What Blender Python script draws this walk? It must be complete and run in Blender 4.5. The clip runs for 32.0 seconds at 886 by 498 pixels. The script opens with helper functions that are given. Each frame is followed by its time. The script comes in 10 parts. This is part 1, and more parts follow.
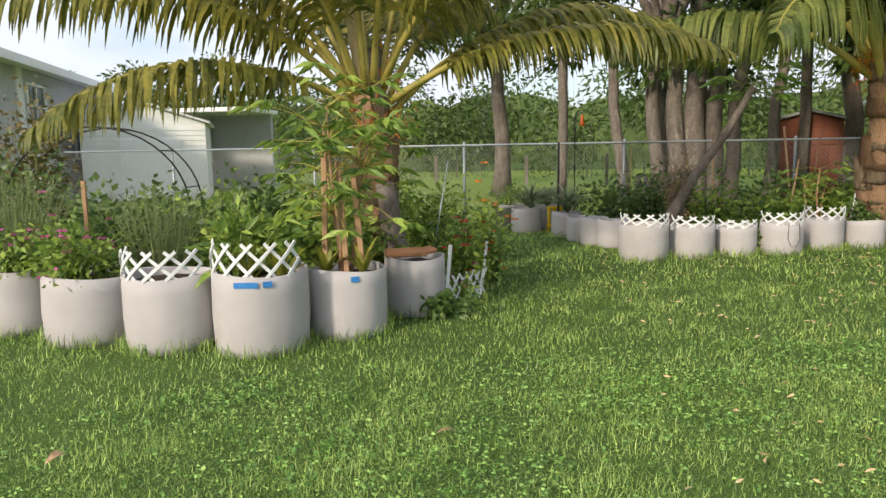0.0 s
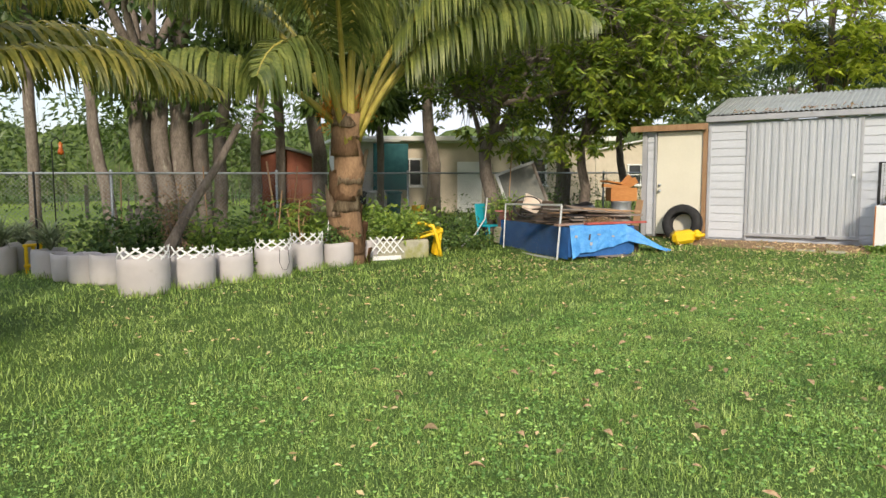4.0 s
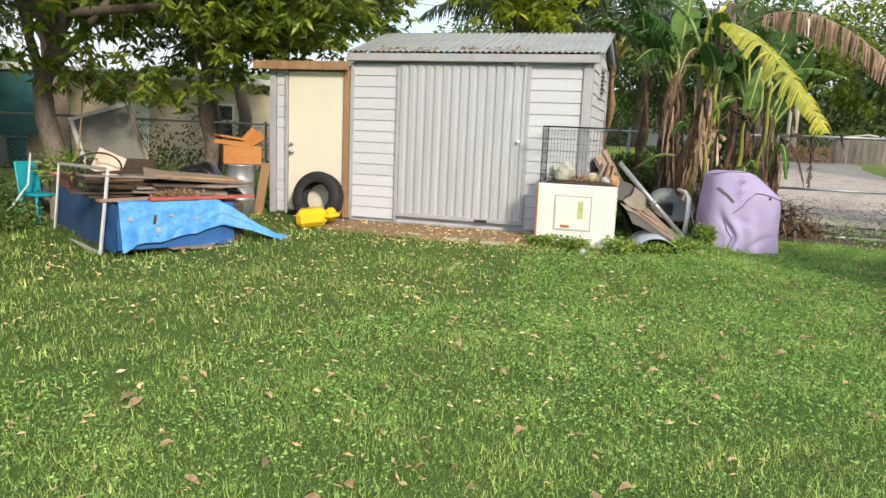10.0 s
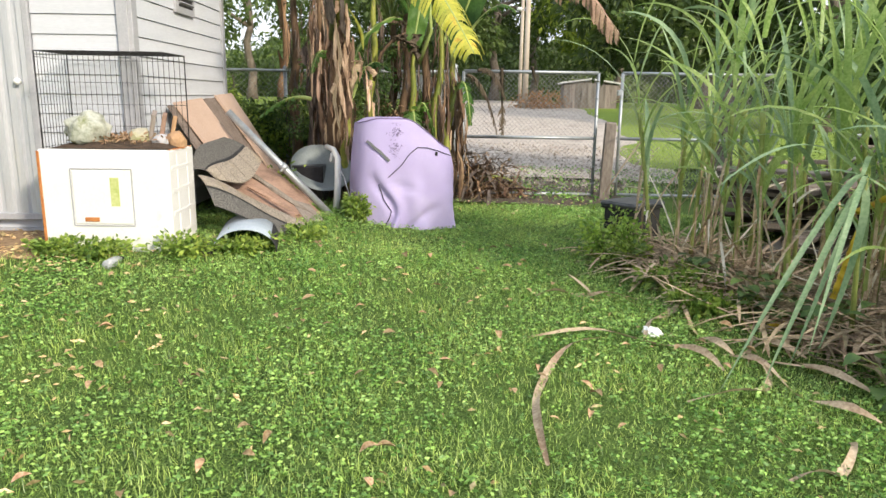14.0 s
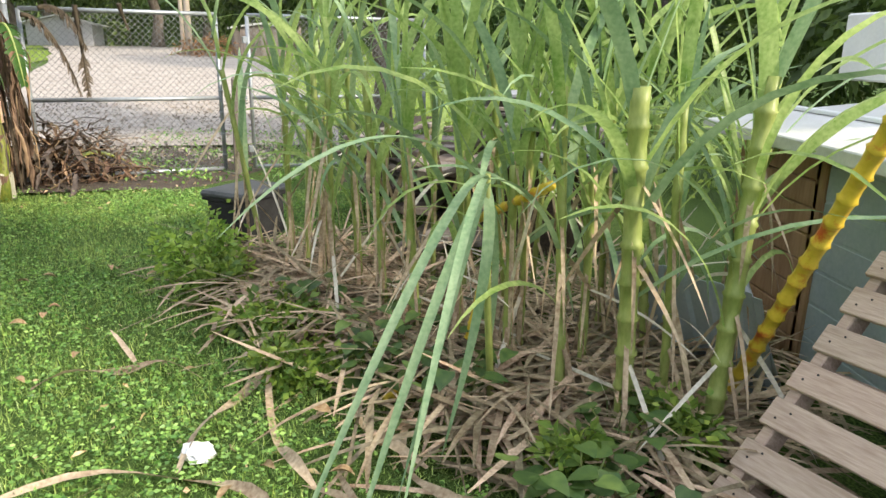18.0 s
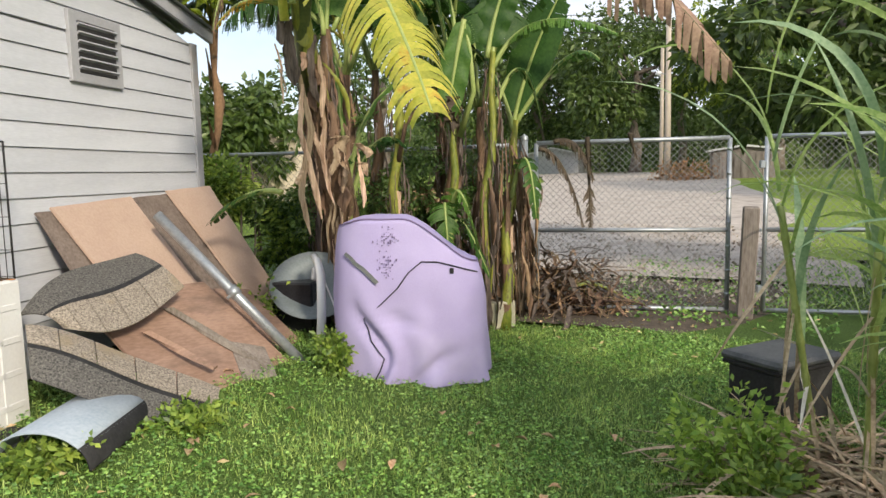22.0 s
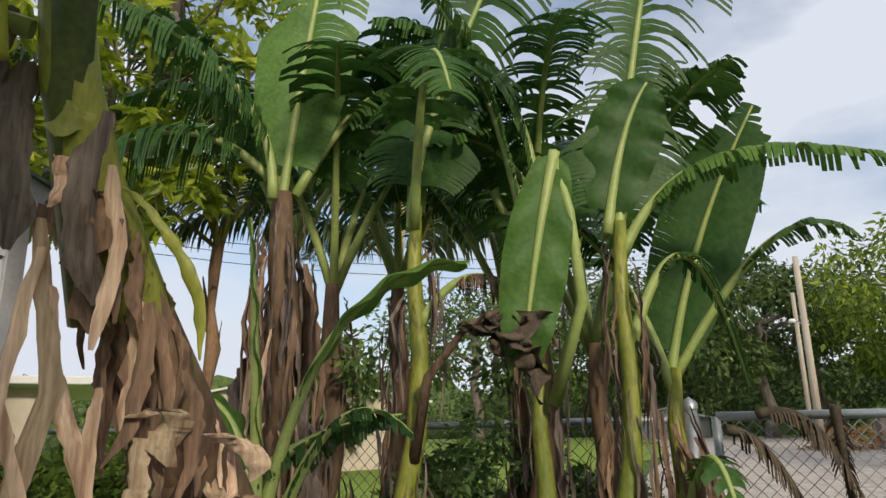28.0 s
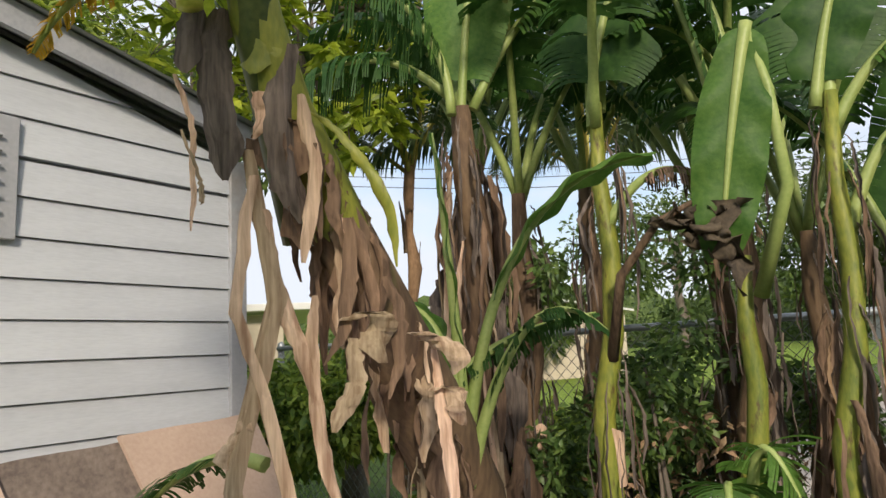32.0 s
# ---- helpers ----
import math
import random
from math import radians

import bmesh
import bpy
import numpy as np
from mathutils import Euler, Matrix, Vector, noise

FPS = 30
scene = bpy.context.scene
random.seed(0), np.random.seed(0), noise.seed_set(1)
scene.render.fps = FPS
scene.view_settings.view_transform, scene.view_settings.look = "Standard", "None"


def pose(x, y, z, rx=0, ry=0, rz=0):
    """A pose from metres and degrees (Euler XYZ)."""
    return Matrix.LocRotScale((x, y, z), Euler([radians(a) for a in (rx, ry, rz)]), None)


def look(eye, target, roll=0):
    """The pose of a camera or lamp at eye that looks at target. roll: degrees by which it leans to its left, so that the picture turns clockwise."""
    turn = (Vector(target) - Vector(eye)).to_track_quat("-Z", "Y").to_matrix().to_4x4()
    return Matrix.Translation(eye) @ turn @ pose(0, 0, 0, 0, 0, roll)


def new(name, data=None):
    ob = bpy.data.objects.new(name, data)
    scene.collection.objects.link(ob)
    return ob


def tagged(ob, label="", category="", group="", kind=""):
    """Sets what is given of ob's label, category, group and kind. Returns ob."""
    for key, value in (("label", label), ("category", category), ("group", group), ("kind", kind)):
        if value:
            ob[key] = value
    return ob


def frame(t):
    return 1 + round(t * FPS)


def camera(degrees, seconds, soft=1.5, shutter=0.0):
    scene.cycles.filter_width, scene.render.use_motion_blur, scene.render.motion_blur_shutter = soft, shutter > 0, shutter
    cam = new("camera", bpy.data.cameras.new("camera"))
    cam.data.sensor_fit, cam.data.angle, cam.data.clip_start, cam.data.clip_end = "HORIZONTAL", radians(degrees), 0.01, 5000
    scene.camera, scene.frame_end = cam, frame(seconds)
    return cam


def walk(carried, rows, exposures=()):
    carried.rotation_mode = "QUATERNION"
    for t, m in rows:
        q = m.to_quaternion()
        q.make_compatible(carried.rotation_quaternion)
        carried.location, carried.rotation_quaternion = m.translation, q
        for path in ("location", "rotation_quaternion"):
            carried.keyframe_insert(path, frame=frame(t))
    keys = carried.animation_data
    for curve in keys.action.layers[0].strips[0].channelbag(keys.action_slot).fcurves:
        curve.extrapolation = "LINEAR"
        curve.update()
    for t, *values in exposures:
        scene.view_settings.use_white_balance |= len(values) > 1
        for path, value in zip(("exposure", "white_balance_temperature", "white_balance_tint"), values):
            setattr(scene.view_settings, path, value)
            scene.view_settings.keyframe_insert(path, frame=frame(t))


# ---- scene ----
cam = camera(64.76, 32.0)
# seconds, x, y, z, yaw, pitch, roll
PATH = [
    (0.0, 0.978, -0.083, 1.377, 8.81, -7.92, 0.98),
    (0.5, 0.912, -0.116, 1.383, 4.17, -7.57, 0.30),
    (1.0, 0.936, -0.186, 1.386, -1.99, -7.07, -0.45),
    (1.5, 0.935, -0.293, 1.386, -8.94, -6.72, -0.65),
    (2.0, 0.864, -0.294, 1.391, -16.06, -6.23, -0.21),
    (2.5, 0.728, -0.274, 1.387, -22.04, -5.81, 0.47),
    (3.0, 0.689, -0.269, 1.379, -26.80, -5.64, 0.90),
    (3.5, 0.706, -0.254, 1.375, -29.78, -5.74, 0.71),
    (5.5, 1.398, 0.181, 1.407, -35.71, -5.64, -0.49),
    (6.0, 1.652, 0.359, 1.400, -37.64, -5.59, -0.13),
    (6.5, 1.982, 0.528, 1.404, -38.88, -5.59, 0.34),
    (7.0, 2.345, 0.756, 1.387, -41.62, -6.14, 0.35),
    (7.5, 2.730, 0.863, 1.385, -43.78, -6.25, -0.05),
    (8.0, 3.137, 0.922, 1.405, -44.15, -6.22, -0.41),
    (8.5, 3.564, 1.039, 1.421, -43.26, -7.07, -0.99),
    (9.0, 4.000, 1.110, 1.432, -42.87, -8.89, -1.94),
    (9.5, 4.453, 1.118, 1.435, -45.42, -8.46, -2.37),
    (10.0, 4.942, 1.140, 1.436, -50.89, -9.27, -2.39),
    (10.5, 5.375, 1.090, 1.436, -52.19, -12.34, -3.35),
    (11.0, 5.846, 1.109, 1.423, -57.63, -8.38, -3.21),
    (11.5, 6.271, 1.099, 1.398, -56.72, -11.51, -2.07),
    (12.0, 6.677, 1.147, 1.373, -56.29, -13.12, -0.81),
    (12.5, 7.177, 1.168, 1.353, -60.37, -14.70, -0.58),
    (13.0, 7.616, 1.131, 1.348, -63.20, -14.66, -0.53),
    (13.5, 8.066, 1.180, 1.334, -69.09, -12.73, -1.14),
    (14.0, 8.484, 1.115, 1.320, -69.32, -12.26, -0.83),
    (14.5, 8.890, 1.053, 1.318, -73.74, -14.33, 0.28),
    (15.0, 9.252, 0.926, 1.341, -82.23, -15.82, -0.07),
    (15.5, 9.551, 0.771, 1.379, -89.30, -17.19, 0.02),
    (17.5, 10.274, 0.633, 1.362, -96.66, -16.03, -0.76),
    (18.0, 10.306, 0.636, 1.364, -93.40, -16.09, -0.84),
    (18.5, 10.294, 0.655, 1.373, -91.03, -16.72, -0.82),
    (19.0, 10.276, 0.670, 1.389, -88.81, -17.08, -0.33),
    (19.5, 10.266, 0.676, 1.397, -86.12, -16.46, -0.25),
    (20.0, 10.286, 0.671, 1.404, -81.48, -14.91, -0.19),
    (20.5, 10.357, 0.697, 1.412, -74.89, -12.77, 0.29),
    (21.0, 10.607, 0.880, 1.404, -69.07, -9.48, 1.19),
    (21.5, 10.869, 1.040, 1.395, -62.29, -7.68, 1.48),
    (22.0, 11.155, 1.248, 1.398, -57.19, -6.25, 1.23),
    (22.5, 11.463, 1.509, 1.396, -54.77, -4.77, 0.66),
    (23.0, 11.820, 1.625, 1.396, -54.42, -3.52, 0.45),
    (23.5, 12.154, 1.744, 1.409, -54.38, -2.89, 0.85),
    (24.0, 12.456, 1.988, 1.413, -55.09, -2.20, 1.18),
    (24.5, 12.802, 2.198, 1.409, -56.39, -1.90, 1.17),
    (25.0, 13.052, 2.312, 1.435, -56.83, -0.50, 1.66),
    (25.5, 13.239, 2.379, 1.547, -55.52, 1.48, 2.50),
    (27.5, 13.975, 2.965, 1.563, -51.61, 11.12, 0.84),
    (28.0, 14.002, 2.954, 1.601, -49.17, 14.78, 0.79),
    (28.5, 14.013, 2.937, 1.628, -47.63, 19.01, 0.62),
    (29.0, 14.002, 2.916, 1.653, -46.22, 23.08, 0.76),
    (29.5, 13.990, 2.921, 1.673, -44.89, 27.09, 0.90),
    (30.0, 13.997, 2.912, 1.679, -43.05, 29.89, 0.66),
    (30.5, 13.995, 2.918, 1.660, -41.54, 29.44, 0.56),
    (31.0, 14.014, 2.931, 1.611, -39.69, 21.14, 1.20),
    (31.5, 14.013, 2.940, 1.573, -37.11, 13.52, 1.87),
    (32.0, 14.015, 2.934, 1.560, -32.89, 8.37, 2.68),
]
# path end

EXPOSURES = [(0.0, 0.30), (3.0, 0.35), (6.0, 0.45), (13.0, 0.58), (15.5, 1.0), (19.5, 1.02), (21.5, 0.55), (25.0, 0.18), (28.0, -0.08), (29.0, -0.42), (30.5, -0.55), (31.3, -0.1), (32.0, 0.18)]
walk(cam, [(t, pose(x, y, z, 90 + p, r, w)) for t, x, y, z, w, p, r in PATH], EXPOSURES)

# ---- world and sun ----
SUN_EL, SUN_AZ = 27.0, -118.0      # degrees above the horizon; direction in the plan from which it shines
world = bpy.data.worlds.new("sky_world")
scene.world = world
world.use_nodes = True
wn = world.node_tree.nodes
wl = world.node_tree.links
sky = wn.new("ShaderNodeTexSky")
sky.sky_type, sky.sun_disc = 'NISHITA', False
sky.sun_elevation, sky.sun_rotation = radians(SUN_EL), radians(90 - SUN_AZ)
sky.air_density, sky.dust_density, sky.ozone_density = 1.0, 2.5, 1.0
# soft cloud cover that whitens the blue
wtc = wn.new("ShaderNodeTexCoord")
wmap = wn.new("ShaderNodeMapping")
wmap.inputs["Scale"].default_value = (1.0, 1.0, 2.6)
wnoise = wn.new("ShaderNodeTexNoise")
wnoise.inputs["Scale"].default_value, wnoise.inputs["Detail"].default_value = 2.2, 6.0
wramp = wn.new("ShaderNodeValToRGB")
wramp.color_ramp.elements[0].position, wramp.color_ramp.elements[1].position = 0.28, 0.50
wmix = wn.new("ShaderNodeMix")
wmix.data_type = 'RGBA'
wmix.inputs["B"].default_value = (4.5, 4.75, 5.3, 1)
wl.new(wtc.outputs["Generated"], wmap.inputs["Vector"])
wl.new(wmap.outputs["Vector"], wnoise.inputs["Vector"])
wl.new(wnoise.outputs["Fac"], wramp.inputs["Fac"])
wl.new(wramp.outputs["Color"], wmix.inputs["Factor"])
wl.new(sky.outputs["Color"], wmix.inputs["A"])
wl.new(wmix.outputs["Result"], wn["Background"].inputs["Color"])
wn["Background"].inputs["Strength"].default_value = 0.172
sun = new("sun", bpy.data.lights.new("sun", 'SUN'))
sun.data.energy, sun.data.angle, sun.data.color = 2.8, radians(6.0), (1.0, 0.88, 0.70)
_a, _e = radians(SUN_AZ), radians(SUN_EL)
sun.matrix_world = look((30 * math.cos(_a) * math.cos(_e), 30 * math.sin(_a) * math.cos(_e), 30 * math.sin(_e)), (0, 0, 0))

# ---- materials ----
def rgba(c):
    return (c[0], c[1], c[2], 1.0)


def material(name, c1, c2, scale=8.0, rough=0.7, metal=0.0, bump=0.2, fine=60.0, stretch=(1, 1, 1), vary=0.0,
             stain=None, stain_scale=1.2, stain_at=0.55, translucent=0.0, spec=0.4, island=False, coords="Object"):
    """Two colours mixed by coarse and fine noise, an optional third as stains, relief, and variation from piece to piece."""
    m = bpy.data.materials.new(name)
    m.use_nodes = True
    nt = m.node_tree
    n, k = nt.nodes, nt.links
    bs = n["Principled BSDF"]
    bs.inputs["Roughness"].default_value, bs.inputs["Metallic"].default_value = rough, metal
    bs.inputs["Specular IOR Level"].default_value = spec
    tc = n.new("ShaderNodeTexCoord")
    mp = n.new("ShaderNodeMapping")
    mp.inputs["Scale"].default_value = stretch
    k.new(tc.outputs[coords], mp.inputs["Vector"])
    a = n.new("ShaderNodeTexNoise")
    a.inputs["Scale"].default_value, a.inputs["Detail"].default_value = scale, 5
    b = n.new("ShaderNodeTexNoise")
    b.inputs["Scale"].default_value, b.inputs["Detail"].default_value = fine, 3
    k.new(mp.outputs["Vector"], a.inputs["Vector"])
    k.new(mp.outputs["Vector"], b.inputs["Vector"])
    mixf = n.new("ShaderNodeMath")
    mixf.operation = 'MULTIPLY_ADD'
    mixf.inputs[1].default_value, mixf.inputs[2].default_value = 0.45, -0.0
    add = n.new("ShaderNodeMath")
    add.operation = 'MULTIPLY_ADD'
    add.inputs[1].default_value = 0.55
    k.new(b.outputs["Fac"], mixf.inputs[0])
    k.new(a.outputs["Fac"], add.inputs[0])
    k.new(mixf.outputs[0], add.inputs[2])
    ramp = n.new("ShaderNodeValToRGB")
    ramp.color_ramp.elements[0].position, ramp.color_ramp.elements[1].position = 0.36, 0.64
    ramp.color_ramp.elements[0].color, ramp.color_ramp.elements[1].color = rgba(c1), rgba(c2)
    k.new(add.outputs[0], ramp.inputs["Fac"])
    col = ramp.outputs["Color"]
    if stain:
        s = n.new("ShaderNodeTexNoise")
        s.inputs["Scale"].default_value, s.inputs["Detail"].default_value = stain_scale, 8
        s.inputs["Roughness"].default_value = 0.65
        k.new(mp.outputs["Vector"], s.inputs["Vector"])
        sr = n.new("ShaderNodeValToRGB")
        sr.color_ramp.elements[0].position, sr.color_ramp.elements[1].position = stain_at, stain_at + 0.12
        k.new(s.outputs["Fac"], sr.inputs["Fac"])
        mx = n.new("ShaderNodeMix")
        mx.data_type = 'RGBA'
        mx.inputs["B"].default_value = rgba(stain)
        k.new(sr.outputs["Color"], mx.inputs["Factor"])
        k.new(col, mx.inputs["A"])
        col = mx.outputs["Result"]
    if vary:
        if island:
            rnd = n.new("ShaderNodeNewGeometry").outputs["Random Per Island"]
        else:
            rnd = n.new("ShaderNodeObjectInfo").outputs["Random"]
        hs = n.new("ShaderNodeHueSaturation")
        mr = n.new("ShaderNodeMapRange")
        mr.inputs["To Min"].default_value, mr.inputs["To Max"].default_value = 1 - vary, 1 + vary
        k.new(rnd, mr.inputs["Value"])
        k.new(mr.outputs["Result"], hs.inputs["Value"])
        mh = n.new("ShaderNodeMapRange")
        mh.inputs["To Min"].default_value, mh.inputs["To Max"].default_value = 0.5 + 0.035 * vary, 0.5 - 0.035 * vary
        k.new(rnd, mh.inputs["Value"])
        k.new(mh.outputs["Result"], hs.inputs["Hue"])
        k.new(col, hs.inputs["Color"])
        col = hs.outputs["Color"]
    k.new(col, bs.inputs["Base Color"])
    if bump:
        bp = n.new("ShaderNodeBump")
        bp.inputs["Strength"].default_value, bp.inputs["Distance"].default_value = bump, 0.01
        k.new(add.outputs[0], bp.inputs["Height"])
        k.new(bp.outputs["Normal"], bs.inputs["Normal"])
    if translucent:
        tr = n.new("ShaderNodeBsdfTranslucent")
        k.new(col, tr.inputs["Color"])
        ms = n.new("ShaderNodeMixShader")
        ms.inputs["Fac"].default_value = translucent
        k.new(bs.outputs[0], ms.inputs[1])
        k.new(tr.outputs[0], ms.inputs[2])
        k.new(ms.outputs[0], n["Material Output"].inputs["Surface"])
    return m


def leafy(name, c1, c2, vary=0.35, translucent=0.35, rough=0.45, scale=3.0):
    return material(name, c1, c2, scale=scale, fine=25, rough=rough, bump=0.1, vary=vary, translucent=translucent, island=True, spec=0.5)


M_SIDING = material("grey_siding", (0.50, 0.52, 0.57), (0.60, 0.62, 0.67), 3, 0.6, bump=0.1, stretch=(.4, 1, 3), stain=(0.40, 0.37, 0.33), stain_scale=1.6, stain_at=0.62, vary=0.05)
M_TRIM = material("grey_trim", (0.33, 0.34, 0.37), (0.42, 0.42, 0.45), 5, 0.55, bump=0.1, stain=(0.28, 0.25, 0.22), stain_at=0.62)
M_CORR = material("corrugated_steel", (0.48, 0.50, 0.54), (0.60, 0.61, 0.64), 2.5, 0.42, 0.3, 0.05, stretch=(3, 1, .3), stain=(0.66, 0.63, 0.57), stain_scale=1.1, stain_at=0.60)
M_ROOF = material("roof_steel", (0.30, 0.32, 0.32), (0.40, 0.42, 0.41), 3, 0.55, 0.3, 0.1, stain=(0.16, 0.14, 0.12), stain_scale=2.5, stain_at=0.62)
M_DOOR = material("cream_door_paint", (0.70, 0.66, 0.55), (0.76, 0.72, 0.61), 2, 0.5, bump=0.05, stain=(0.56, 0.50, 0.40), stain_at=0.66)
M_RAWWOOD = material("raw_timber", (0.26, 0.15, 0.08), (0.40, 0.25, 0.14), 6, 0.8, bump=0.4, stretch=(1, 1, .15))
M_POT = material("grey_fabric_pot", (0.44, 0.41, 0.42), (0.52, 0.49, 0.49), 4, 0.85, bump=0.25, fine=220, stain=(0.40, 0.37, 0.35), stain_scale=2.2, stain_at=0.6, vary=0.06)
M_SOIL = material("potting_soil", (0.03, 0.02, 0.014), (0.09, 0.06, 0.04), 30, 0.95, bump=1.0, fine=150)
M_WHITE = material("white_plastic", (0.74, 0.75, 0.76), (0.82, 0.82, 0.82), 6, 0.4, bump=0.03, stain=(0.60, 0.58, 0.52), stain_at=0.68)
M_LILAC = material("lilac_cover_fabric", (0.40, 0.345, 0.60), (0.455, 0.40, 0.655), 4, 0.75, bump=0.12, fine=160, stain=(0.47, 0.42, 0.65), stain_scale=1.6, stain_at=0.56)
M_GALV = material("galvanised_steel", (0.30, 0.33, 0.36), (0.44, 0.47, 0.50), 12, 0.45, 0.6, 0.05)
M_BLACK = material("black_rubber", (0.012, 0.012, 0.013), (0.03, 0.03, 0.032), 12, 0.75, bump=0.3)
M_STUCCO = material("grey_stucco", (0.42, 0.42, 0.43), (0.50, 0.50, 0.51), 6, 0.9, bump=0.4, fine=120)
M_WHITEWALL = material("white_wall_paint", (0.72, 0.72, 0.71), (0.80, 0.80, 0.79), 3, 0.7, bump=0.1, stain=(0.60, 0.59, 0.56), stain_at=0.65)
M_BARK = material("grey_bark", (0.10, 0.08, 0.065), (0.24, 0.20, 0.17), 9, 0.95, bump=0.9, fine=45, stretch=(1, 1, .35), stain=(0.38, 0.36, 0.30), stain_scale=5, stain_at=0.6)


def ground_material(name, dark, light, patch):
    m = bpy.data.materials.new(name)
    m.use_nodes = True
    n, k = m.node_tree.nodes, m.node_tree.links
    bs = n["Principled BSDF"]
    bs.inputs["Roughness"].default_value = 0.95
    bs.inputs["Specular IOR Level"].default_value = 0.15
    tc = n.new("ShaderNodeTexCoord")
    def nz(scale, detail, lo, hi, ca, cb):
        t = n.new("ShaderNodeTexNoise")
        t.inputs["Scale"].default_value, t.inputs["Detail"].default_value = scale, detail
        k.new(tc.outputs["Object"], t.inputs["Vector"])
        r = n.new("ShaderNodeValToRGB")
        r.color_ramp.elements[0].position, r.color_ramp.elements[1].position = lo, hi
        r.color_ramp.elements[0].color, r.color_ramp.elements[1].color = rgba(ca), rgba(cb)
        k.new(t.outputs["Fac"], r.inputs["Fac"])
        return t, r
    f, fr = nz(85, 4, .35, .68, dark, light)
    c, cr = nz(0.9, 5, .4, .66, (0, 0, 0), (1, 1, 1))
    mx = n.new("ShaderNodeMix")
    mx.data_type = 'RGBA'
    mx.inputs["B"].default_value = rgba(patch)
    mul = n.new("ShaderNodeMath")
    mul.operation = 'MULTIPLY'
    mul.inputs[1].default_value = 0.45
    k.new(cr.outputs["Color"], mul.inputs[0])
    k.new(mul.outputs[0], mx.inputs["Factor"])
    k.new(fr.outputs["Color"], mx.inputs["A"])
    k.new(mx.outputs["Result"], bs.inputs["Base Color"])
    bp = n.new("ShaderNodeBump")
    bp.inputs["Strength"].default_value, bp.inputs["Distance"].default_value = 0.8, 0.03
    k.new(f.outputs["Fac"], bp.inputs["Height"])
    k.new(bp.outputs["Normal"], bs.inputs["Normal"])
    return m


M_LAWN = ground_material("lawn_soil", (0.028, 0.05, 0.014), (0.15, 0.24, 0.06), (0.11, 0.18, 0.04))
# distant grass, with sunshine put into its brighter colour
M_LAWN_FAR = ground_material("sunlit_far_lawn", (0.12, 0.18, 0.035), (0.32, 0.42, 0.08), (0.24, 0.35, 0.06))


# ---- building blocks ----
def thing(name, label, category, m=None, group="", kind=""):
    """An Empty at the base of a thing, to which its parts are parented."""
    ob = new(name)
    ob.empty_display_size = 0.1
    if m is not None:
        ob.matrix_world = m
    return tagged(ob, label, category, group, kind)


def link_mesh(name, me, mat, parent=None, label="", m=None):
    if mat is not None and not me.materials:
        me.materials.append(mat)
    ob = new(name, me)
    if parent is not None:
        ob.parent = parent
    if m is not None:
        ob.matrix_basis = m
    if label:
        ob["label"] = label
    return ob


def part(name, bm, mat, parent=None, label="", smooth=False, m=None):
    """Links a bmesh as one mesh object under a thing or a part."""
    me = bpy.data.meshes.new(name)
    bm.normal_update()
    bm.to_mesh(me)
    bm.free()
    if smooth:
        me.shade_smooth()
    return link_mesh(name, me, mat, parent, label, m)


def np_mesh(name, verts, faces, smooth=False):
    """A mesh from arrays: verts (n, 3), faces (m, 3 or 4)."""
    verts, faces = np.asarray(verts, np.float32), np.asarray(faces, np.int32)
    me = bpy.data.meshes.new(name)
    w = faces.shape[1]
    me.vertices.add(len(verts))
    me.vertices.foreach_set("co", verts.ravel())
    me.loops.add(faces.size)
    me.loops.foreach_set("vertex_index", faces.ravel())
    me.polygons.add(len(faces))
    me.polygons.foreach_set("loop_start", np.arange(0, faces.size, w, dtype=np.int32))
    if smooth:
        me.polygons.foreach_set("use_smooth", np.ones(len(faces), bool))
    me.update(calc_edges=True)
    return me


def box(bm, sx, sy, sz, m=None, bevel=0.0):
    """A box centred on the origin, then moved by m."""
    r = bmesh.ops.create_cube(bm, size=1.0, matrix=Matrix.Diagonal((sx, sy, sz, 1)))
    vs = r["verts"]
    if bevel:
        es = list({e for v in vs for e in v.link_edges})
        rb = bmesh.ops.bevel(bm, geom=es, offset=bevel, segments=1, affect='EDGES')
        vs = list({v for f in rb["faces"] for v in f.verts} | {v for v in vs if v.is_valid})
    if m is not None:
        bmesh.ops.transform(bm, matrix=m, verts=vs)
    return vs


def box_bm(sx, sy, sz, m=None, bevel=0.004):
    bm = bmesh.new()
    box(bm, sx, sy, sz, m, bevel)
    return bm


def tube(bm, pts, radii, seg=8, cap=True):
    """A tube along points; radii is one number or one for each point."""
    pts = [Vector(p) for p in pts]
    if not isinstance(radii, (list, tuple)):
        radii = [radii] * len(pts)
    rings = []
    side = None
    for i, p in enumerate(pts):
        d = (pts[min(i + 1, len(pts) - 1)] - pts[max(i - 1, 0)]).normalized()
        if side is None:
            side = d.orthogonal().normalized()
        else:
            side = (side - d * side.dot(d)).normalized()
        up = d.cross(side)
        rings.append([bm.verts.new(p + (side * math.cos(2 * math.pi * j / seg) + up * math.sin(2 * math.pi * j / seg)) * radii[i]) for j in range(seg)])
    for a, b in zip(rings, rings[1:]):
        for j in range(seg):
            f = bm.faces.new((a[j], a[(j + 1) % seg], b[(j + 1) % seg], b[j]))
            f.smooth = True
    if cap:
        bm.faces.new(rings[0][::-1])
        bm.faces.new(rings[-1])


def tube_bm(pts, radii, seg=8):
    bm = bmesh.new()
    tube(bm, pts, radii, seg)
    return bm


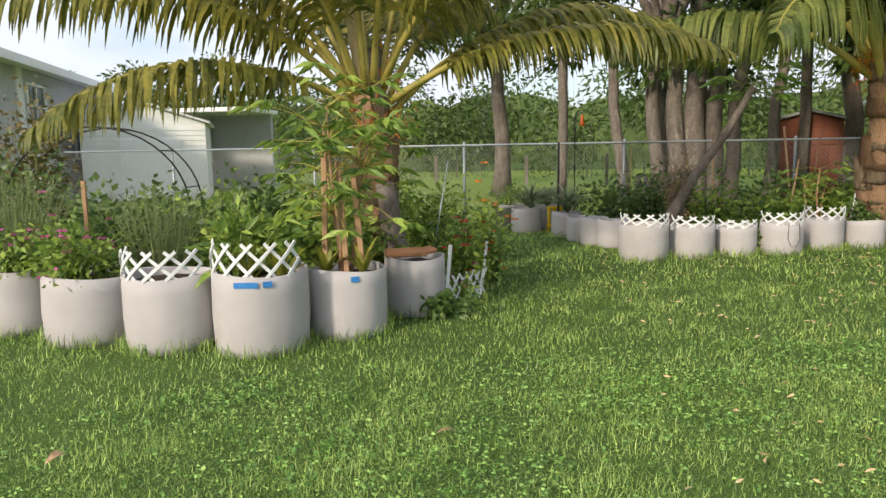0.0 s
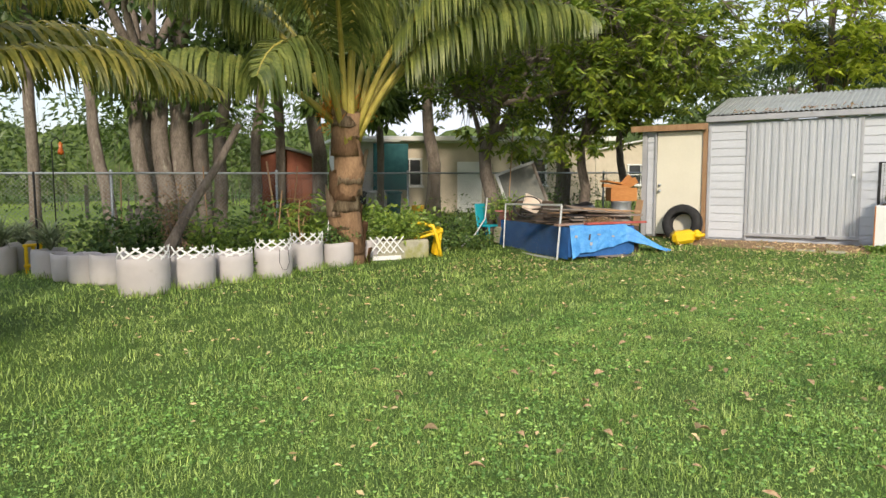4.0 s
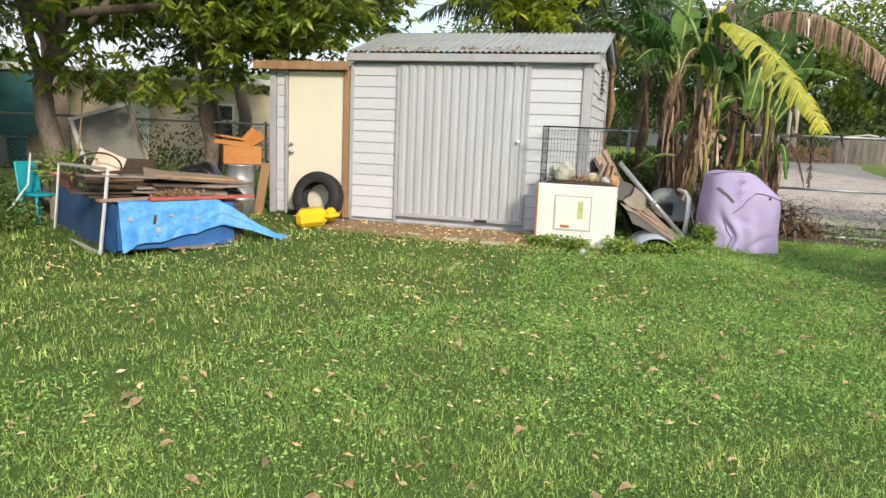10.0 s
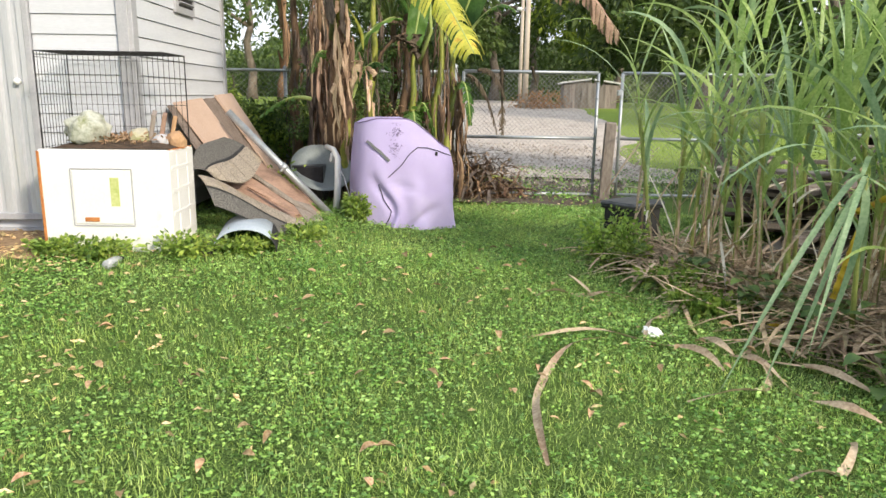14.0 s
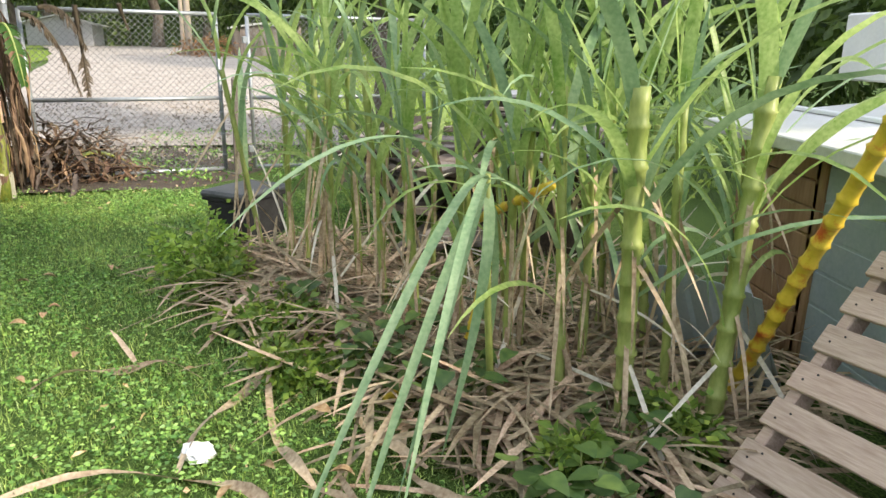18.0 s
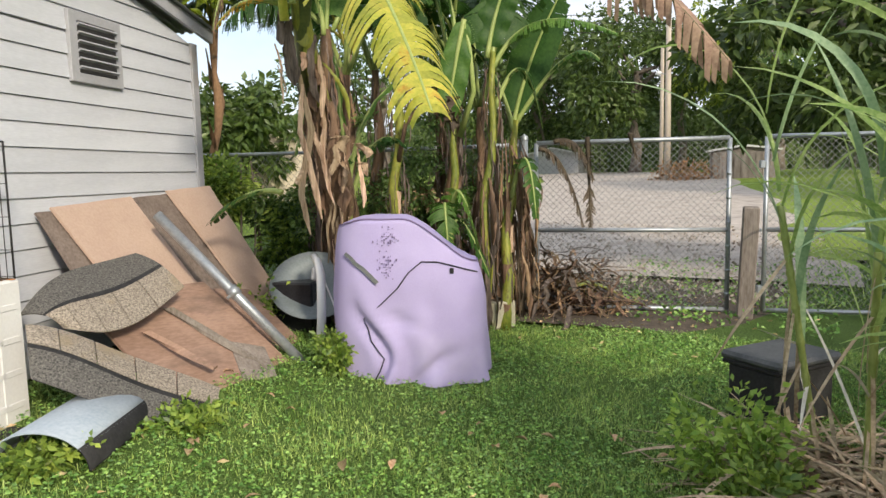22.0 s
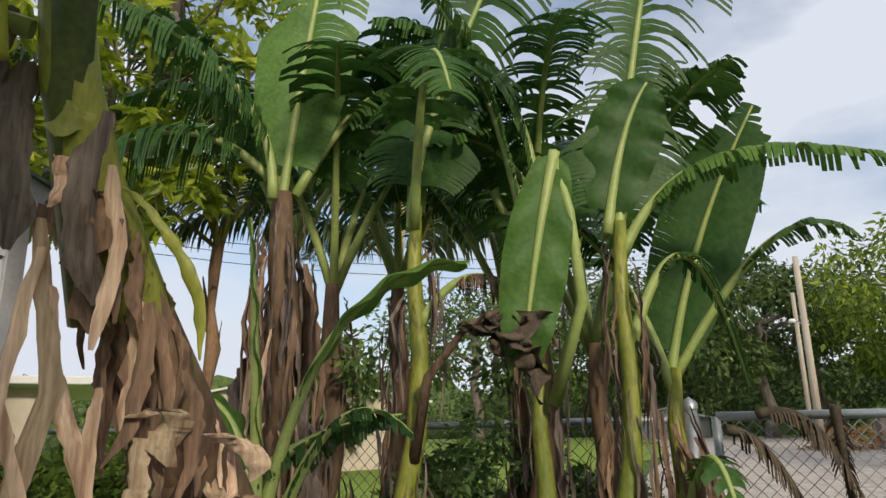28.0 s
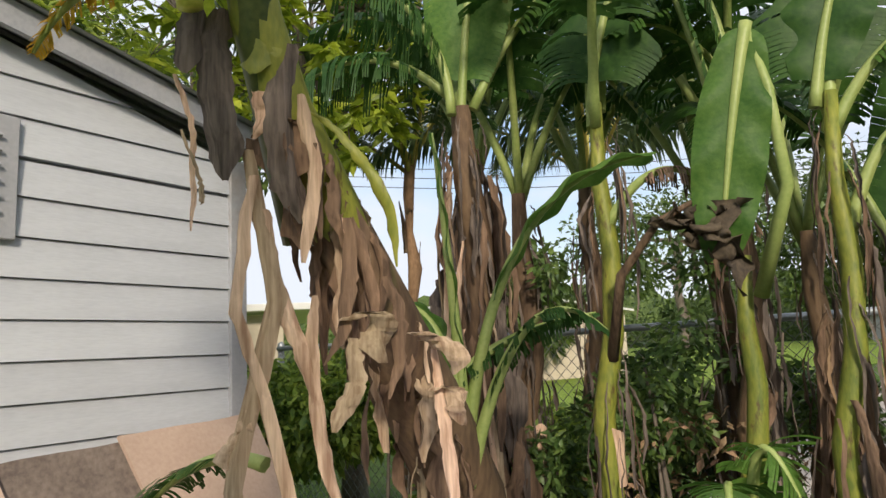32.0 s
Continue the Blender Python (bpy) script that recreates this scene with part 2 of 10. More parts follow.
def lathe(bm, profile, seg=28, m=None):
    """Turns (radius, height) pairs round z."""
    rings = []
    for r, z in profile:
        rings.append([bm.verts.new((r * math.cos(2 * math.pi * j / seg), r * math.sin(2 * math.pi * j / seg), z)) for j in range(seg)])
    for a, b in zip(rings, rings[1:]):
        for j in range(seg):
            bm.faces.new((a[j], a[(j + 1) % seg], b[(j + 1) % seg], b[j])).smooth = True
    if m is not None:
        bmesh.ops.transform(bm, matrix=m, verts=[v for r in rings for v in r])


def smooth01(t):
    t = max(0.0, min(1.0, t))
    return t * t * (3 - 2 * t)


FRONT = Vector((0.924, 0.383))     # into the shed
ALONG = Vector((0.383, -0.924))    # along its front
CORNER = Vector((12.74, 5.32))


def ground_z(x, y):
    """Height of the ground: a low rise under the shed, else slight waves."""
    q = Vector((x, y)) - CORNER
    d, a = -q.dot(FRONT), -q.dot(ALONG)
    rise = 0.24 * smooth01(1 - d / 3.0) * smooth01((a + 2.8) / 2.2) * smooth01((8.5 - a) / 3.0) * smooth01((8 + d) / 4.0)
    return rise + 0.015 * noise.noise((x * 0.5, y * 0.5, 0.0)) + 1.1 * smooth01((x - 20) / 30)


def stand(x, y, dz=0.0, rx=0, ry=0, rz=0):
    return pose(x, y, ground_z(x, y) + dz, rx, ry, rz)


# ---- growing things, from arrays ----
RNG = np.random.default_rng(7)


def arcs(p0, az, el, bend, length, k):
    """Bent lines: from p0 (n, 3), heading az, rising at el (radians), bending down by bend over their length. Points (n, k, 3), sides, ups."""
    p0 = np.atleast_2d(np.asarray(p0, float))
    n = len(p0)
    az, el, bend, length = (np.broadcast_to(np.asarray(a, float), n) for a in (az, el, bend, length))
    P = np.zeros((n, k, 3))
    U = np.zeros((n, k, 3))
    P[:, 0] = p0
    step = length / (k - 1)
    for i in range(k):
        e = el - bend * (i / max(k - 1, 1)) ** 1.3
        d = np.stack([np.cos(e) * np.cos(az), np.cos(e) * np.sin(az), np.sin(e)], 1)
        U[:, i] = np.stack([-np.sin(e) * np.cos(az), -np.sin(e) * np.sin(az), np.cos(e)], 1)
        if i + 1 < k:
            P[:, i + 1] = P[:, i] + d * step[:, None]
    S = np.repeat(np.stack([-np.sin(az), np.cos(az), np.zeros(n)], 1)[:, None], k, 1)
    return P, S, U


def ribbons(P, S, W, U=None, fold=0.0):
    """Strips of leaf along P; S points sideways, W is the half width (n, k). fold lifts both edges, which makes a V."""
    n, k, _ = P.shape
    W = np.broadcast_to(W, (n, k))[..., None]
    if fold and U is not None:
        L, R = P - S * W + U * W * fold, P + S * W + U * W * fold
        v = np.stack([L, P, R], 2).reshape(-1, 3)
        b = (np.arange(n)[:, None] * k + np.arange(k - 1)[None]).ravel() * 3
        f = np.concatenate([np.stack([b, b + 1, b + 4, b + 3], 1), np.stack([b + 1, b + 2, b + 5, b + 4], 1)])
        return v, f
    v = np.stack([P - S * W, P + S * W], 2).reshape(-1, 3)
    b = (np.arange(n)[:, None] * k + np.arange(k - 1)[None]).ravel() * 2
    return v, np.stack([b, b + 1, b + 3, b + 2], 1)


def joined(*sets):
    vs, fs, o = [], [], 0
    for v, f in sets:
        vs.append(v)
        fs.append(f + o)
        o += len(v)
    return np.concatenate(vs), np.concatenate(fs)


def leaf_cloud(C, size, aspect=0.45, out=None, droop=0.2, spread=0.6):
    """One folded rhombic leaf at each of C (n, 3); out: the way each points on the whole."""
    n = len(C)
    d = RNG.normal(size=(n, 3))
    if out is not None:
        d = d * spread + out
    d[:, 2] -= droop
    d /= np.linalg.norm(d, axis=1)[:, None] + 1e-9
    r = RNG.normal(size=(n, 3))
    r[:, 2] *= 0.35
    s = np.cross(d, r)
    s /= np.linalg.norm(s, axis=1)[:, None] + 1e-9
    s[:, 2] *= 0.6
    u = np.cross(s, d)
    L = (size * RNG.uniform(0.6, 1.25, n))[:, None]
    a, tip = C, C + d * L + np.array([0, 0, -0.12]) * L
    mid = C + d * L * 0.45
    l, rr = mid - s * L * aspect * 0.5 + u * L * 0.08, mid + s * L * aspect * 0.5 + u * L * 0.08
    v = np.stack([a, rr, tip, l], 1).reshape(-1, 3)
    b = np.arange(n) * 4
    return v, np.concatenate([np.stack([b, b + 1, b + 2], 1), np.stack([b, b + 2, b + 3], 1)])


def ball_points(n, c, r, shell=0.5, flat=1.0):
    """Points in a ball, more of them near its skin, uneven in density."""
    q = RNG.normal(size=(n, 3))
    q /= np.linalg.norm(q, axis=1)[:, None]
    rad = RNG.uniform(0, 1, n) ** (1 / (1 + 3 * shell))
    q = q * rad[:, None]
    q[:, 2] *= flat
    return np.asarray(c) + q * np.asarray(r), q


def clumps(centres, radii, per, jitter=0.3):
    """Leaf places in many overlapping clumps, with gaps between them."""
    C, O = [], []
    for c, r in zip(centres, radii):
        p, q = ball_points(max(4, int(per * r * r)), c, r, 0.6, 0.8)
        C.append(p)
        O.append(q)
    return np.concatenate(C), np.concatenate(O)


def add_np(name, vf, mat, parent=None, label="", smooth=False, m=None):
    return link_mesh(name, np_mesh(name, vf[0], vf[1], smooth), mat, parent, label, m)


M_FROND = leafy("palm_leaflet", (0.10, 0.15, 0.035), (0.27, 0.30, 0.075), 0.45, 0.4)
M_FROND_DRY = leafy("dry_palm_leaflet", (0.20, 0.14, 0.05), (0.36, 0.27, 0.10), 0.3, 0.25)
M_RACHIS = material("palm_leaf_stalk", (0.30, 0.26, 0.05), (0.46, 0.38, 0.09), 5, 0.45, bump=0.1, stain=(0.20, 0.13, 0.05), stain_scale=4, stain_at=0.6)
M_PALMSHEATH = material("pale_palm_leaf_base", (0.20, 0.13, 0.085), (0.50, 0.38, 0.26), 22, 0.9, bump=0.9, fine=70, stretch=(1, 1, .15), stain=(0.10, 0.055, 0.035), stain_scale=7, stain_at=0.60, vary=.3)
M_PALMTRUNK = material("palm_trunk_sheath", (0.16, 0.09, 0.05), (0.34, 0.21, 0.12), 7, 0.9, bump=0.8, fine=50, stretch=(1, 1, .3), stain=(0.06, 0.035, 0.025), stain_scale=3, stain_at=0.58)
M_TREE = leafy("bright_tree_leaf", (0.09, 0.17, 0.018), (0.30, 0.37, 0.045), 0.55, 0.38)
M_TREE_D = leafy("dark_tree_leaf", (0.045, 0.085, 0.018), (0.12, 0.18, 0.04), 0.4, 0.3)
# brighter copy of the tree leaf: sunshine put into its colour
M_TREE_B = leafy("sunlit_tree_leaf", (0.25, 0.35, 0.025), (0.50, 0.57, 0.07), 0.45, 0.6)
M_HERB = leafy("garden_leaf", (0.11, 0.22, 0.04), (0.36, 0.47, 0.09), 0.55, 0.4)
M_HERB_D = leafy("dark_garden_leaf", (0.055, 0.12, 0.033), (0.17, 0.26, 0.065), 0.5, 0.3)
M_GREY_HERB = leafy("rosemary_needle", (0.16, 0.22, 0.10), (0.30, 0.36, 0.19), 0.35, 0.15)
M_STEM = material("green_stem", (0.12, 0.17, 0.05), (0.24, 0.27, 0.09), 9, 0.6, bump=0.2)
M_DEADLEAF = material("dead_leaf_fibre", (0.20, 0.12, 0.065), (0.44, 0.31, 0.19), 6, 0.85, bump=0.5, fine=60, stretch=(1, 1, .25), vary=0.4, island=True, translucent=0.15)
M_PINK = leafy("pink_petal", (0.50, 0.05, 0.22), (0.62, 0.16, 0.42), 0.2, 0.3)
M_RED = leafy("red_petal", (0.45, 0.02, 0.03), (0.60, 0.05, 0.07), 0.2, 0.3)
M_ORANGE = leafy("orange_petal", (0.65, 0.16, 0.01), (0.80, 0.30, 0.02), 0.2, 0.3)


def frond(parent, base, az, el, bend, length, leaf=0.55, n=56, mat=None, droop=0.9, stalk=0.16, rachis_mat=None, r0=0.026, label="", vshape=0.15):
    """A feathered palm leaf: a stalk, and under it its leaflets as one mesh."""
    k = 16
    P, S, U = arcs([base], az, el, bend, length, k)
    P, S, U = P[0], S[0], U[0]
    st = part("frond", tube_bm(P, [r0 * (1 - 0.88 * i / (k - 1)) for i in range(k)], 6), rachis_mat or M_RACHIS, parent, label or "arching feathered palm frond")
    t = np.linspace(stalk, 0.995, n)
    idx = t * (k - 1)
    i0 = np.minimum(idx.astype(int), k - 2)
    fr = (idx - i0)[:, None]
    B = P[i0] * (1 - fr) + P[i0 + 1] * fr
    F = P[i0 + 1] - P[i0]
    F /= np.linalg.norm(F, axis=1)[:, None]
    Sd, Up = S[i0], U[i0]
    sets = []
    L = leaf * np.sin(np.pi * (0.16 + 0.80 * (t - stalk) / (1 - stalk))) ** 0.6
    for sgn in (1, -1):
        kk = 5
        ln = L * RNG.uniform(0.85, 1.1, n)
        d = F * RNG.uniform(0.35, 0.7, (n, 1)) + sgn * Sd * 0.9 + Up * vshape * RNG.uniform(-0.5, 1.6, (n, 1))
        Q = np.zeros((n, kk, 3))
        Q[:, 0] = B
        for j in range(1, kk):
            d = d / np.linalg.norm(d, axis=1)[:, None]
            Q[:, j] = Q[:, j - 1] + d * (ln / (kk - 1))[:, None]
            d = d + np.array([0, 0, -1.0]) * droop * RNG.uniform(0.35, 0.75, (n, 1))
        side = np.cross(Q[:, -1] - Q[:, 0], Up)
        side = F * 0.8 + side / (np.linalg.norm(side, axis=1)[:, None] + 1e-9) * 0.3
        side /= np.linalg.norm(side, axis=1)[:, None]
        W = 0.017 * (leaf / 0.55) ** 0.5 * np.array([0.5, 1, 1, 0.75, 0.08])[None] * np.ones((n, 1))
        sets.append(ribbons(Q, np.repeat(side[:, None], kk, 1), W))
    add_np("foliage", joined(*sets), mat or M_FROND, st)
    return st


def trunk_points(a, b, sway=0.0, k=9):
    a, b = Vector(a), Vector(b)
    return [a.lerp(b, i / (k - 1)) + Vector((math.sin(i * 1.3), math.cos(i * 1.7), 0)) * sway * math.sin(math.pi * i / (k - 1)) for i in range(k)]


def sheathed_trunk(parent, pts, r0, r1, mat, flaps=16, flap=0.35):
    """A palm trunk with old leaf bases wrapped round it."""
    k = len(pts)
    bm = bmesh.new()
    rad = [r0 + (r1 - r0) * (i / (k - 1)) + 0.02 * math.sin(i * 2.4) for i in range(k)]
    rad[0] *= 1.35
    tube(bm, pts, rad, 14)
    t = part("trunk", bm, mat, parent, smooth=True)
    rs = np.random.default_rng(flaps * 7 + k)
    for i in range(flaps):
        u = 0.06 + 0.92 * i / flaps
        j = min(int(u * (k - 1)), k - 2)
        c = Vector(pts[j]).lerp(Vector(pts[j + 1]), u * (k - 1) - j)
        r = rad[j]
        a = i * 2.4 + rs.uniform(-.5, .5)
        bm = bmesh.new()
        w, hi, skew, out = rs.uniform(1.3, 2.5), flap * rs.uniform(.7, 1.6), rs.uniform(-.7, .7), rs.uniform(.0, .05)
        rows = []
        for v in (0, .2, .4, .6, .8, 1):
            row = []
            for s in (-1, -.6, -.2, .2, .6, 1):
                rr = r + .008 + out * v * v + .012 * noise.noise((s * 2, v * 4, i * 3.7))
                an = a + s * w * .5 * (1 - .72 * v ** 1.5) + skew * v
                row.append(bm.verts.new(c + Vector((math.cos(an) * rr, math.sin(an) * rr, hi * v - .1 + .05 * noise.noise((s * 3, v * 3, i * 1.9))))))
            rows.append(row)
        for p, q in zip(rows, rows[1:]):
            for s in range(5):
                bm.faces.new((p[s], p[s + 1], q[s + 1], q[s]))
        bmesh.ops.solidify(bm, geom=bm.faces[:], thickness=0.012)
        part("leaf_base", bm, mat if u < .3 or i % 4 == 0 else M_PALMSHEATH, parent, smooth=True)
    return t


def leafy_tree(name, label, x, y, h, trunk_r, limbs, clump_n, crown, leaf, mat, bark, per=9000, base_z=None, lean=(0, 0), category="tree", aspect=0.5, seedling=3):
    """Trunk, limbs and a crown of many clumps; crown = (cx, cy, cz, rx, ry, rz) from the trunk's foot."""
    rs = np.random.default_rng(seedling)
    z0 = ground_z(x, y) - 0.03 if base_z is None else base_z
    tr = thing(name, label, category, pose(x, y, z0))
    top = Vector((lean[0], lean[1], h * 0.55))
    pts = trunk_points((0, 0, 0), top, trunk_r * 0.5, 8)
    bm = bmesh.new()
    tube(bm, pts, [trunk_r * (1.35 if i == 0 else 1 - 0.07 * i) for i in range(8)], 10)
    part("trunk", bm, bark, tr, smooth=True)
    cx, cy, cz, rx, ry, rz = crown
    cs, rsz = [], []
    ends = []
    for i in range(limbs):
        a = 2 * math.pi * i / limbs + rs.uniform(-.3, .3)
        e = Vector((cx + rx * 0.7 * math.cos(a) * rs.uniform(.6, 1), cy + ry * 0.7 * math.sin(a) * rs.uniform(.6, 1), cz + rz * rs.uniform(-.35, .7)))
        s = pts[rs.integers(4, 8)]
        mid = s.lerp(e, 0.5) + Vector((rs.uniform(-.2, .2), rs.uniform(-.2, .2), 0.18 * (e - s).length))
        bm = bmesh.new()
        tube(bm, [s, s.lerp(mid, .5), mid, mid.lerp(e, .5), e], [trunk_r * .5, trunk_r * .4, trunk_r * .3, trunk_r * .2, trunk_r * .08], 6)
        part("branch", bm, bark, tr, smooth=True)
        ends.append(e)
    for i in range(clump_n):
        q = rs.normal(size=3)
        q /= np.linalg.norm(q)
        q *= rs.uniform(.25, 1.0) ** 0.5
        cs.append((cx + q[0] * rx, cy + q[1] * ry, cz + q[2] * rz))
        rsz.append(rs.uniform(.16, .34) * min(rx, ry, rz * 1.4))
    C, O = clumps(cs, rsz, per / sum(r * r for r in rsz))
    add_np("crown", leaf_cloud(C, leaf, aspect, O, 0.35), mat, tr)
    return tr


def whorl_tree(name, label, x, y, h, trunk_r, limbs, tips, crown, leaf, mat, bark, seedling, lean=(0, 0), per=12, base_z=None, aspect=.42, hollow=.35):
    """A tree whose leaves sit in whorls at the ends of twigs, with gaps of sky between; crown = (cx, cy, cz, rx, ry, rz) from its foot."""
    rs = np.random.default_rng(seedling)
    z0 = ground_z(x, y) - .03 if base_z is None else base_z
    tr = thing(name, label, "tree", pose(x, y, z0))
    cx, cy, cz, rx, ry, rz = crown
    pts = trunk_points((0, 0, 0), (lean[0], lean[1], max(cz, h * .5)), trunk_r * .6, 9)
    part("trunk", tube_bm(pts, [trunk_r * (1.4 if i == 0 else 1 - .075 * i) for i in range(9)], 10), bark, tr, smooth=True)
    ends = []
    for i in range(limbs):
        a = 2.4 * i + rs.uniform(-.3, .3)
        e = Vector((cx + rx * .75 * math.cos(a) * rs.uniform(.5, 1), cy + ry * .75 * math.sin(a) * rs.uniform(.5, 1), cz + rz * rs.uniform(-.6, .75)))
        s = pts[rs.integers(4, 9)]
        mid = s.lerp(e, .5) + Vector((rs.uniform(-.25, .25), rs.uniform(-.25, .25), .16 * (e - s).length))
        line = [s, s.lerp(mid, .5), mid, mid.lerp(e, .5), e]
        part("branch", tube_bm(line, [trunk_r * k for k in (.45, .34, .24, .15, .06)], 6), bark, tr, smooth=True)
        ends += line[2:]
    E = np.array([tuple(e) for e in ends])
    q = rs.normal(size=(tips * 3, 3))
    q /= np.linalg.norm(q, axis=1)[:, None]
    q *= rs.uniform(hollow, 1.0, (len(q), 1)) ** .6
    # open patches of sky
    keep = np.array([noise.noise((a * 2.6 + seedling, b * 2.6, c * 2.6)) for a, b, c in q]) > -.08
    T = (q[keep][:tips]) * np.array([rx, ry, rz]) + np.array([cx, cy, cz])
    near = E[np.argmin(((T[:, None] - E[None]) ** 2).sum(2), axis=1)]
    bm = bmesh.new()
    for t, e in zip(T[::2], near[::2]):
        d = Vector(t) - Vector(e)
        tube(bm, [Vector(e), Vector(e) + d * .55 + Vector((0, 0, .07 * d.length)), Vector(t)], [.012, .008, .004], 3, False)
    part("twig", bm, bark, tr)["kind"] = "stuff"
    n = len(T)
    C = np.repeat(T, per, 0) + rs.normal(0, .035, (n * per, 3))
    az = rs.uniform(0, 2 * np.pi, n * per)
    out = np.stack([np.cos(az), np.sin(az), rs.uniform(-.55, .35, n * per)], 1) * 1.6 + np.repeat((T - near) / (np.linalg.norm(T - near, axis=1)[:, None] + 1e-6), per, 0) * .5
    add_np("crown", leaf_cloud(C, leaf, aspect, out, .25, .35), mat, tr)
    return tr


def bush(name, label, x, y, rx, ry, h, n, leaf, mat, stems=8, z=None, category="plant", aspect=0.5, low=0.05, stem_mat=None, parent=None, flowers=None):
    """Stems and leaves of a small plant that fills rx by ry by h."""
    z0 = ground_z(x, y) if z is None else z
    n, leaf, aspect = int(n * 1.9), leaf * 1.2, aspect * 1.25
    b = thing(name, label, category, pose(x, y, z0)) if parent is None else parent
    a = RNG.uniform(0, 2 * np.pi, stems)
    rr = RNG.uniform(0.2, 1.0, stems)
    bm = bmesh.new()
    tips = []
    for i in range(stems):
        e = Vector((rx * rr[i] * math.cos(a[i]), ry * rr[i] * math.sin(a[i]), h * RNG.uniform(.6, 1.0)))
        s = Vector((e.x * .25, e.y * .25, 0))
        mid = s.lerp(e, .5) + Vector((0, 0, .1 * h))
        tube(bm, [s, mid, e], [0.008 + .006 * h, .006, .003], 5)
        tips += [s.lerp(mid, .7), mid, mid.lerp(e, .5), e]
    part("stem", bm, stem_mat or M_STEM, b)["kind"] = "stuff"
    t = np.array([tuple(v) for v in tips])
    C = t[RNG.integers(0, len(t), n)] + RNG.normal(size=(n, 3)) * np.array([rx, ry, h]) * 0.17
    C[:, 2] = np.clip(C[:, 2], low * h, None)
    O = C / np.array([rx, ry, h]) - np.array([0, 0, .3])
    add_np("foliage", leaf_cloud(C, leaf, aspect, O, 0.15), mat, b)
    if flowers:
        fm, fn, fs = flowers
        q = t[RNG.integers(0, len(t), fn)] + RNG.normal(size=(fn, 3)) * np.array([rx, ry, h]) * 0.28 + np.array([0, 0, .10])
        q[:, 2] = np.clip(q[:, 2], .2 * h, None)
        sets = []
        for j in range(5):
            ang = j * 2 * math.pi / 5
            o = np.tile(np.array([math.cos(ang), math.sin(ang), 0.25]), (fn, 1))
            sets.append(leaf_cloud(q, fs * .75, 0.8, o * 3, 0.0, 0.1))
        add_np("flowers", joined(*sets), fm, b)
    return b

# ---- ground: one sheet to the horizon ----
def axis(lo, hi, step, far):
    inner = list(np.arange(lo, hi + 1e-6, step))
    out, s = [], step
    v = hi
    while v < far:
        s *= 1.45
        v += s
        out.append(v)
    left, s, v = [], step, lo
    while v > -far:
        s *= 1.45
        v -= s
        left.append(v)
    return np.array(left[::-1] + inner + out)


def build_ground():
    xs, ys = axis(-9, 24, 0.25, 900), axis(-6, 16, 0.25, 900)
    v = np.array([(x, y, ground_z(x, y)) for y in ys for x in xs])
    nx = len(xs)
    j, i = np.meshgrid(np.arange(len(ys) - 1), np.arange(nx - 1), indexing="ij")
    a = (j * nx + i).ravel()
    f = np.stack([a, a + 1, a + 1 + nx, a + nx], 1)
    ob = link_mesh("ground", np_mesh("ground", v, f, True), M_LAWN)
    tagged(ob, "green mown lawn soil of the back yard", "lawn", kind="structure")
    return xs, ys, v[:, 2].reshape(len(ys), nx)


GX, GY, GZ = build_ground()

# ---- shed ----
SHED = pose(11.12, 9.275, 0.26, 0, 0, -68.1)
SHED_L, SHED_D = 4.36, 2.42


def plank_mesh(length, height, cut0=0.0, cut1=0.0, depth=0.016):
    """One lap board along x, its lower edge proud; cut0 and cut1 shorten its top at the two ends."""
    y0, y1 = -depth, -0.004
    v = [(0, 0.02, 0), (length, 0.02, 0), (length - cut1, 0.02, height), (cut0, 0.02, height),
         (0, y0, 0), (length, y0, 0), (length - cut1, y1, height), (cut0, y1, height)]
    f = [(4, 5, 6, 7), (1, 0, 3, 2), (0, 1, 5, 4), (3, 7, 6, 2), (0, 4, 7, 3), (1, 2, 6, 5)]
    me = bpy.data.meshes.new("plank")
    me.from_pydata(v, [], f)
    me.materials.append(M_SIDING)
    return me


def siding(parent, m, length, z0, z1, step=0.145):
    """Rows of boards on a wall whose outer face is at y=0 of m."""
    me = plank_mesh(length, step - 0.004)
    z = z0
    while z < z1 - 0.03:
        if z + step > z1:
            me = plank_mesh(length, z1 - z - 0.004)
        link_mesh("plank", me, None, parent, m=m @ pose(0, 0, z))
        z += step


def corrugated(bm, width, height, pitch, amp, thick=0.003):
    """A trapezoid-ribbed sheet in xz, facing -y."""
    prof, x = [], 0.0
    while x < width - 1e-6:
        for dx, dy in ((0, 0), (0.30, 0), (0.42, 1), (0.88, 1)):
            if x + dx * pitch <= width:
                prof.append((x + dx * pitch, -amp * dy))
        x += pitch
    prof.append((width, 0))
    a = [bm.verts.new((px, py, 0)) for px, py in prof]
    b = [bm.verts.new((px, py, height)) for px, py in prof]
    c = [bm.verts.new((px, py + thick, 0)) for px, py in prof]
    d = [bm.verts.new((px, py + thick, height)) for px, py in prof]
    for i in range(len(prof) - 1):
        bm.faces.new((a[i], a[i + 1], b[i + 1], b[i]))
        bm.faces.new((c[i + 1], c[i], d[i], d[i + 1]))
        bm.faces.new((b[i], b[i + 1], d[i + 1], d[i]))


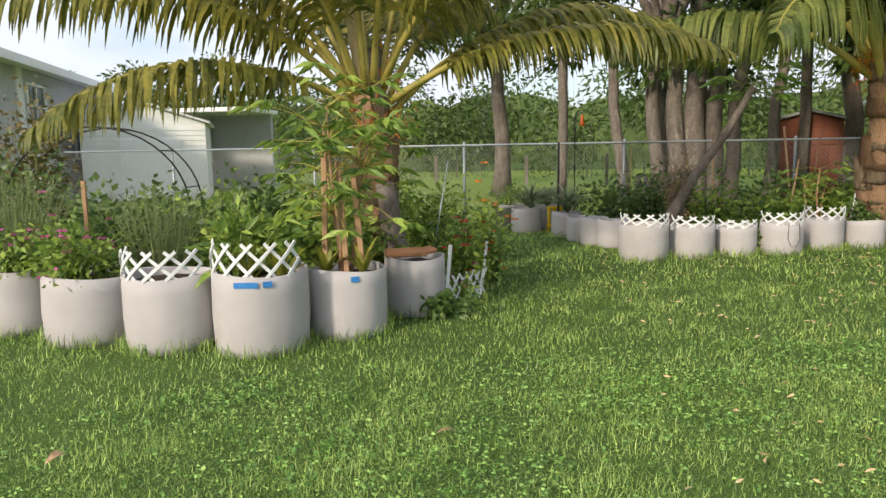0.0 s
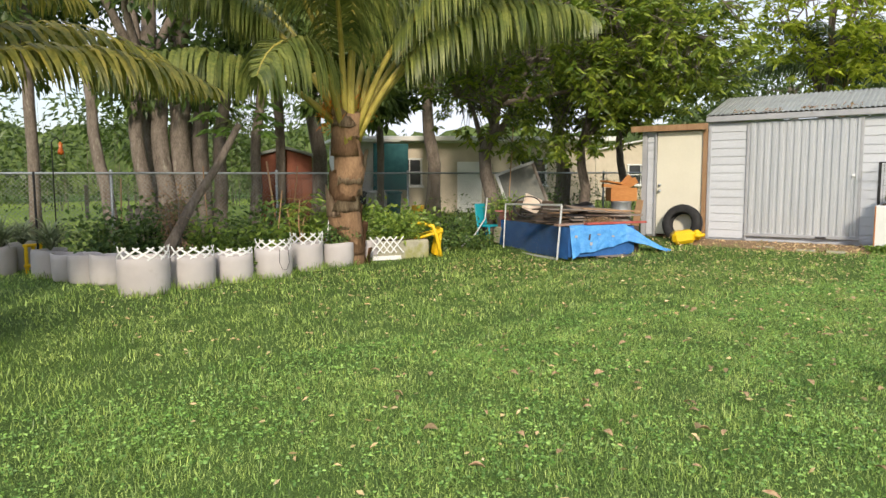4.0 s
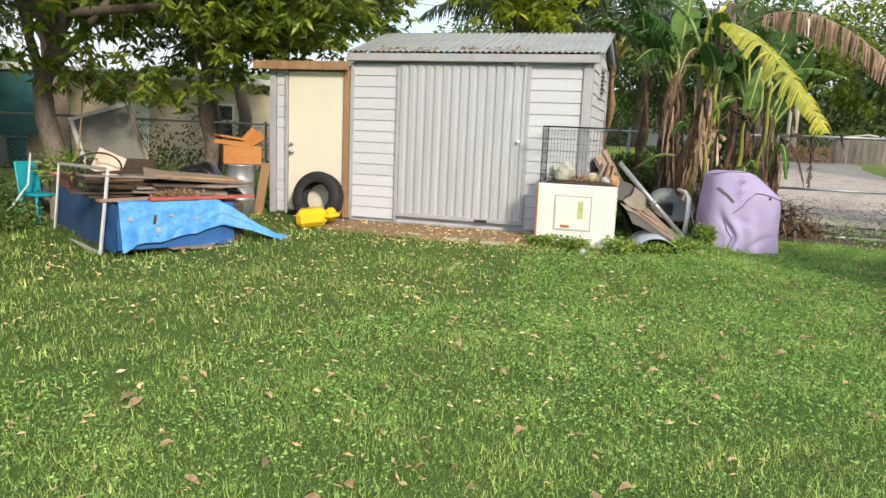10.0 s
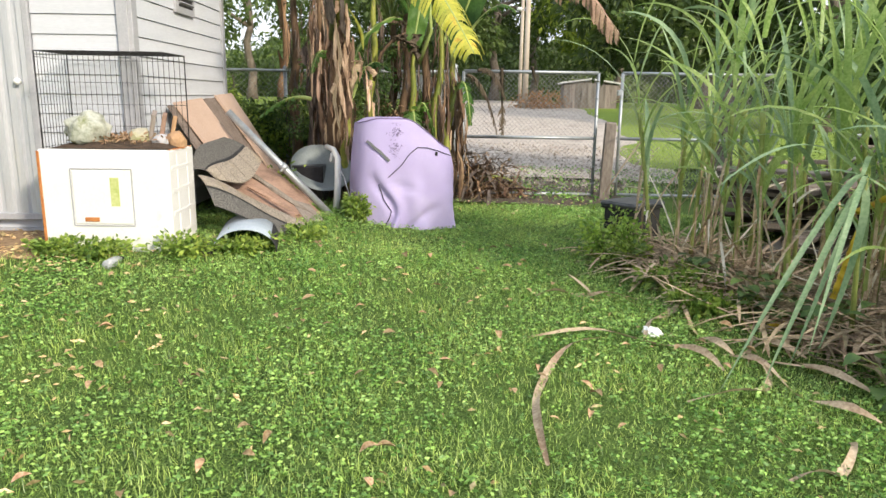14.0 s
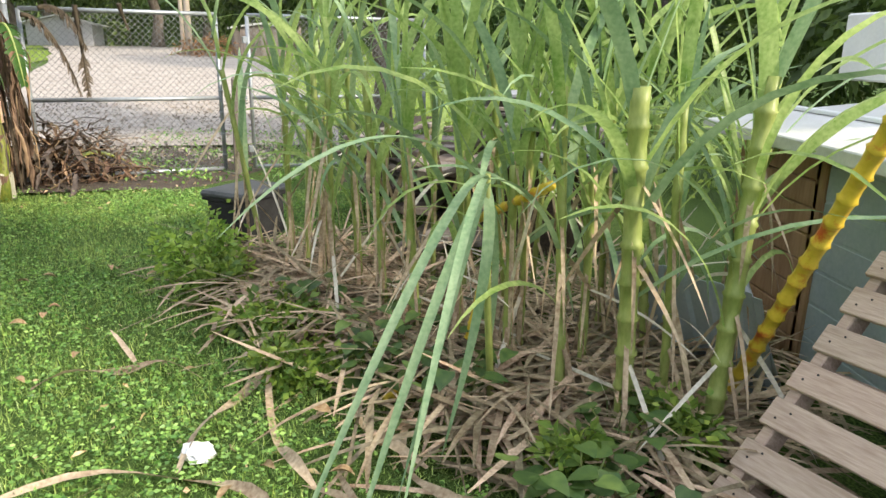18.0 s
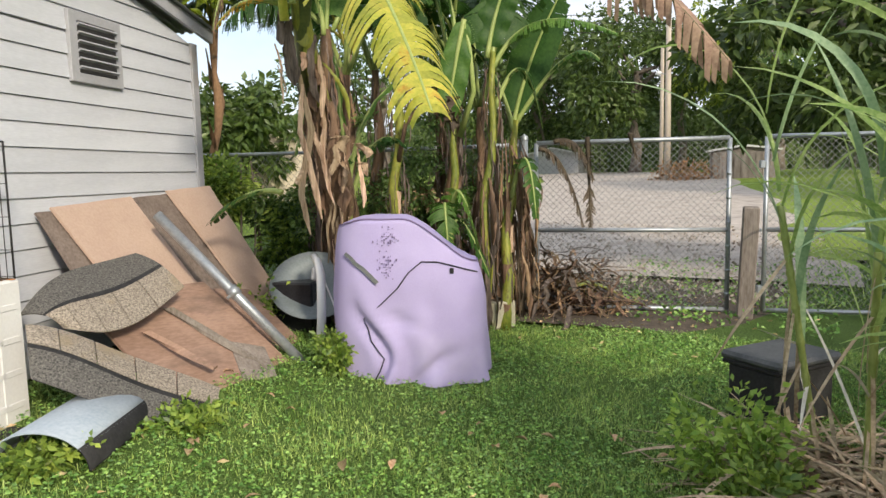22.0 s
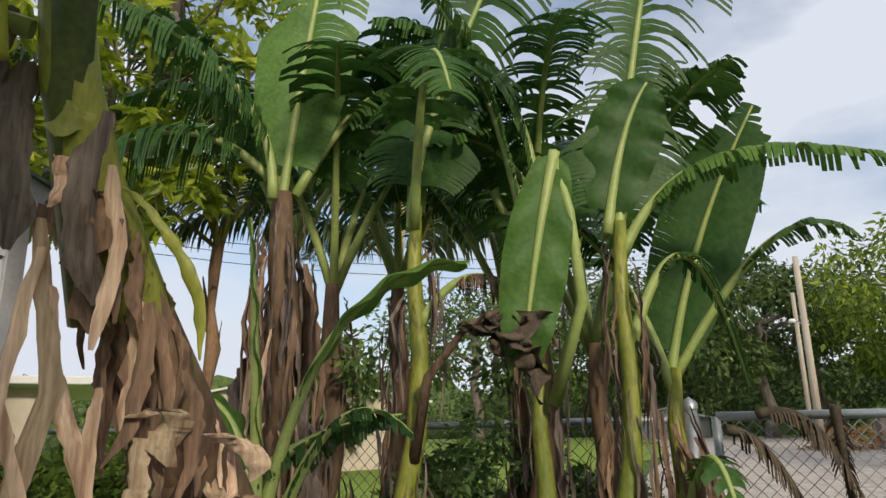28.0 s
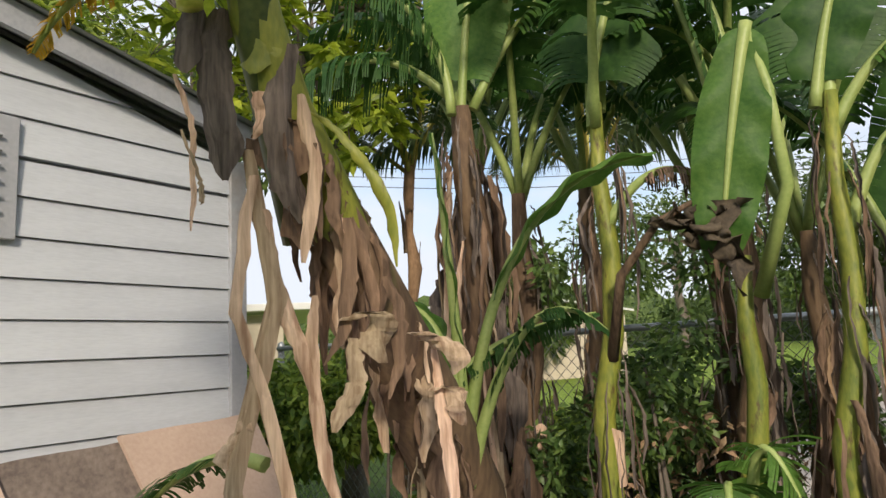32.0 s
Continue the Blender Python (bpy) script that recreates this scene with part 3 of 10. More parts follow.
def build_shed():
    sh = thing("garden_shed", "weathered grey sided garden shed with a corrugated sliding door", "shed", SHED, kind="structure")
    x0, top, topb, ridge, dep = 1.22, 2.08, 2.22, 2.54, SHED_D
    # walls with the openings left free
    bm = bmesh.new()
    for xa, xb, za, zb in ((0.02, 0.28, 0, top), (1.13, 1.90, 0, top), (3.60, SHED_L - 0.02, 0, top), (0.28, 1.13, 1.97, top), (1.90, 3.60, 2.05, top), (1.90, 3.60, 0, 0.10)):
        box(bm, xb - xa, 0.06, zb - za, pose((xa + xb) / 2, 0.055, (za + zb) / 2))
    part("front_wall", bm, M_SIDING, sh)
    for nm, xw, w in (("side_wall", SHED_L - 0.055, 0.06), ("side_wall", 0.05, 0.06)):
        part(nm, box_bm(w, dep - 0.1, top, pose(xw, dep / 2, top / 2), 0), M_SIDING, sh)
    part("back_wall", box_bm(SHED_L - 0.04, 0.06, topb, pose(SHED_L / 2, dep - 0.05, topb / 2), 0), M_SIDING, sh)
    bm = bmesh.new()
    for xg in (x0 + 0.03, SHED_L - 0.055):
        t = [bm.verts.new((xg + s, y, z)) for s in (-0.03, 0.03) for y, z in ((0.03, top), (dep - 0.03, top), (dep - 0.03, topb), (dep / 2, ridge - 0.03))]
        for f in ((0, 1, 2, 3), (7, 6, 5, 4), (0, 4, 5, 1), (1, 5, 6, 2), (2, 6, 7, 3), (3, 7, 4, 0)):
            bm.faces.new([t[i] for i in f])
    part("gable", bm, M_SIDING, sh)
    # boards
    siding(sh, pose(1.27, 0.0, 0), 0.61, 0.03, top)
    siding(sh, pose(3.64, 0.0, 0), 0.64, 0.03, top)
    siding(sh, pose(0.11, 0.0, 0), 0.13, 0.03, top - 0.06)
    side = pose(SHED_L + 0.002, 0, 0, 0, 0, 90)
    siding(sh, side @ pose(0.07, 0, 0), dep - 0.14, 0.03, top - 0.03)
    z = 0.03 + 0.145 * 14
    sf, sr, span = (ridge - top) / (dep / 2), (ridge - topb) / (dep / 2), dep - 0.14
    while z < ridge - 0.06:
        a, r = max(0.0, (z - top) / sf), max(0.0, (z - topb) / sr)
        h = min(0.141, ridge - 0.02 - z)
        ca, cr = h / sf, max(0.0, (z + h - topb) / sr) - r
        ln = span - a - r
        if ln > 0.15:
            k = min(1.0, ln / (ca + cr + 1e-6))
            link_mesh("plank", plank_mesh(ln, h, ca * k, cr * k), None, sh, m=side @ pose(0.07 + a, 0, z))
        z += 0.145
    # corner and edge trims
    for nm, xx, yy, w, d, h in (("corner_trim", SHED_L - 0.038, -0.012, 0.085, 0.05, top), ("corner_trim", SHED_L + 0.012, 0.035, 0.035, 0.10, top), ("corner_trim", SHED_L + 0.012, dep - 0.035, 0.035, 0.09, topb),
                                ("corner_trim", 0.05, -0.012, 0.09, 0.05, top - 0.06), ("corner_trim", 1.245, -0.010, 0.05, 0.045, top), ("door_trim", 1.90, -0.008, 0.04, 0.06, 2.03)):
        part(nm, box_bm(w, d, h, pose(xx, yy, h / 2 + 0.002)), M_TRIM, sh)
    part("door_post", box_bm(0.075, 0.09, 1.98, pose(1.175, -0.016, 0.99)), M_RAWWOOD, sh, "raw brown timber post")
    part("door_jamb", box_bm(0.035, 0.07, 1.98, pose(0.268, -0.012, 0.99)), M_TRIM, sh)
    part("sill_beam", box_bm(3.05, 0.10, 0.08, pose(2.75, 0.03, -0.035)), M_TRIM, sh)
    part("floor_deck", box_bm(SHED_L - 0.2, dep - 0.2, 0.06, pose(SHED_L / 2, dep / 2, -0.02)), M_RAWWOOD, sh)
    # side door
    door = part("door", box_bm(0.83, 0.045, 1.90, pose(0.71, 0.0, 1.0)), M_DOOR, sh, "closed cream painted flat door")
    for z in (0.86, 0.97):
        bm = bmesh.new()
        lathe(bm, [(0.0, 0.03), (0.022, 0.028), (0.03, 0.0), (0.024, -0.025), (0.0, -0.03)] if z < 0.9 else [(0, .012), (.024, .01), (.026, -.01), (0, -.012)], 14, pose(0.36, -0.05, z, 90))
        part("door_handle" if z < 0.9 else "deadbolt", bm, M_GALV, door, "round metal knob")
    for z in (0.25, 1.0, 1.72):
        part("hinge", box_bm(0.02, 0.016, 0.09, pose(1.13, -0.028, z)), M_GALV, door)
    # corrugated sliding door
    bm = bmesh.new()
    corrugated(bm, 1.72, 1.93, 0.115, 0.022)
    bmesh.ops.transform(bm, matrix=pose(1.90, -0.025, 0.12), verts=bm.verts)
    sl = part("sliding_door", bm, M_CORR, sh, "closed corrugated grey steel sliding door")
    part("bottom_rail", box_bm(1.76, 0.035, 0.05, pose(2.77, -0.04, 0.105)), M_TRIM, sl)
    part("side_rail", box_bm(0.045, 0.035, 1.95, pose(3.62, -0.035, 1.09)), M_TRIM, sl)
    part("foot_lock", box_bm(0.16, 0.05, 0.028, pose(3.10, -0.06, 0.10)), M_BLACK, sl)
    bm = bmesh.new()
    lathe(bm, [(0.0, 0.03), (0.02, 0.028), (0.026, 0.01), (0.012, -0.01), (0.012, -0.03)], 12, pose(3.53, -0.065, 1.13, 90))
    part("door_handle", bm, M_WHITE, sl)
    # roof: fascia, two corrugated slopes
    part("fascia", box_bm(3.26, 0.035, 0.095, pose(2.83, -0.105, top + 0.06)), M_TRIM, sh)
    part("soffit", box_bm(3.22, 0.10, 0.02, pose(2.83, -0.045, top + 0.02)), M_TRIM, sh)
    for s, te in ((0, top), (1, topb)):
        bm = bmesh.new()
        ang = math.degrees(math.atan2(ridge - te - 0.05, dep / 2 + 0.12))
        corrugated(bm, 3.32, math.hypot(dep / 2 + 0.13, ridge - te + 0.02), 0.078, 0.016)
        m = pose(1.20, -0.13, te + 0.12, -(90 - ang)) if s == 0 else pose(4.52, dep + 0.13, te + 0.12, -(90 - ang), 0, 180)
        bmesh.ops.transform(bm, matrix=m, verts=bm.verts)
        part("roof_sheet", bm, M_ROOF, sh, "ribbed grey metal roofing with leaf litter")
    bm = bmesh.new()
    for x in (SHED_L + 0.10, 1.24):
        for flip, te in ((1, top), (-1, topb)):
            a, b = Vector((x, dep / 2 - flip * (dep / 2 + 0.12), te + 0.07)), Vector((x, dep / 2, ridge + 0.02))
            mid = (a + b) / 2
            box(bm, 0.03, (b - a).length, 0.10, Matrix.Translation(mid) @ (b - a).to_track_quat('Y', 'Z').to_matrix().to_4x4())
    part("barge_board", bm, M_TRIM, sh)
    # low roof over the side door
    part("low_roof", box_bm(1.42, dep + 0.24, 0.05, pose(0.53, dep / 2, top - 0.0, 1.5)), M_ROOF, sh)
    part("low_fascia", box_bm(1.42, 0.04, 0.11, pose(0.53, -0.14, top - 0.06)), M_RAWWOOD, sh, "worn brown timber edge board")
    # louvred vent in the gable side
    v = side @ pose(1.18, -0.02, 1.97)
    vent = part("vent", box_bm(0.50, 0.03, 0.44, v), M_TRIM, sh, "grey plastic louvre vent")
    part("vent_back", box_bm(0.36, 0.01, 0.32, v @ pose(0, -0.016, 0)), M_BLACK, vent)
    for i in range(6):
        part("slat", box_bm(0.37, 0.03, 0.012, v @ pose(0, -0.022, -0.13 + i * 0.053, -35), 0), M_TRIM, vent)


build_shed()

M_LINK = material("fence_wire", (0.20, 0.21, 0.21), (0.34, 0.35, 0.35), 20, 0.5, 0.6, 0.0)
M_OLDWOOD = material("grey_old_timber", (0.16, 0.13, 0.11), (0.32, 0.28, 0.25), 7, 0.9, bump=0.7, fine=70, stretch=(1, 1, .2), stain=(0.08, 0.065, 0.055), stain_scale=4, stain_at=0.6, vary=0.2)


def chain_link(name, parent, length, height, pitch=0.062, r=0.0016):
    """Two families of diagonal wires that fill length by height in xz; each wire a three-sided rod."""
    V, F = [], []
    def rod(ax, az, bx, bz, y):
        o = len(V)
        d = Vector((bx - ax, 0, bz - az)).normalized()
        s = Vector((-d.z, 0, d.x)) * r
        for px, pz in ((ax, az), (bx, bz)):
            V.extend([(px + s.x, y - r, pz + s.z), (px - s.x, y - r, pz - s.z), (px, y + r, pz)])
        F.extend([(o, o + 1, o + 4, o + 3), (o + 1, o + 2, o + 5, o + 4), (o + 2, o, o + 3, o + 5)])
    t = -height
    while t < length:
        for fl in (0, 1):
            x0, x1 = t, t + height
            z0, z1 = 0.0, height
            if x0 < 0:
                z0, x0 = -x0, 0.0
            if x1 > length:
                z1, x1 = height - (x1 - length), length
            if x1 - x0 > 0.02:
                if fl:
                    rod(x0, height - z0, x1, height - z1, 0.003)
                else:
                    rod(x0, z0, x1, z1, -0.003)
        t += pitch
    me = bpy.data.meshes.new(name)
    me.from_pydata(V, [], F)
    return link_mesh(name, me, M_LINK, parent)


def fence_run(name, label, a, b, h, posts, pitch=0.075, r=0.002):
    a, b = Vector(a), Vector(b)
    ln = (b - a).length
    f = thing(name, label, "fence", pose(a.x, a.y, 0, 0, 0, math.degrees(math.atan2(b.y - a.y, b.x - a.x))), kind="structure")
    chain_link("chain_link", f, ln, h - 0.03, pitch, r).location = (0, 0, 0.02)
    part("top_rail", tube_bm([(0, 0, h), (ln * .3, 0, h - .01), (ln * .62, 0, h - 0.012), (ln, 0, h)], 0.019, 8), M_GALV, f)
    for i in range(posts):
        x = ln * i / (posts - 1)
        bm = bmesh.new()
        tube(bm, [(x, 0.03, -0.1), (x, 0.03, h + 0.02)], 0.026, 8)
        lathe(bm, [(0.03, 0), (0.028, 0.02), (0.0, 0.04)], 8, pose(x, 0.03, h + 0.02))
        part("post", bm, M_GALV, f)
    return f


fence_run("back_fence", "sagging galvanised chain-link fence along the garden", (-9.5, 13.0), (17.0, 13.3), 1.50, 10)
fence_run("side_fence", "chain-link fence beside the gate, grown over", (16.05, 8.6), (17.36, 4.36), 1.65, 3)


def gate(name, label, a, b, h, low):
    a, b = Vector(a), Vector(b)
    ln = (b - a).length
    g = thing(name, label, "gate", pose(a.x, a.y, low, 0, 0, math.degrees(math.atan2(b.y - a.y, b.x - a.x))))
    for p, q, nm in (((0, 0, 0), (0, 0, h), "stile"), ((ln, 0, 0), (ln, 0, h), "stile"), ((0, 0, h), (ln, 0, h), "rail"), ((0, 0, h * .47), (ln, 0, h * .47), "rail"), ((0, 0, 0), (ln, 0, 0), "rail")):
        part(nm, tube_bm([p, q], 0.021, 8), M_GALV, g)
    chain_link("chain_link", g, ln, h, 0.062, 0.0017)
    for z in (0.2, h - .25):
        part("hinge", box_bm(0.05, 0.07, 0.07, pose(-0.035, 0, z), 0.008), M_GALV, g)
    for z in np.linspace(.15, h - .1, 7):
        part("tie_band", tube_bm([(ln, 0, z - .012), (ln, 0, z + .012)], 0.025, 8), M_GALV, g)
    return g


gate("metal_gate", "closed galvanised chain-link yard gate with a mid rail", (17.42, 4.20), (18.03, 2.54), 1.60, 0.06)
gate("metal_gate", "second chain-link gate leaf beyond the timber post", (18.13, 2.24), (18.80, 0.35), 1.60, 0.06)
gp = thing("gate_post", "thick galvanised hinge post of the yard gate", "post", stand(17.36, 4.30))
part("pole", tube_bm([(0, 0, -.1), (0, 0, 1.72)], 0.035, 10), M_GALV, gp)
bm = bmesh.new()
lathe(bm, [(0.04, 0), (0.04, .03), (0.0, .06)], 10, pose(0, 0, 1.70))
part("cap", bm, M_GALV, gp)
wp = thing("timber_post", "weathered square timber gate stop post", "post", stand(18.02, 2.38, 0, 2, -2, 12))
part("post", box_bm(0.16, 0.14, 1.06, pose(0, 0, 0.5), 0.012), M_OLDWOOD, wp)
bm = bmesh.new()
for i in range(7):
    lathe(bm, [(0.012, -.004), (0.016, 0), (0.012, .004)], 8, pose(-.07 - .03 * i, -.08, .82 - .004 * i * i + .02 * i, 90 * (i % 2), 0, 0))
part("chain", bm, M_GALV, wp)

M_GLASS = material("dark_window_glass", (0.03, 0.035, 0.04), (0.05, 0.055, 0.06), 2, 0.08, 0.0, 0.0, spec=0.8)
M_SHINGLE = material("pale_roof_sheet", (0.55, 0.55, 0.54), (0.66, 0.66, 0.65), 4, 0.6, bump=0.2)
M_RUST = material("rust_brown_boards", (0.16, 0.05, 0.03), (0.26, 0.09, 0.05), 5, 0.8, bump=0.4, stretch=(1, 1, .2))
M_TEAL = material("teal_cloth", (0.02, 0.10, 0.12), (0.05, 0.17, 0.19), 4, 0.8, bump=0.3)
M_BEIGE = material("beige_house_wall", (0.52, 0.45, 0.36), (0.60, 0.53, 0.43), 4, 0.9, bump=0.3, stain=(0.44, 0.38, 0.30), stain_at=0.62)


def window(parent, m, w, h):
    """A framed two-pane sash on a wall whose outside is at -y of m."""
    win = part("window", box_bm(w, 0.02, h, m @ pose(0, 0.03, 0), 0), M_GLASS, parent, "dark double-hung window")
    for nm, sx, sz, px, pz in (("frame", w + .12, .07, 0, h / 2), ("frame", w + .12, .07, 0, -h / 2), ("frame", .07, h, -w / 2, 0), ("frame", .07, h, w / 2, 0), ("bar", w, .05, 0, 0), ("bar", .035, h, 0, 0)):
        part(nm, box_bm(sx, .06, sz, m @ pose(px, -0.005, pz), 0.006), M_WHITE, win)
    part("sill", box_bm(w + .2, .12, .06, m @ pose(0, -.03, -h / 2 - .05), 0.006), M_WHITE, win)


def gable_house(name, label, m, w, d, h, ridge, wall, roof, over=0.35, boards=0.0, category="house"):
    """Front is the gable end, at y=0, facing -y; x runs from 0 to w."""
    hs = thing(name, label, category, m)
    bm = bmesh.new()
    v = [bm.verts.new(p) for p in ((0, 0, 0), (w, 0, 0), (w, 0, h), (w / 2, 0, ridge), (0, 0, h), (0, d, 0), (w, d, 0), (w, d, h), (w / 2, d, ridge), (0, d, h))]
    for f in ((0, 1, 2, 3, 4), (9, 8, 7, 6, 5), (1, 6, 7, 2), (5, 0, 4, 9)):
        bm.faces.new([v[i] for i in f])
    part("wall", bm, wall, hs)
    for s in (0, 1):
        a, b = (Vector((-over, 0, h - over * (ridge - h) / (w / 2))), Vector((w / 2, 0, ridge))) if s == 0 else (Vector((w / 2, 0, ridge)), Vector((w + over, 0, h - over * (ridge - h) / (w / 2))))
        bm = bmesh.new()
        box(bm, (b - a).length, d + 2 * over, 0.07, Matrix.Translation(((a + b) / 2) + Vector((0, d / 2, .05))) @ Matrix.Rotation(-math.atan2(b.z - a.z, b.x - a.x), 4, 'Y'))
        part("roof", bm, roof, hs)
    if boards:
        n = int(h / boards)
        for i in range(n):
            me = plank_mesh(w, boards - .006, depth=0.018)
            me.materials[0] = wall
            link_mesh("plank", me, None, hs, m=pose(0, -0.02, i * boards))
    return hs


# white sided shed behind the fence
ws = gable_house("neighbour_shed", "white sided gable shed behind the wire fence", pose(-12.91, 19.06, 0, 0, 0, 25), 3.55, 4.0, 2.4, 2.98, M_WHITEWALL, M_SHINGLE, 0.15, 0.155, "shed")
dd = part("door", box_bm(1.75, 0.05, 1.9, pose(1.95, -0.06, 0.95)), M_WHITE, ws, "white double panel door")
for x in (1.52, 2.38):
    part("panel", box_bm(0.72, 0.02, 1.7, pose(x, -0.09, 0.95), 0.006), M_WHITE, dd)
# grey house beside it
gh = thing("neighbour_house", "grey stucco house with a flat white eave", "house", pose(-14.2, 19.8, 0))
H = pose(14.2, -19.8, 0) @ pose(-12.15, 15.3, 0, 0, 0, 109.65)
part("wall", box_bm(11.0, 0.2, 3.7, H @ pose(4.5, .1, 1.85), 0), M_STUCCO, gh)
part("wall", box_bm(0.2, 6.0, 3.7, H @ pose(-1.1, 3.1, 1.85), 0), M_STUCCO, gh)
part("roof", box_bm(12.2, 7.0, 0.16, H @ pose(4.5, 3.0, 3.80), 0.02), M_WHITEWALL, gh, "thin flat white roof edge")
part("fascia", box_bm(12.2, .05, 0.22, H @ pose(4.5, -.52, 3.76), 0.01), M_WHITE, gh)
part("pilaster", box_bm(.35, .08, 3.7, H @ pose(1.0, -.03, 1.85), 0.01), M_WHITEWALL, gh)
window(gh, H @ pose(2.1, -.03, 2.76), 1.3, 1.15)
window(gh, H @ pose(5.6, -.03, 2.2), .9, 1.6)
part("roof", box_bm(4.6, 3.0, 0.16, pose(1.9, 6.0, 3.05), 0.02), M_WHITEWALL, gh, "long low flat white porch roof")
part("wall", box_bm(4.3, 0.2, 3.0, pose(1.9, 7.2, 1.5), 0), M_STUCCO, gh)
window(gh, pose(1.1, 7.0, 1.9), 0.8, 1.5)
# rust-coloured shed and beige house beyond the back fence
br = gable_house("red_brown_shed", "small rust-brown board shed under the trees", pose(6.6, 19.0, 0, 0, 0, -15), 1.5, 1.5, 2.0, 2.2, M_RUST, M_ROOF, 0.12, 0.0, "shed")
part("panel", box_bm(1.3, .04, .4, pose(.75, -.03, 1.6)), M_RUST, br)
for i in range(5):
    part("board", box_bm(.27, .03, 1.3, pose(.16 + .295 * i, -.03, .68)), M_RUST, br)
bh = thing("beige_house", "pale beige house with a bright door beyond the fence", "house", pose(14.5, 23.0, 0, 0, 0, -25))
part("wall", box_bm(9.0, 0.25, 2.7, pose(2.0, 0, 1.35), 0), M_BEIGE, bh)
part("wall", box_bm(0.25, 6, 2.7, pose(-2.5, 3.1, 1.35), 0), M_BEIGE, bh)
part("roof", box_bm(10.4, 7.4, 0.18, pose(2.2, 3.0, 2.85), 0.02), M_WHITEWALL, bh)
part("door", box_bm(0.95, .06, 2.0, pose(1.5, -.16, 1.0)), M_WHITE, bh, "bright white closed door")
window(bh, pose(4.0, -.16, 1.6), 1.0, 1.0)
window(bh, pose(-.8, -.16, 1.6), 0.9, 1.0)
gb = thing("grey_outbuilding", "grey outbuilding with bins and a teal cloth beside it", "shed", pose(11.9, 23.2, 0, 0, 0, -15))
part("wall", box_bm(2.0, 2.5, 2.7, pose(0, 1.3, 1.35), 0.01), M_STUCCO, gb)
part("roof", box_bm(2.5, 3.1, .12, pose(0, 1.3, 2.76), .02), M_SHINGLE, gb)
part("cloth", box_bm(1.3, .05, 1.7, pose(.9, -.1, 1.8, 4), .01), M_TEAL, gb)
for x, mt, nm in ((-.55, M_BLACK, "wheelie_bin"), (0.1, M_STUCCO, "wheelie_bin"), (.75, M_TEAL, "wheelie_bin")):
    wb = thing(nm, "lidded plastic wheelie bin beside the outbuilding", "bin", pose(11.9 + x * .95, 22.6 - x * .25, 0, 0, 0, -15))
    bm = bmesh.new()
    lathe(bm, [(.0, 0), (.26, 0), (.33, .85), (.31, .85)], 4, pose(0, 0, 0, 0, 0, 45))
    part("body", bm, mt, wb)
    part("lid", box_bm(.54, .56, .06, pose(0, 0, .88, 4), .02), mt, wb)
yb = thing("yellow_crate", "yellow plastic crate on the far lawn", "crate", pose(13.6, 22.0, 0, 0, 0, 10))
part("body", box_bm(.8, .4, .4, pose(0, 0, .2), .03), material("yellow_plastic", (0.72, 0.42, 0.01), (0.80, 0.50, 0.02), 5, 0.45, bump=0.05), yb)

M_YELLOW = material("yellow_moulded_plastic", (0.74, 0.46, 0.01), (0.82, 0.55, 0.02), 5, 0.4, bump=0.05, stain=(0.55, 0.35, 0.05), stain_at=0.68)
M_TAPE = material("blue_tape", (0.03, 0.18, 0.50), (0.05, 0.24, 0.58), 20, 0.5, bump=0.05)
M_TERRACOTTA = material("orange_clay", (0.42, 0.18, 0.08), (0.52, 0.26, 0.13), 10, 0.8, bump=0.3)
M_STAKE = material("pine_stake", (0.34, 0.20, 0.11), (0.48, 0.31, 0.18), 6, 0.8, bump=0.4, stretch=(1, 1, .15))
M_CONCRETE = material("mossy_concrete", (0.32, 0.31, 0.24), (0.46, 0.43, 0.33), 5, 0.9, bump=0.6, stain=(0.30, 0.30, 0.12), stain_scale=3, stain_at=0.5)


def planter(x, y, r, h, label, tilt=0.0, seedling=0):
    """A sagging round fabric planter, its rim a doubled edge, filled with soil."""
    p = thing("fabric_planter", label, "planter", stand(x, y, -0.01, tilt, tilt * .5, seedling * 47))
    rs = np.random.default_rng(seedling)
    seg = 30
    prof = [(0.0, 0.0), (r * .93, 0.0), (r * .99, h * .12), (r * 1.02, h * .45), (r * 1.01, h * .8), (r, h), (r - .012, h + .006), (r - .022, h - .004), (r - .022, h - .07)]
    bm = bmesh.new()
    lathe(bm, prof, seg)
    ph = rs.uniform(0, 6, 3)
    for v in bm.verts:
        a = math.atan2(v.co.y, v.co.x)
        q = v.co.z / h
        w = 1 + 0.016 * math.sin(3 * a + ph[0]) * q + 0.010 * math.sin(7 * a + ph[1] + 2 * q)
        v.co.x *= w
        v.co.y *= w
        v.co.z += (0.012 * math.sin(2 * a + ph[2]) * q) if q > .5 else 0
    part("body", bm, M_POT, p)
    bm = bmesh.new()
    lathe(bm, [(0.0, h - .05), (r * .5, h - .045), (r * .99 - .025, h - .06)], 20)
    for v in bm.verts:
        v.co.z += rs.uniform(-.012, .012)
    part("soil", bm, M_SOIL, p)
    return p


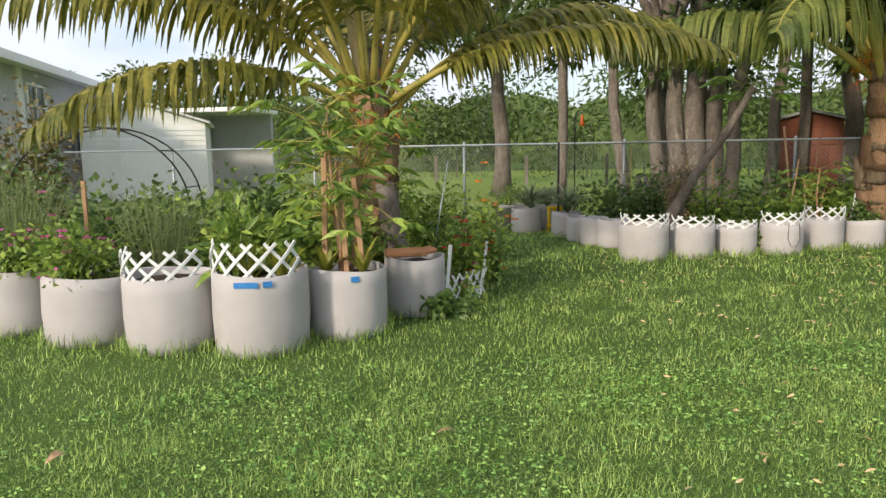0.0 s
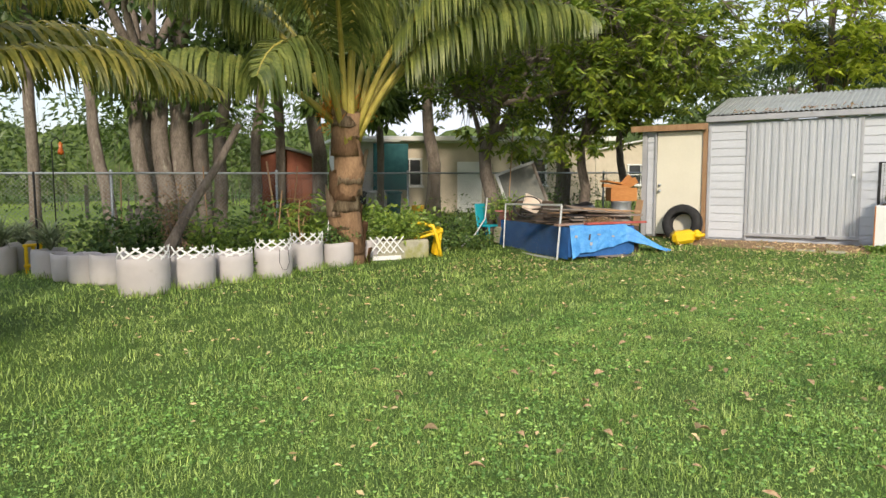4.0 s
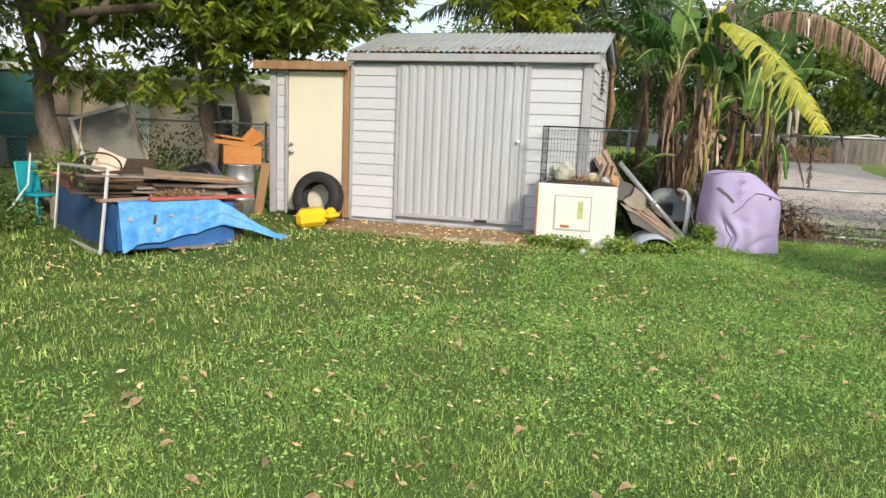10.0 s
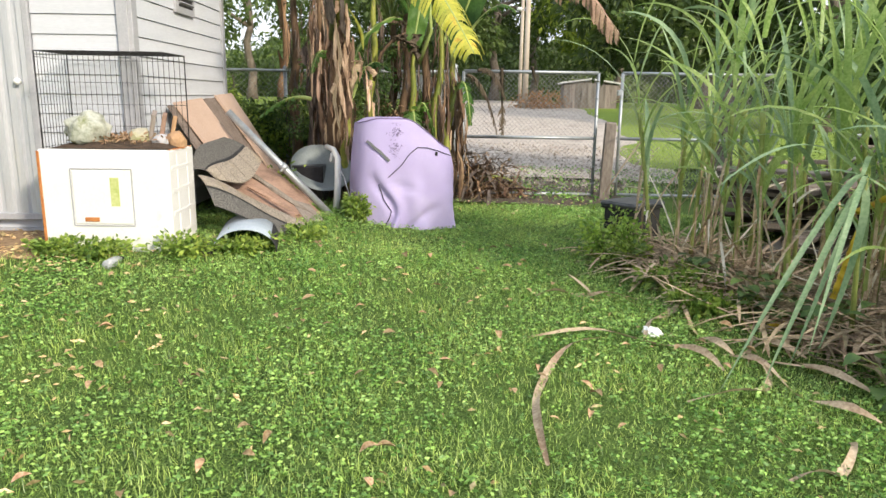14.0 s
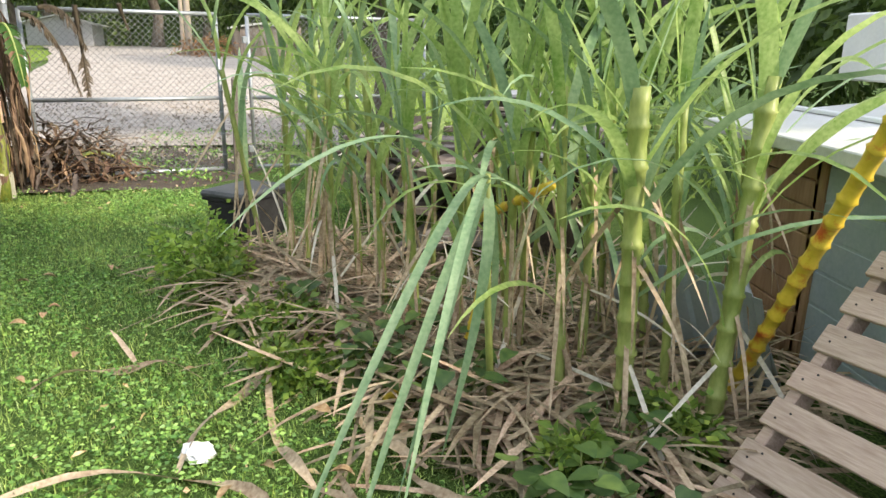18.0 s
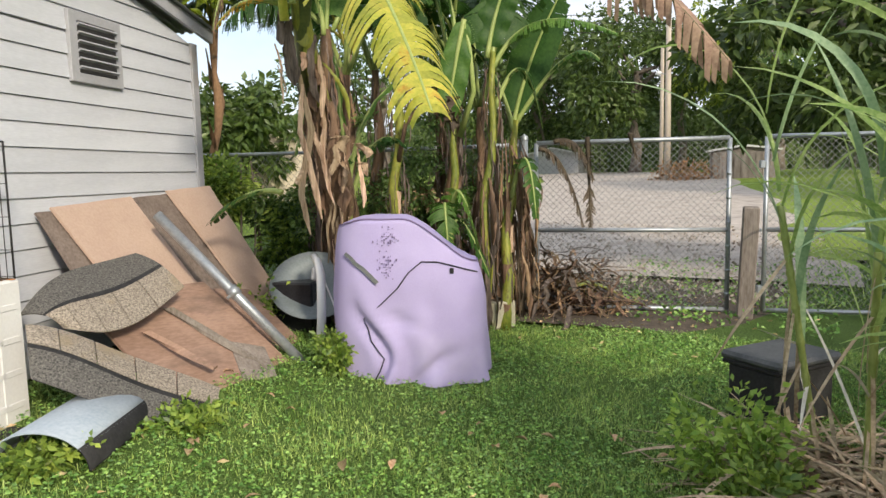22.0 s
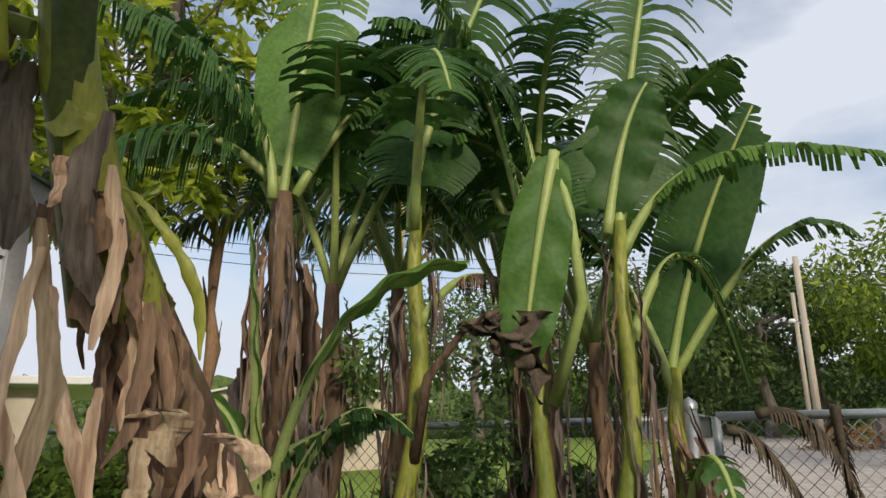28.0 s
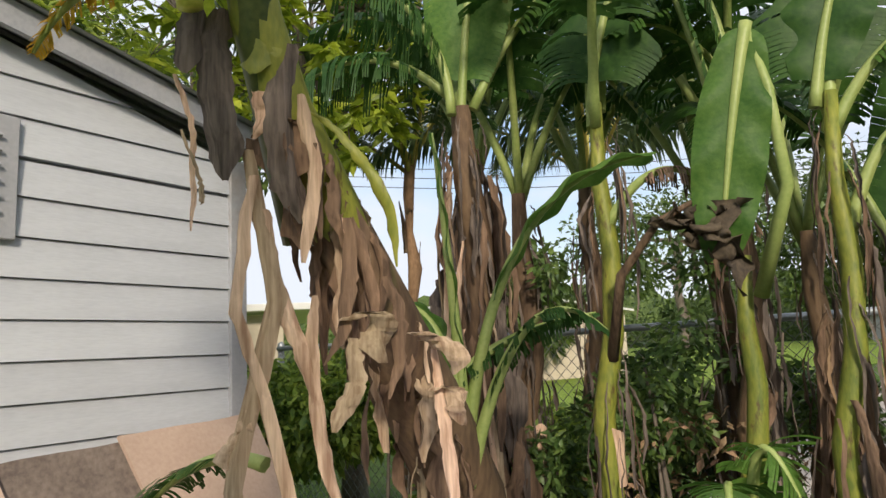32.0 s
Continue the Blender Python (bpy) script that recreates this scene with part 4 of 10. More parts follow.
def lattice_ring(x, y, r, z, h, a0, a1, label):
    """White plastic diamond lattice bent round a planter's rim, from angle a0 to a1 (degrees)."""
    t = thing("lattice_edging", label, "garden edging", stand(x, y), group="white lattice edging")
    n = max(2, round(abs(math.radians(a1 - a0)) * r / 0.15))
    da = (a1 - a0) / n
    def at(u, k):
        a = radians(a0 + u * da)
        return Vector((math.cos(a) * (r + .006 * k), math.sin(a) * (r + .006 * k), 0))
    for i in range(-1, n + 1):
        for s in (1, -1):
            u0, u1 = (i, i + 1.5) if s > 0 else (i + 1.5, i)
            pts = []
            for q in np.linspace(0, 1, 5):
                u = u0 + (u1 - u0) * q
                if -0.02 <= u <= n + .02:
                    p = at(u, s)
                    pts.append(p + Vector((0, 0, z + h * q)))
            if len(pts) < 3:
                continue
            bm = bmesh.new()
            wd = 0.011
            rows = []
            for j, p in enumerate(pts):
                d = (pts[min(j + 1, len(pts) - 1)] - pts[max(j - 1, 0)]).normalized()
                nrm = Vector((p.x, p.y, 0)).normalized()
                sd = d.cross(nrm).normalized()
                rows.append([bm.verts.new(p + sd * wd * a + nrm * .0045 * b) for a, b in ((-1, -1), (1, -1), (1, 1), (-1, 1))])
            for p, q in zip(rows, rows[1:]):
                for j in range(4):
                    bm.faces.new((p[j], p[(j + 1) % 4], q[(j + 1) % 4], q[j]))
            bm.faces.new(rows[0][::-1])
            bm.faces.new(rows[-1])
            part("slat", bm, M_WHITE, t)
    return t


def needle_bush(name, label, x, y, r, h, z, n=60):
    """Upright twigs set with short needles."""
    b = thing(name, label, "herb", pose(x, y, z))
    az = RNG.uniform(0, 2 * np.pi, n)
    rr = r * np.sqrt(RNG.uniform(0, .3, n))
    p0 = np.stack([rr * np.cos(az), rr * np.sin(az), np.zeros(n)], 1)
    P, S, U = arcs(p0, az, RNG.uniform(1.0, 1.5, n), RNG.uniform(-.3, .3, n), h * RNG.uniform(.6, 1.05, n), 5)
    bm = bmesh.new()
    for q in P:
        tube(bm, [Vector(v) for v in q], [.005, .004, .0035, .003, .002], 4)
    part("stem", bm, M_STEM, b)["kind"] = "stuff"
    m = 70
    t = RNG.uniform(.18, 1, (n, m)) * 3.99
    i0 = t.astype(int)
    f = (t - i0)[..., None]
    ar = np.arange(n)[:, None]
    C = (P[ar, i0] * (1 - f) + P[ar, i0 + 1] * f).reshape(-1, 3)
    add_np("foliage", leaf_cloud(C, .035, .13, np.tile([0, 0, .5], (len(C), 1)), 0, 0.9), M_GREY_HERB, b)
    return b


def hand_leaf_shrub(name, label, x, y, z, h, spread, n, size, mat, stems=3, parent=None, category="plant"):
    """Bare stems that carry fingered leaves on long stalks (cassava, papaya)."""
    b = thing(name, label, category, pose(x, y, z)) if parent is None else parent
    bm = bmesh.new()
    tops = []
    for i in range(stems):
        a = 2.1 * i + .4
        e = Vector((math.cos(a) * spread * .28, math.sin(a) * spread * .28, h * (0.8 + .1 * i)))
        pts = trunk_points((math.cos(a) * .05, math.sin(a) * .05, 0), e, .02, 6)
        tube(bm, pts, [.018, .016, .014, .012, .01, .007], 6)
        tops += pts[2:]
    part("stem", bm, M_STAKE if parent is None else M_STEM, b)
    bs = np.array([tuple(tops[RNG.integers(0, len(tops))]) for _ in range(n)])
    az, el = RNG.uniform(0, 2 * np.pi, n), RNG.uniform(-.1, 1.0, n)
    P, S, U = arcs(bs, az, el, RNG.uniform(.2, .9, n), spread * RNG.uniform(.35, .8, n), 4)
    bm = bmesh.new()
    for q in P:
        tube(bm, [Vector(v) for v in q], [.005, .004, .003, .003], 4, False)
    part("leaf_stalk", bm, M_RACHIS, b)
    C, O = [], []
    for j in range(7):
        th = (j - 3) * .62
        d = np.stack([np.cos(az + th), np.sin(az + th), np.full(n, -.15)], 1)
        C.append(P[:, -1])
        O.append(d * 3)
    C, O = np.concatenate(C), np.concatenate(O)
    add_np("leaves", leaf_cloud(C, size, .34, O, .35, .25), mat, b)
    return b


# --- first row of planters ---
ROW1 = [(-3.30, 4.92, .345, .52, "grey fabric planter with trailing vinca and rosemary"), (-2.51, 4.69, .333, .52, "grey fabric planter with pink vinca spilling over"),
        (-1.77, 4.56, .325, .55, "grey fabric planter edged with white lattice"), (-1.08, 4.57, .335, .58, "grey fabric planter with white lattice and blue tape"),
        (-0.58, 5.04, .30, .52, "grey fabric planter holding a staked cassava"), (-0.20, 5.78, .26, .50, "grey fabric planter with an orange clay shard")]
for i, (x, y, r, h, lb) in enumerate(ROW1):
    p = planter(x, y, r, h, lb, (-1, 1, .5, -.5, 1, -1)[i], i)
    if i in (3, 4):
        for a, w in ((-82, .16), (-58, .06)) if i == 3 else ((-62, .06),):
            q = pose(0, 0, 0, 0, 0, a - i * 47) @ pose(r * 1.025, 0, h - .05, 0, 0, 90)
            part("tape", box_bm(w, .004, .04, q, 0), M_TAPE, p, "strip of blue masking tape")
lattice_ring(-1.77, 4.56, .315, .53, .20, -175, -10, "white plastic diamond lattice round a planter rim")
lattice_ring(-1.08, 4.57, .325, .55, .24, -170, -5, "white plastic diamond lattice round a planter rim")
# fallen lattice with a broad white stake
fl = thing("lattice_edging", "short white plastic lattice panel leaning in the bed", "garden edging", stand(.09, 5.86, 0, 0, 0, 62))
for i in range(5):
    for s in (1, -1):
        part("slat", box_bm(.34, .008, .022, pose(.05 + .11 * i, .004 * s, .16, 0, 52 * s, 0), 0), M_WHITE, fl)
part("stake", box_bm(.045, .012, .58, pose(-.04, -.02, .29, 0, 9, 0), .003), M_WHITE, fl, "flat white plastic stake")
part("stake", box_bm(.04, .012, .5, pose(.52, -.02, .3, 0, 14, 0), .003), M_WHITE, fl, "flat white plastic stake")

needle_bush("rosemary", "tall grey-green rosemary in a planter", -3.40, 5.02, .40, .85, .46, 80)
needle_bush("rosemary", "tall grey-green rosemary in a planter", -3.9, 5.4, .45, .95, .40, 80)
needle_bush("rosemary", "bushy grey-green rosemary beside the lattice", -2.16, 5.17, .36, .72, .42, 80)
bush("vinca", "pink-flowered vinca spilling over a planter rim", -2.53, 4.64, .38, .34, .40, 620, .055, M_HERB, 14, z=.42, category="flower", flowers=(M_PINK, 16, .06))
bush("vinca", "pink-flowered vinca spilling over a planter rim", -3.1, 4.78, .38, .32, .34, 420, .055, M_HERB, 12, z=.44, category="flower", flowers=(M_PINK, 14, .06))
bush("fern", "broad green strap-leaved plant in the lattice planter", -1.26, 4.64, .34, .30, .38, 160, .14, M_HERB, 10, z=.50, aspect=.25)
for x, y, h in ((-.70, 4.93, .28), (-.43, 4.95, .3), (-1.14, 4.54, .34), (-.92, 4.58, .36)):
    st = thing("bromeliad", "yellow-green strap-leaved bromeliad in a planter", "plant", pose(x, y, .47), group="bromeliads")
    az = np.linspace(0, 2 * np.pi, 9)[:-1]
    P, S, U = arcs(np.zeros((8, 3)), az, RNG.uniform(.8, 1.35, 8), RNG.uniform(.2, .8, 8), h * RNG.uniform(.8, 1.2, 8), 6)
    add_np("leaves", ribbons(P, S, .024 * np.array([.8, 1, 1, .9, .6, .05])[None], U, .35), leafy("yellow_strap_leaf", (0.22, 0.24, 0.03), (0.38, 0.36, 0.06), .3, .3), st)
hand_leaf_shrub("cassava", "leafy cassava with fingered leaves tied to stakes", -.60, 5.04, .46, 1.25, .75, 110, .16, M_HERB, 4)
for x, y, h, tl in ((-.74, 5.0, .95, 1.5), (-.55, 4.96, .92, -3), (-.44, 5.02, .9, -4), (-3.24, 5.72, 1.15, 0), (-1.05, 5.9, 1.05, 2)):
    sk = thing("wooden_stake", "plain pine plant stake in a planter", "stake", pose(x, y, 0.02 if y > 5.5 else .40, 0, tl, 0), group="plant stakes")
    part("stake", box_bm(.042, .02, h, pose(0, 0, h / 2), .003), M_STAKE, sk)
sh = thing("clay_shard", "broken orange clay roof tile on a planter", "pot shard", pose(-.26, 5.72, .5, 8, 0, 20))
bm = bmesh.new()
box(bm, .36, .14, .05, pose(0, 0, .03), .012)
box(bm, .12, .11, .04, pose(.2, .03, .035, 0, 0, 30), .01)
part("tile", bm, M_TERRACOTTA, sh)
# mixed bed behind the first row
BED1 = [(-1.9, 5.9, .5, .45, .75, 420, .10, M_HERB), (-1.2, 5.7, .5, .4, .72, 420, .10, M_HERB), (-.9, 6.4, .5, .4, .7, 340, .09, M_HERB), (-2.7, 6.2, .5, .5, .8, 380, .09, M_HERB_D),
        (-2.0, 7.2, .6, .5, .9, 420, .10, M_HERB_D), (-3.6, 6.6, .6, .5, .9, 420, .09, M_HERB_D), (-1.4, 8.6, .7, .6, .9, 420, .10, M_HERB), (-.4, 7.9, .5, .5, .9, 300, .08, M_HERB),
        (-4.6, 6.0, .6, .6, .95, 400, .09, M_HERB_D), (-3.0, 8.3, .6, .6, .8, 380, .09, M_HERB), (-.3, 9.2, .5, .5, .7, 220, .07, M_HERB), (-5.6, 7.4, .7, .7, 1.2, 420, .09, M_HERB_D),
        (-4.3, 8.9, .6, .6, .8, 340, .09, M_HERB), (-2.2, 10.2, .7, .6, .8, 340, .09, M_HERB)]
for x, y, rx, ry, h, n, lf, mt in BED1:
    bush("garden_plant", "leafy green vegetable plant in the mixed bed", x, y, rx, ry, h, int(n * 1.6), lf, mt, 12)
bush("salvia", "red-flowered bushy salvia at the bed corner", .16, 6.45, .34, .32, .62, 420, .07, M_HERB, 14, category="flower", flowers=(M_RED, 30, .075))
bush("marigold", "orange marigold in flower behind the salvia", .40, 7.2, .26, .26, .80, 240, .06, M_HERB, 10, category="flower", flowers=(M_ORANGE, 24, .07))
bush("marigold", "low yellow-flowered plant in the mixed bed", -1.35, 7.6, .4, .3, .62, 260, .06, M_HERB, 10, category="flower", flowers=(leafy("yellow_petal", (0.75, 0.5, 0.01), (0.85, 0.62, 0.02), .1, .3), 30, .05))
bush("vinca", "low vinca with pink flowers by the lattice", .12, 6.05, .22, .2, .25, 150, .05, M_HERB, 8, category="flower", flowers=(M_PINK, 6, .045))
bush("ground_weeds", "low green weeds at the planter foot", .02, 5.55, .28, .2, .18, 160, .07, M_HERB_D, 8)
# grey stump with a cut trunk, thin canes
pst = thing("papaya_stump", "pale grey cut papaya trunk in the bed", "tree stump", stand(-.44, 6.2, 0, 0, 0, 0))
part("trunk", tube_bm(trunk_points((.12, 0, 0), (-.12, .05, 1.1), .03, 7), [.13, .115, .105, .10, .10, .095, .085], 12), M_BARK, pst, smooth=True)
cn = thing("garden_cane", "thin metal support pole among plants", "stake", stand(-.28, 6.9, 0, 0, 9, 0))
part("pole", tube_bm([(0, 0, 0), (.02, 0, 1.3)], .007, 6), M_GALV, cn)
# wire arch
ar = thing("garden_arch", "thin black steel garden arch over the bed", "arch", pose(-4.6, 8.0, 0, 0, 0, 8))
for yy in (-.22, .22):
    part("hoop", tube_bm([(-1.15 * math.cos(a), yy, .75 + 1.0 * math.sin(a)) if 0 <= a <= math.pi else (0, 0, 0) for a in np.linspace(0, math.pi, 22)], .011, 6), M_BLACK, ar)
    for sx in (-1.15, 1.15):
        part("leg", tube_bm([(sx, yy, 0), (sx, yy, .76)], .011, 6), M_BLACK, ar)
for a in np.linspace(.25, math.pi - .25, 6):
    part("rung", tube_bm([(-1.15 * math.cos(a), -.22, .75 + math.sin(a)), (-1.15 * math.cos(a), .22, .75 + math.sin(a))], .007, 5), M_BLACK, ar)
bush("grape_vine", "reddish-brown leafed vine over the steel arch", -5.6, 8.0, .55, .4, 1.85, 700, .09, leafy("bronze_vine_leaf", (0.10, 0.11, 0.03), (0.24, 0.17, 0.07), .4, .3), 12, low=.35)
# green lidded tub and red chair back in the bed
tb = thing("storage_tub", "dark green lidded storage tub in the bed", "tub", stand(-1.55, 6.75, .18, 0, 0, 6))
part("body", box_bm(.6, .38, .34, pose(0, 0, .17), .03), material("green_plastic", (0.01, 0.07, 0.06), (0.02, 0.10, 0.09), 5, .45), tb)
part("lid", box_bm(.66, .44, .06, pose(0, 0, .37), .02), bpy.data.materials["green_plastic"], tb)
part("sticker", box_bm(.12, .004, .07, pose(.2, -.222, .36), 0), M_WHITE, tb)
tbs = thing("tub_stand", "low block under the tub", "block", stand(-1.55, 6.75))
part("block", box_bm(.5, .34, .185, pose(0, 0, .092), .01), M_CONCRETE, tbs)
for x, y, s in ((-1.95, 8.3, .17), (.2, 12.35, .26), (-2.3, 11.6, .2)):
    fp = thing("flower_pot", "plain round plastic flower pot on the ground", "flower pot", stand(x, y))
    bm = bmesh.new()
    lathe(bm, [(0, 0), (s * .8, 0), (s, s * 1.5), (s * 1.06, s * 1.5), (s * 1.06, s * 1.7), (s * .95, s * 1.7), (s * .95, s * 1.5), (0, s * 1.45)], 18)
    part("body", bm, M_POT if s > .22 else M_YELLOW, fp)
    bush("pot_plant", "small leafy plant in a pot", x, y, s * 1.3, s * 1.3, .35, 160, .06, M_HERB, 6, z=s * 1.45)

ROW2 = [(2.11, 8.87, .30, .45), (2.74, 9.14, .27, .41), (3.33, 9.36, .25, .38), (3.91, 9.47, .26, .41), (4.59, 9.96, .255, .42), (5.16, 10.10, .25, .38), (5.88, 10.58, .24, .36),
        (1.20, 11.15, .23, .40), (1.42, 10.66, .22, .38), (1.60, 10.32, .22, .38), (1.84, 10.02, .23, .40), (.55, 11.9, .26, .42), (.85, 12.5, .27, .42)]
for i, (x, y, r, h) in enumerate(ROW2):
    planter(x, y, r, h, "pale grey fabric planter in the back row", (1, -1, .5)[i % 3], 20 + i)
for i, (lh, a0, a1) in enumerate(((.15, -185, 5), (.14, -180, 0), (.10, -170, -10), (.15, -190, 20), (.17, -200, 10))):
    x, y, r, h = ROW2[i]
    lattice_ring(x, y, r - .01, h - .02, lh, a0, a1, "low white plastic lattice on a planter rim")
lp = thing("lattice_edging", "white plastic lattice beside the concrete planter", "garden edging", stand(6.1, 10.28, .06, 0, 0, -10))
for i in range(4):
    for s in (1, -1):
        part("slat", box_bm(.36, .008, .022, pose(-.15 + .12 * i, .005 * s, .2, 0, 50 * s, 0), 0), M_WHITE, lp)
part("foot", box_bm(.5, .02, .07, pose(.03, 0, -.02), .003), M_WHITE, lp)
cp = thing("concrete_planter", "mossy pale concrete trough with leafy plants", "planter", stand(6.5, 10.5, -.02, 0, 0, -4))
bm = bmesh.new()
box(bm, .95, .42, .34, pose(0, 0, .17), .035)
part("trough", bm, M_CONCRETE, cp)
part("soil", box_bm(.84, .32, .02, pose(0, 0, .345), 0), M_SOIL, cp)
bush("potato_vine", "light green leafy plant over the trough", 6.5, 10.45, .5, .3, .35, 420, .09, M_HERB, 14, z=.32)
wire = thing("wire_hook", "loop of black wire on a planter", "wire", pose(3.98, 9.205, .1, 0, 0, 0))
part("loop", tube_bm([(-.06, 0, .3), (-.07, -.012, .12), (-.03, -.02, .02), (.03, -.02, .02), (.07, -.012, .12), (.06, 0, .3)], .004, 5), M_BLACK, wire)

# yellow moulded plastic chair on its side
yc = thing("plastic_chair", "bright yellow moulded plastic chair lying tipped over", "chair", stand(6.95, 10.30, 0.0, 0, 0, -22))
bm = bmesh.new()
tube(bm, [(-.42, .25, .42), (-.30, .12, .56), (-.10, .02, .60), (.08, -.02, .55), (.14, -.04, .40), (.18, -.05, .2), (.22, -.05, .02)], [.03, .035, .038, .038, .036, .034, .03], 8)
part("armrest", bm, M_YELLOW, yc)
part("seat", box_bm(.06, .42, .50, pose(.20, .18, .27, 0, 8, 0), .02), M_YELLOW, yc)
for i in range(6):
    part("slat", box_bm(.03, .05, .46, pose(.155, .02 + .07 * i, .26, 0, 8, 0), .012), M_YELLOW, yc)
for y in (-.02, .38):
    part("leg", tube_bm([(.26, y, .46), (.02, y, .40), (-.32, y + .02, .30)], [.03, .028, .022], 7), M_YELLOW, yc)
yt = thing("yellow_trim", "yellow plastic toy wheel frame by a planter", "toy", stand(1.02, 11.75, 0, 0, 0, 20))
bm = bmesh.new()
for i in range(3):
    box(bm, .05, .04, .42, pose(-.1 + .1 * i, 0, .21), .012)
box(bm, .28, .05, .05, pose(0, 0, .42), .015)
box(bm, .28, .05, .05, pose(0, 0, .12), .015)
part("frame", bm, M_YELLOW, yt)

# spider plants
for x, y, s in ((.62, 11.85, .62), (.9, 12.4, .55), (1.22, 11.12, .6)):
    sp = thing("spider_plant", "variegated spider plant with arching striped leaves", "plant", pose(x, y, .38))
    n = 90
    az = RNG.uniform(0, 2 * np.pi, n)
    P, S, U = arcs(np.zeros((n, 3)), az, RNG.uniform(.7, 1.5, n), RNG.uniform(1.0, 2.0, n), s * RNG.uniform(.7, 1.15, n), 7)
    add_np("leaves", ribbons(P, S, .013 * np.array([.7, 1, 1, 1, .8, .5, .05])[None], U, .3), leafy("striped_leaf", (0.12, 0.17, 0.07), (0.42, 0.45, 0.28), .35, .25, scale=6), sp)

# leaning papaya
pp = thing("papaya_tree", "leaning slender papaya with a tuft of leaves", "tree", stand(2.47, 9.9))
part("trunk", tube_bm([(0, 0, 0), (.12, -.02, .45), (.42, -.05, 1.0), (.78, -.1, 1.55), (1.1, -.15, 2.15)], [.09, .08, .065, .055, .045], 10), M_BARK, pp, smooth=True)
n = 16
az = RNG.uniform(0, 2 * np.pi, n)
P, S, U = arcs(np.tile([1.1, -.15, 2.15], (n, 1)) + RNG.normal(size=(n, 3)) * .06, az, RNG.uniform(-.3, .9, n), RNG.uniform(.3, .9, n), RNG.uniform(.3, .55, n), 4)
bm = bmesh.new()
for q in P:
    tube(bm, [Vector(v) for v in q], [.007, .006, .005, .004], 4, False)
part("leaf_stalk", bm, M_STEM, pp)
sets = []
for j in range(9):
    th = (j - 4) * .5
    sets.append(leaf_cloud(P[:, -1], .20, .36, np.stack([np.cos(az + th), np.sin(az + th), np.full(n, -.2)], 1) * 3, .3, .25))
add_np("leaves", joined(*sets), leafy("papaya_leaf", (0.16, 0.30, 0.06), (0.32, 0.46, 0.11), .3, .45), pp)
bush("dead_vine", "dry brown tangled vine hung on the papaya", 2.72, 10.0, .26, .22, .85, 420, .07, M_DEADLEAF, 16, z=.3, aspect=.2, stem_mat=M_OLDWOOD)

BED2 = [(1.9, 10.9, .5, .5, 1.0, 380, .08, M_HERB_D), (2.5, 11.2, .6, .5, 1.1, 420, .08, M_HERB_D), (3.3, 10.5, .45, .4, .9, 360, .09, M_HERB), (3.1, 11.6, .6, .5, 1.2, 420, .08, M_HERB_D),
        (4.0, 10.4, .45, .4, .75, 320, .10, M_HERB), (4.2, 11.5, .6, .5, 1.1, 420, .09, M_HERB_D), (4.9, 11.0, .5, .4, 1.0, 360, .11, M_HERB), (5.9, 11.3, .6, .5, .8, 420, .10, M_HERB),
        (6.6, 11.4, .7, .5, .75, 480, .10, M_HERB), (7.4, 11.9, .7, .6, .7, 480, .10, M_HERB), (3.75, 9.55, .2, .18, .3, 100, .08, M_HERB), (3.4, 9.4, .18, .16, .25, 90, .07, M_HERB),
        (8.1, 11.4, .7, .5, .55, 480, .07, M_HERB_D), (7.9, 12.3, .6, .5, .6, 300, .09, M_HERB), (10.4, 11.6, .6, .5, .7, 300, .07, M_HERB_D), (9.5, 12.4, .9, .5, .6, 300, .07, M_HERB_D), (1.0, 13.4, 1.0, .4, .7, 300, .08, M_HERB_D), (11.0, 12.6, .9, .5, .9, 400, .08, M_HERB_D),
        (7.6, 10.9, .6, .35, .35, 420, .07, M_HERB_D), (8.2, 10.6, .4, .3, .3, 260, .06, M_HERB_D)]
for x, y, rx, ry, h, n, lf, mt in BED2:
    bush("garden_plant", "leafy green plant in the bed by the fence", x, y, rx, ry, h * (.78 if x < 5 else 1), int(n * 1.1), lf, mt, 14)
bush("vinca", "pink vinca flowering in a back row planter", 5.16, 10.05, .24, .22, .24, 220, .06, M_HERB_D, 10, z=.34, category="flower", flowers=(M_PINK, 9, .05))
bush("vinca", "small white-flowered plant in a planter", 5.88, 10.55, .2, .18, .2, 140, .05, M_HERB, 8, z=.33, category="flower", flowers=(M_WHITE, 7, .04))
hand_leaf_shrub("cassava", "low cassava with drooping fingered leaves", 4.75, 10.75, .0, 1.05, .6, 30, .17, M_HERB, 3)
# canes, poles and a small green table
for x, y, h, tl in ((3.0, 11.5, 1.3, 3), (3.6, 11.9, 1.6, -2), (4.4, 10.9, 1.2, 5), (4.75, 11.6, 1.7, -6), (4.95, 11.7, 1.6, 4), (2.2, 11.6, 1.4, 1), (5.05, 10.4, .75, 5), (6.0, 10.9, .6, 3)):
    sk = thing("bamboo_cane", "thin plant support cane in the bed", "stake", stand(x, y, 0, tl, tl, 0), group="garden canes")
    part("cane", tube_bm([(0, 0, 0), (.01, 0, h)], .011 if h < 1.65 else .016, 6), M_STAKE if h > .8 else M_WHITE, sk)
dk = thing("fence_pole", "dark green steel garden pole with a red ornament", "pole", stand(1.08, 11.6))
part("pole", tube_bm([(0, 0, 0), (0, 0, 1.5)], .016, 8), M_BLACK, dk)
dk2 = thing("hummingbird_feeder", "red and orange glass feeder on a shepherd hook", "bird feeder", stand(1.35, 12.0))
part("hook", tube_bm([(0, 0, 0), (0, 0, 1.95), (.06, 0, 2.03), (.12, 0, 1.97)], .009, 6), M_BLACK, dk2)
bm = bmesh.new()
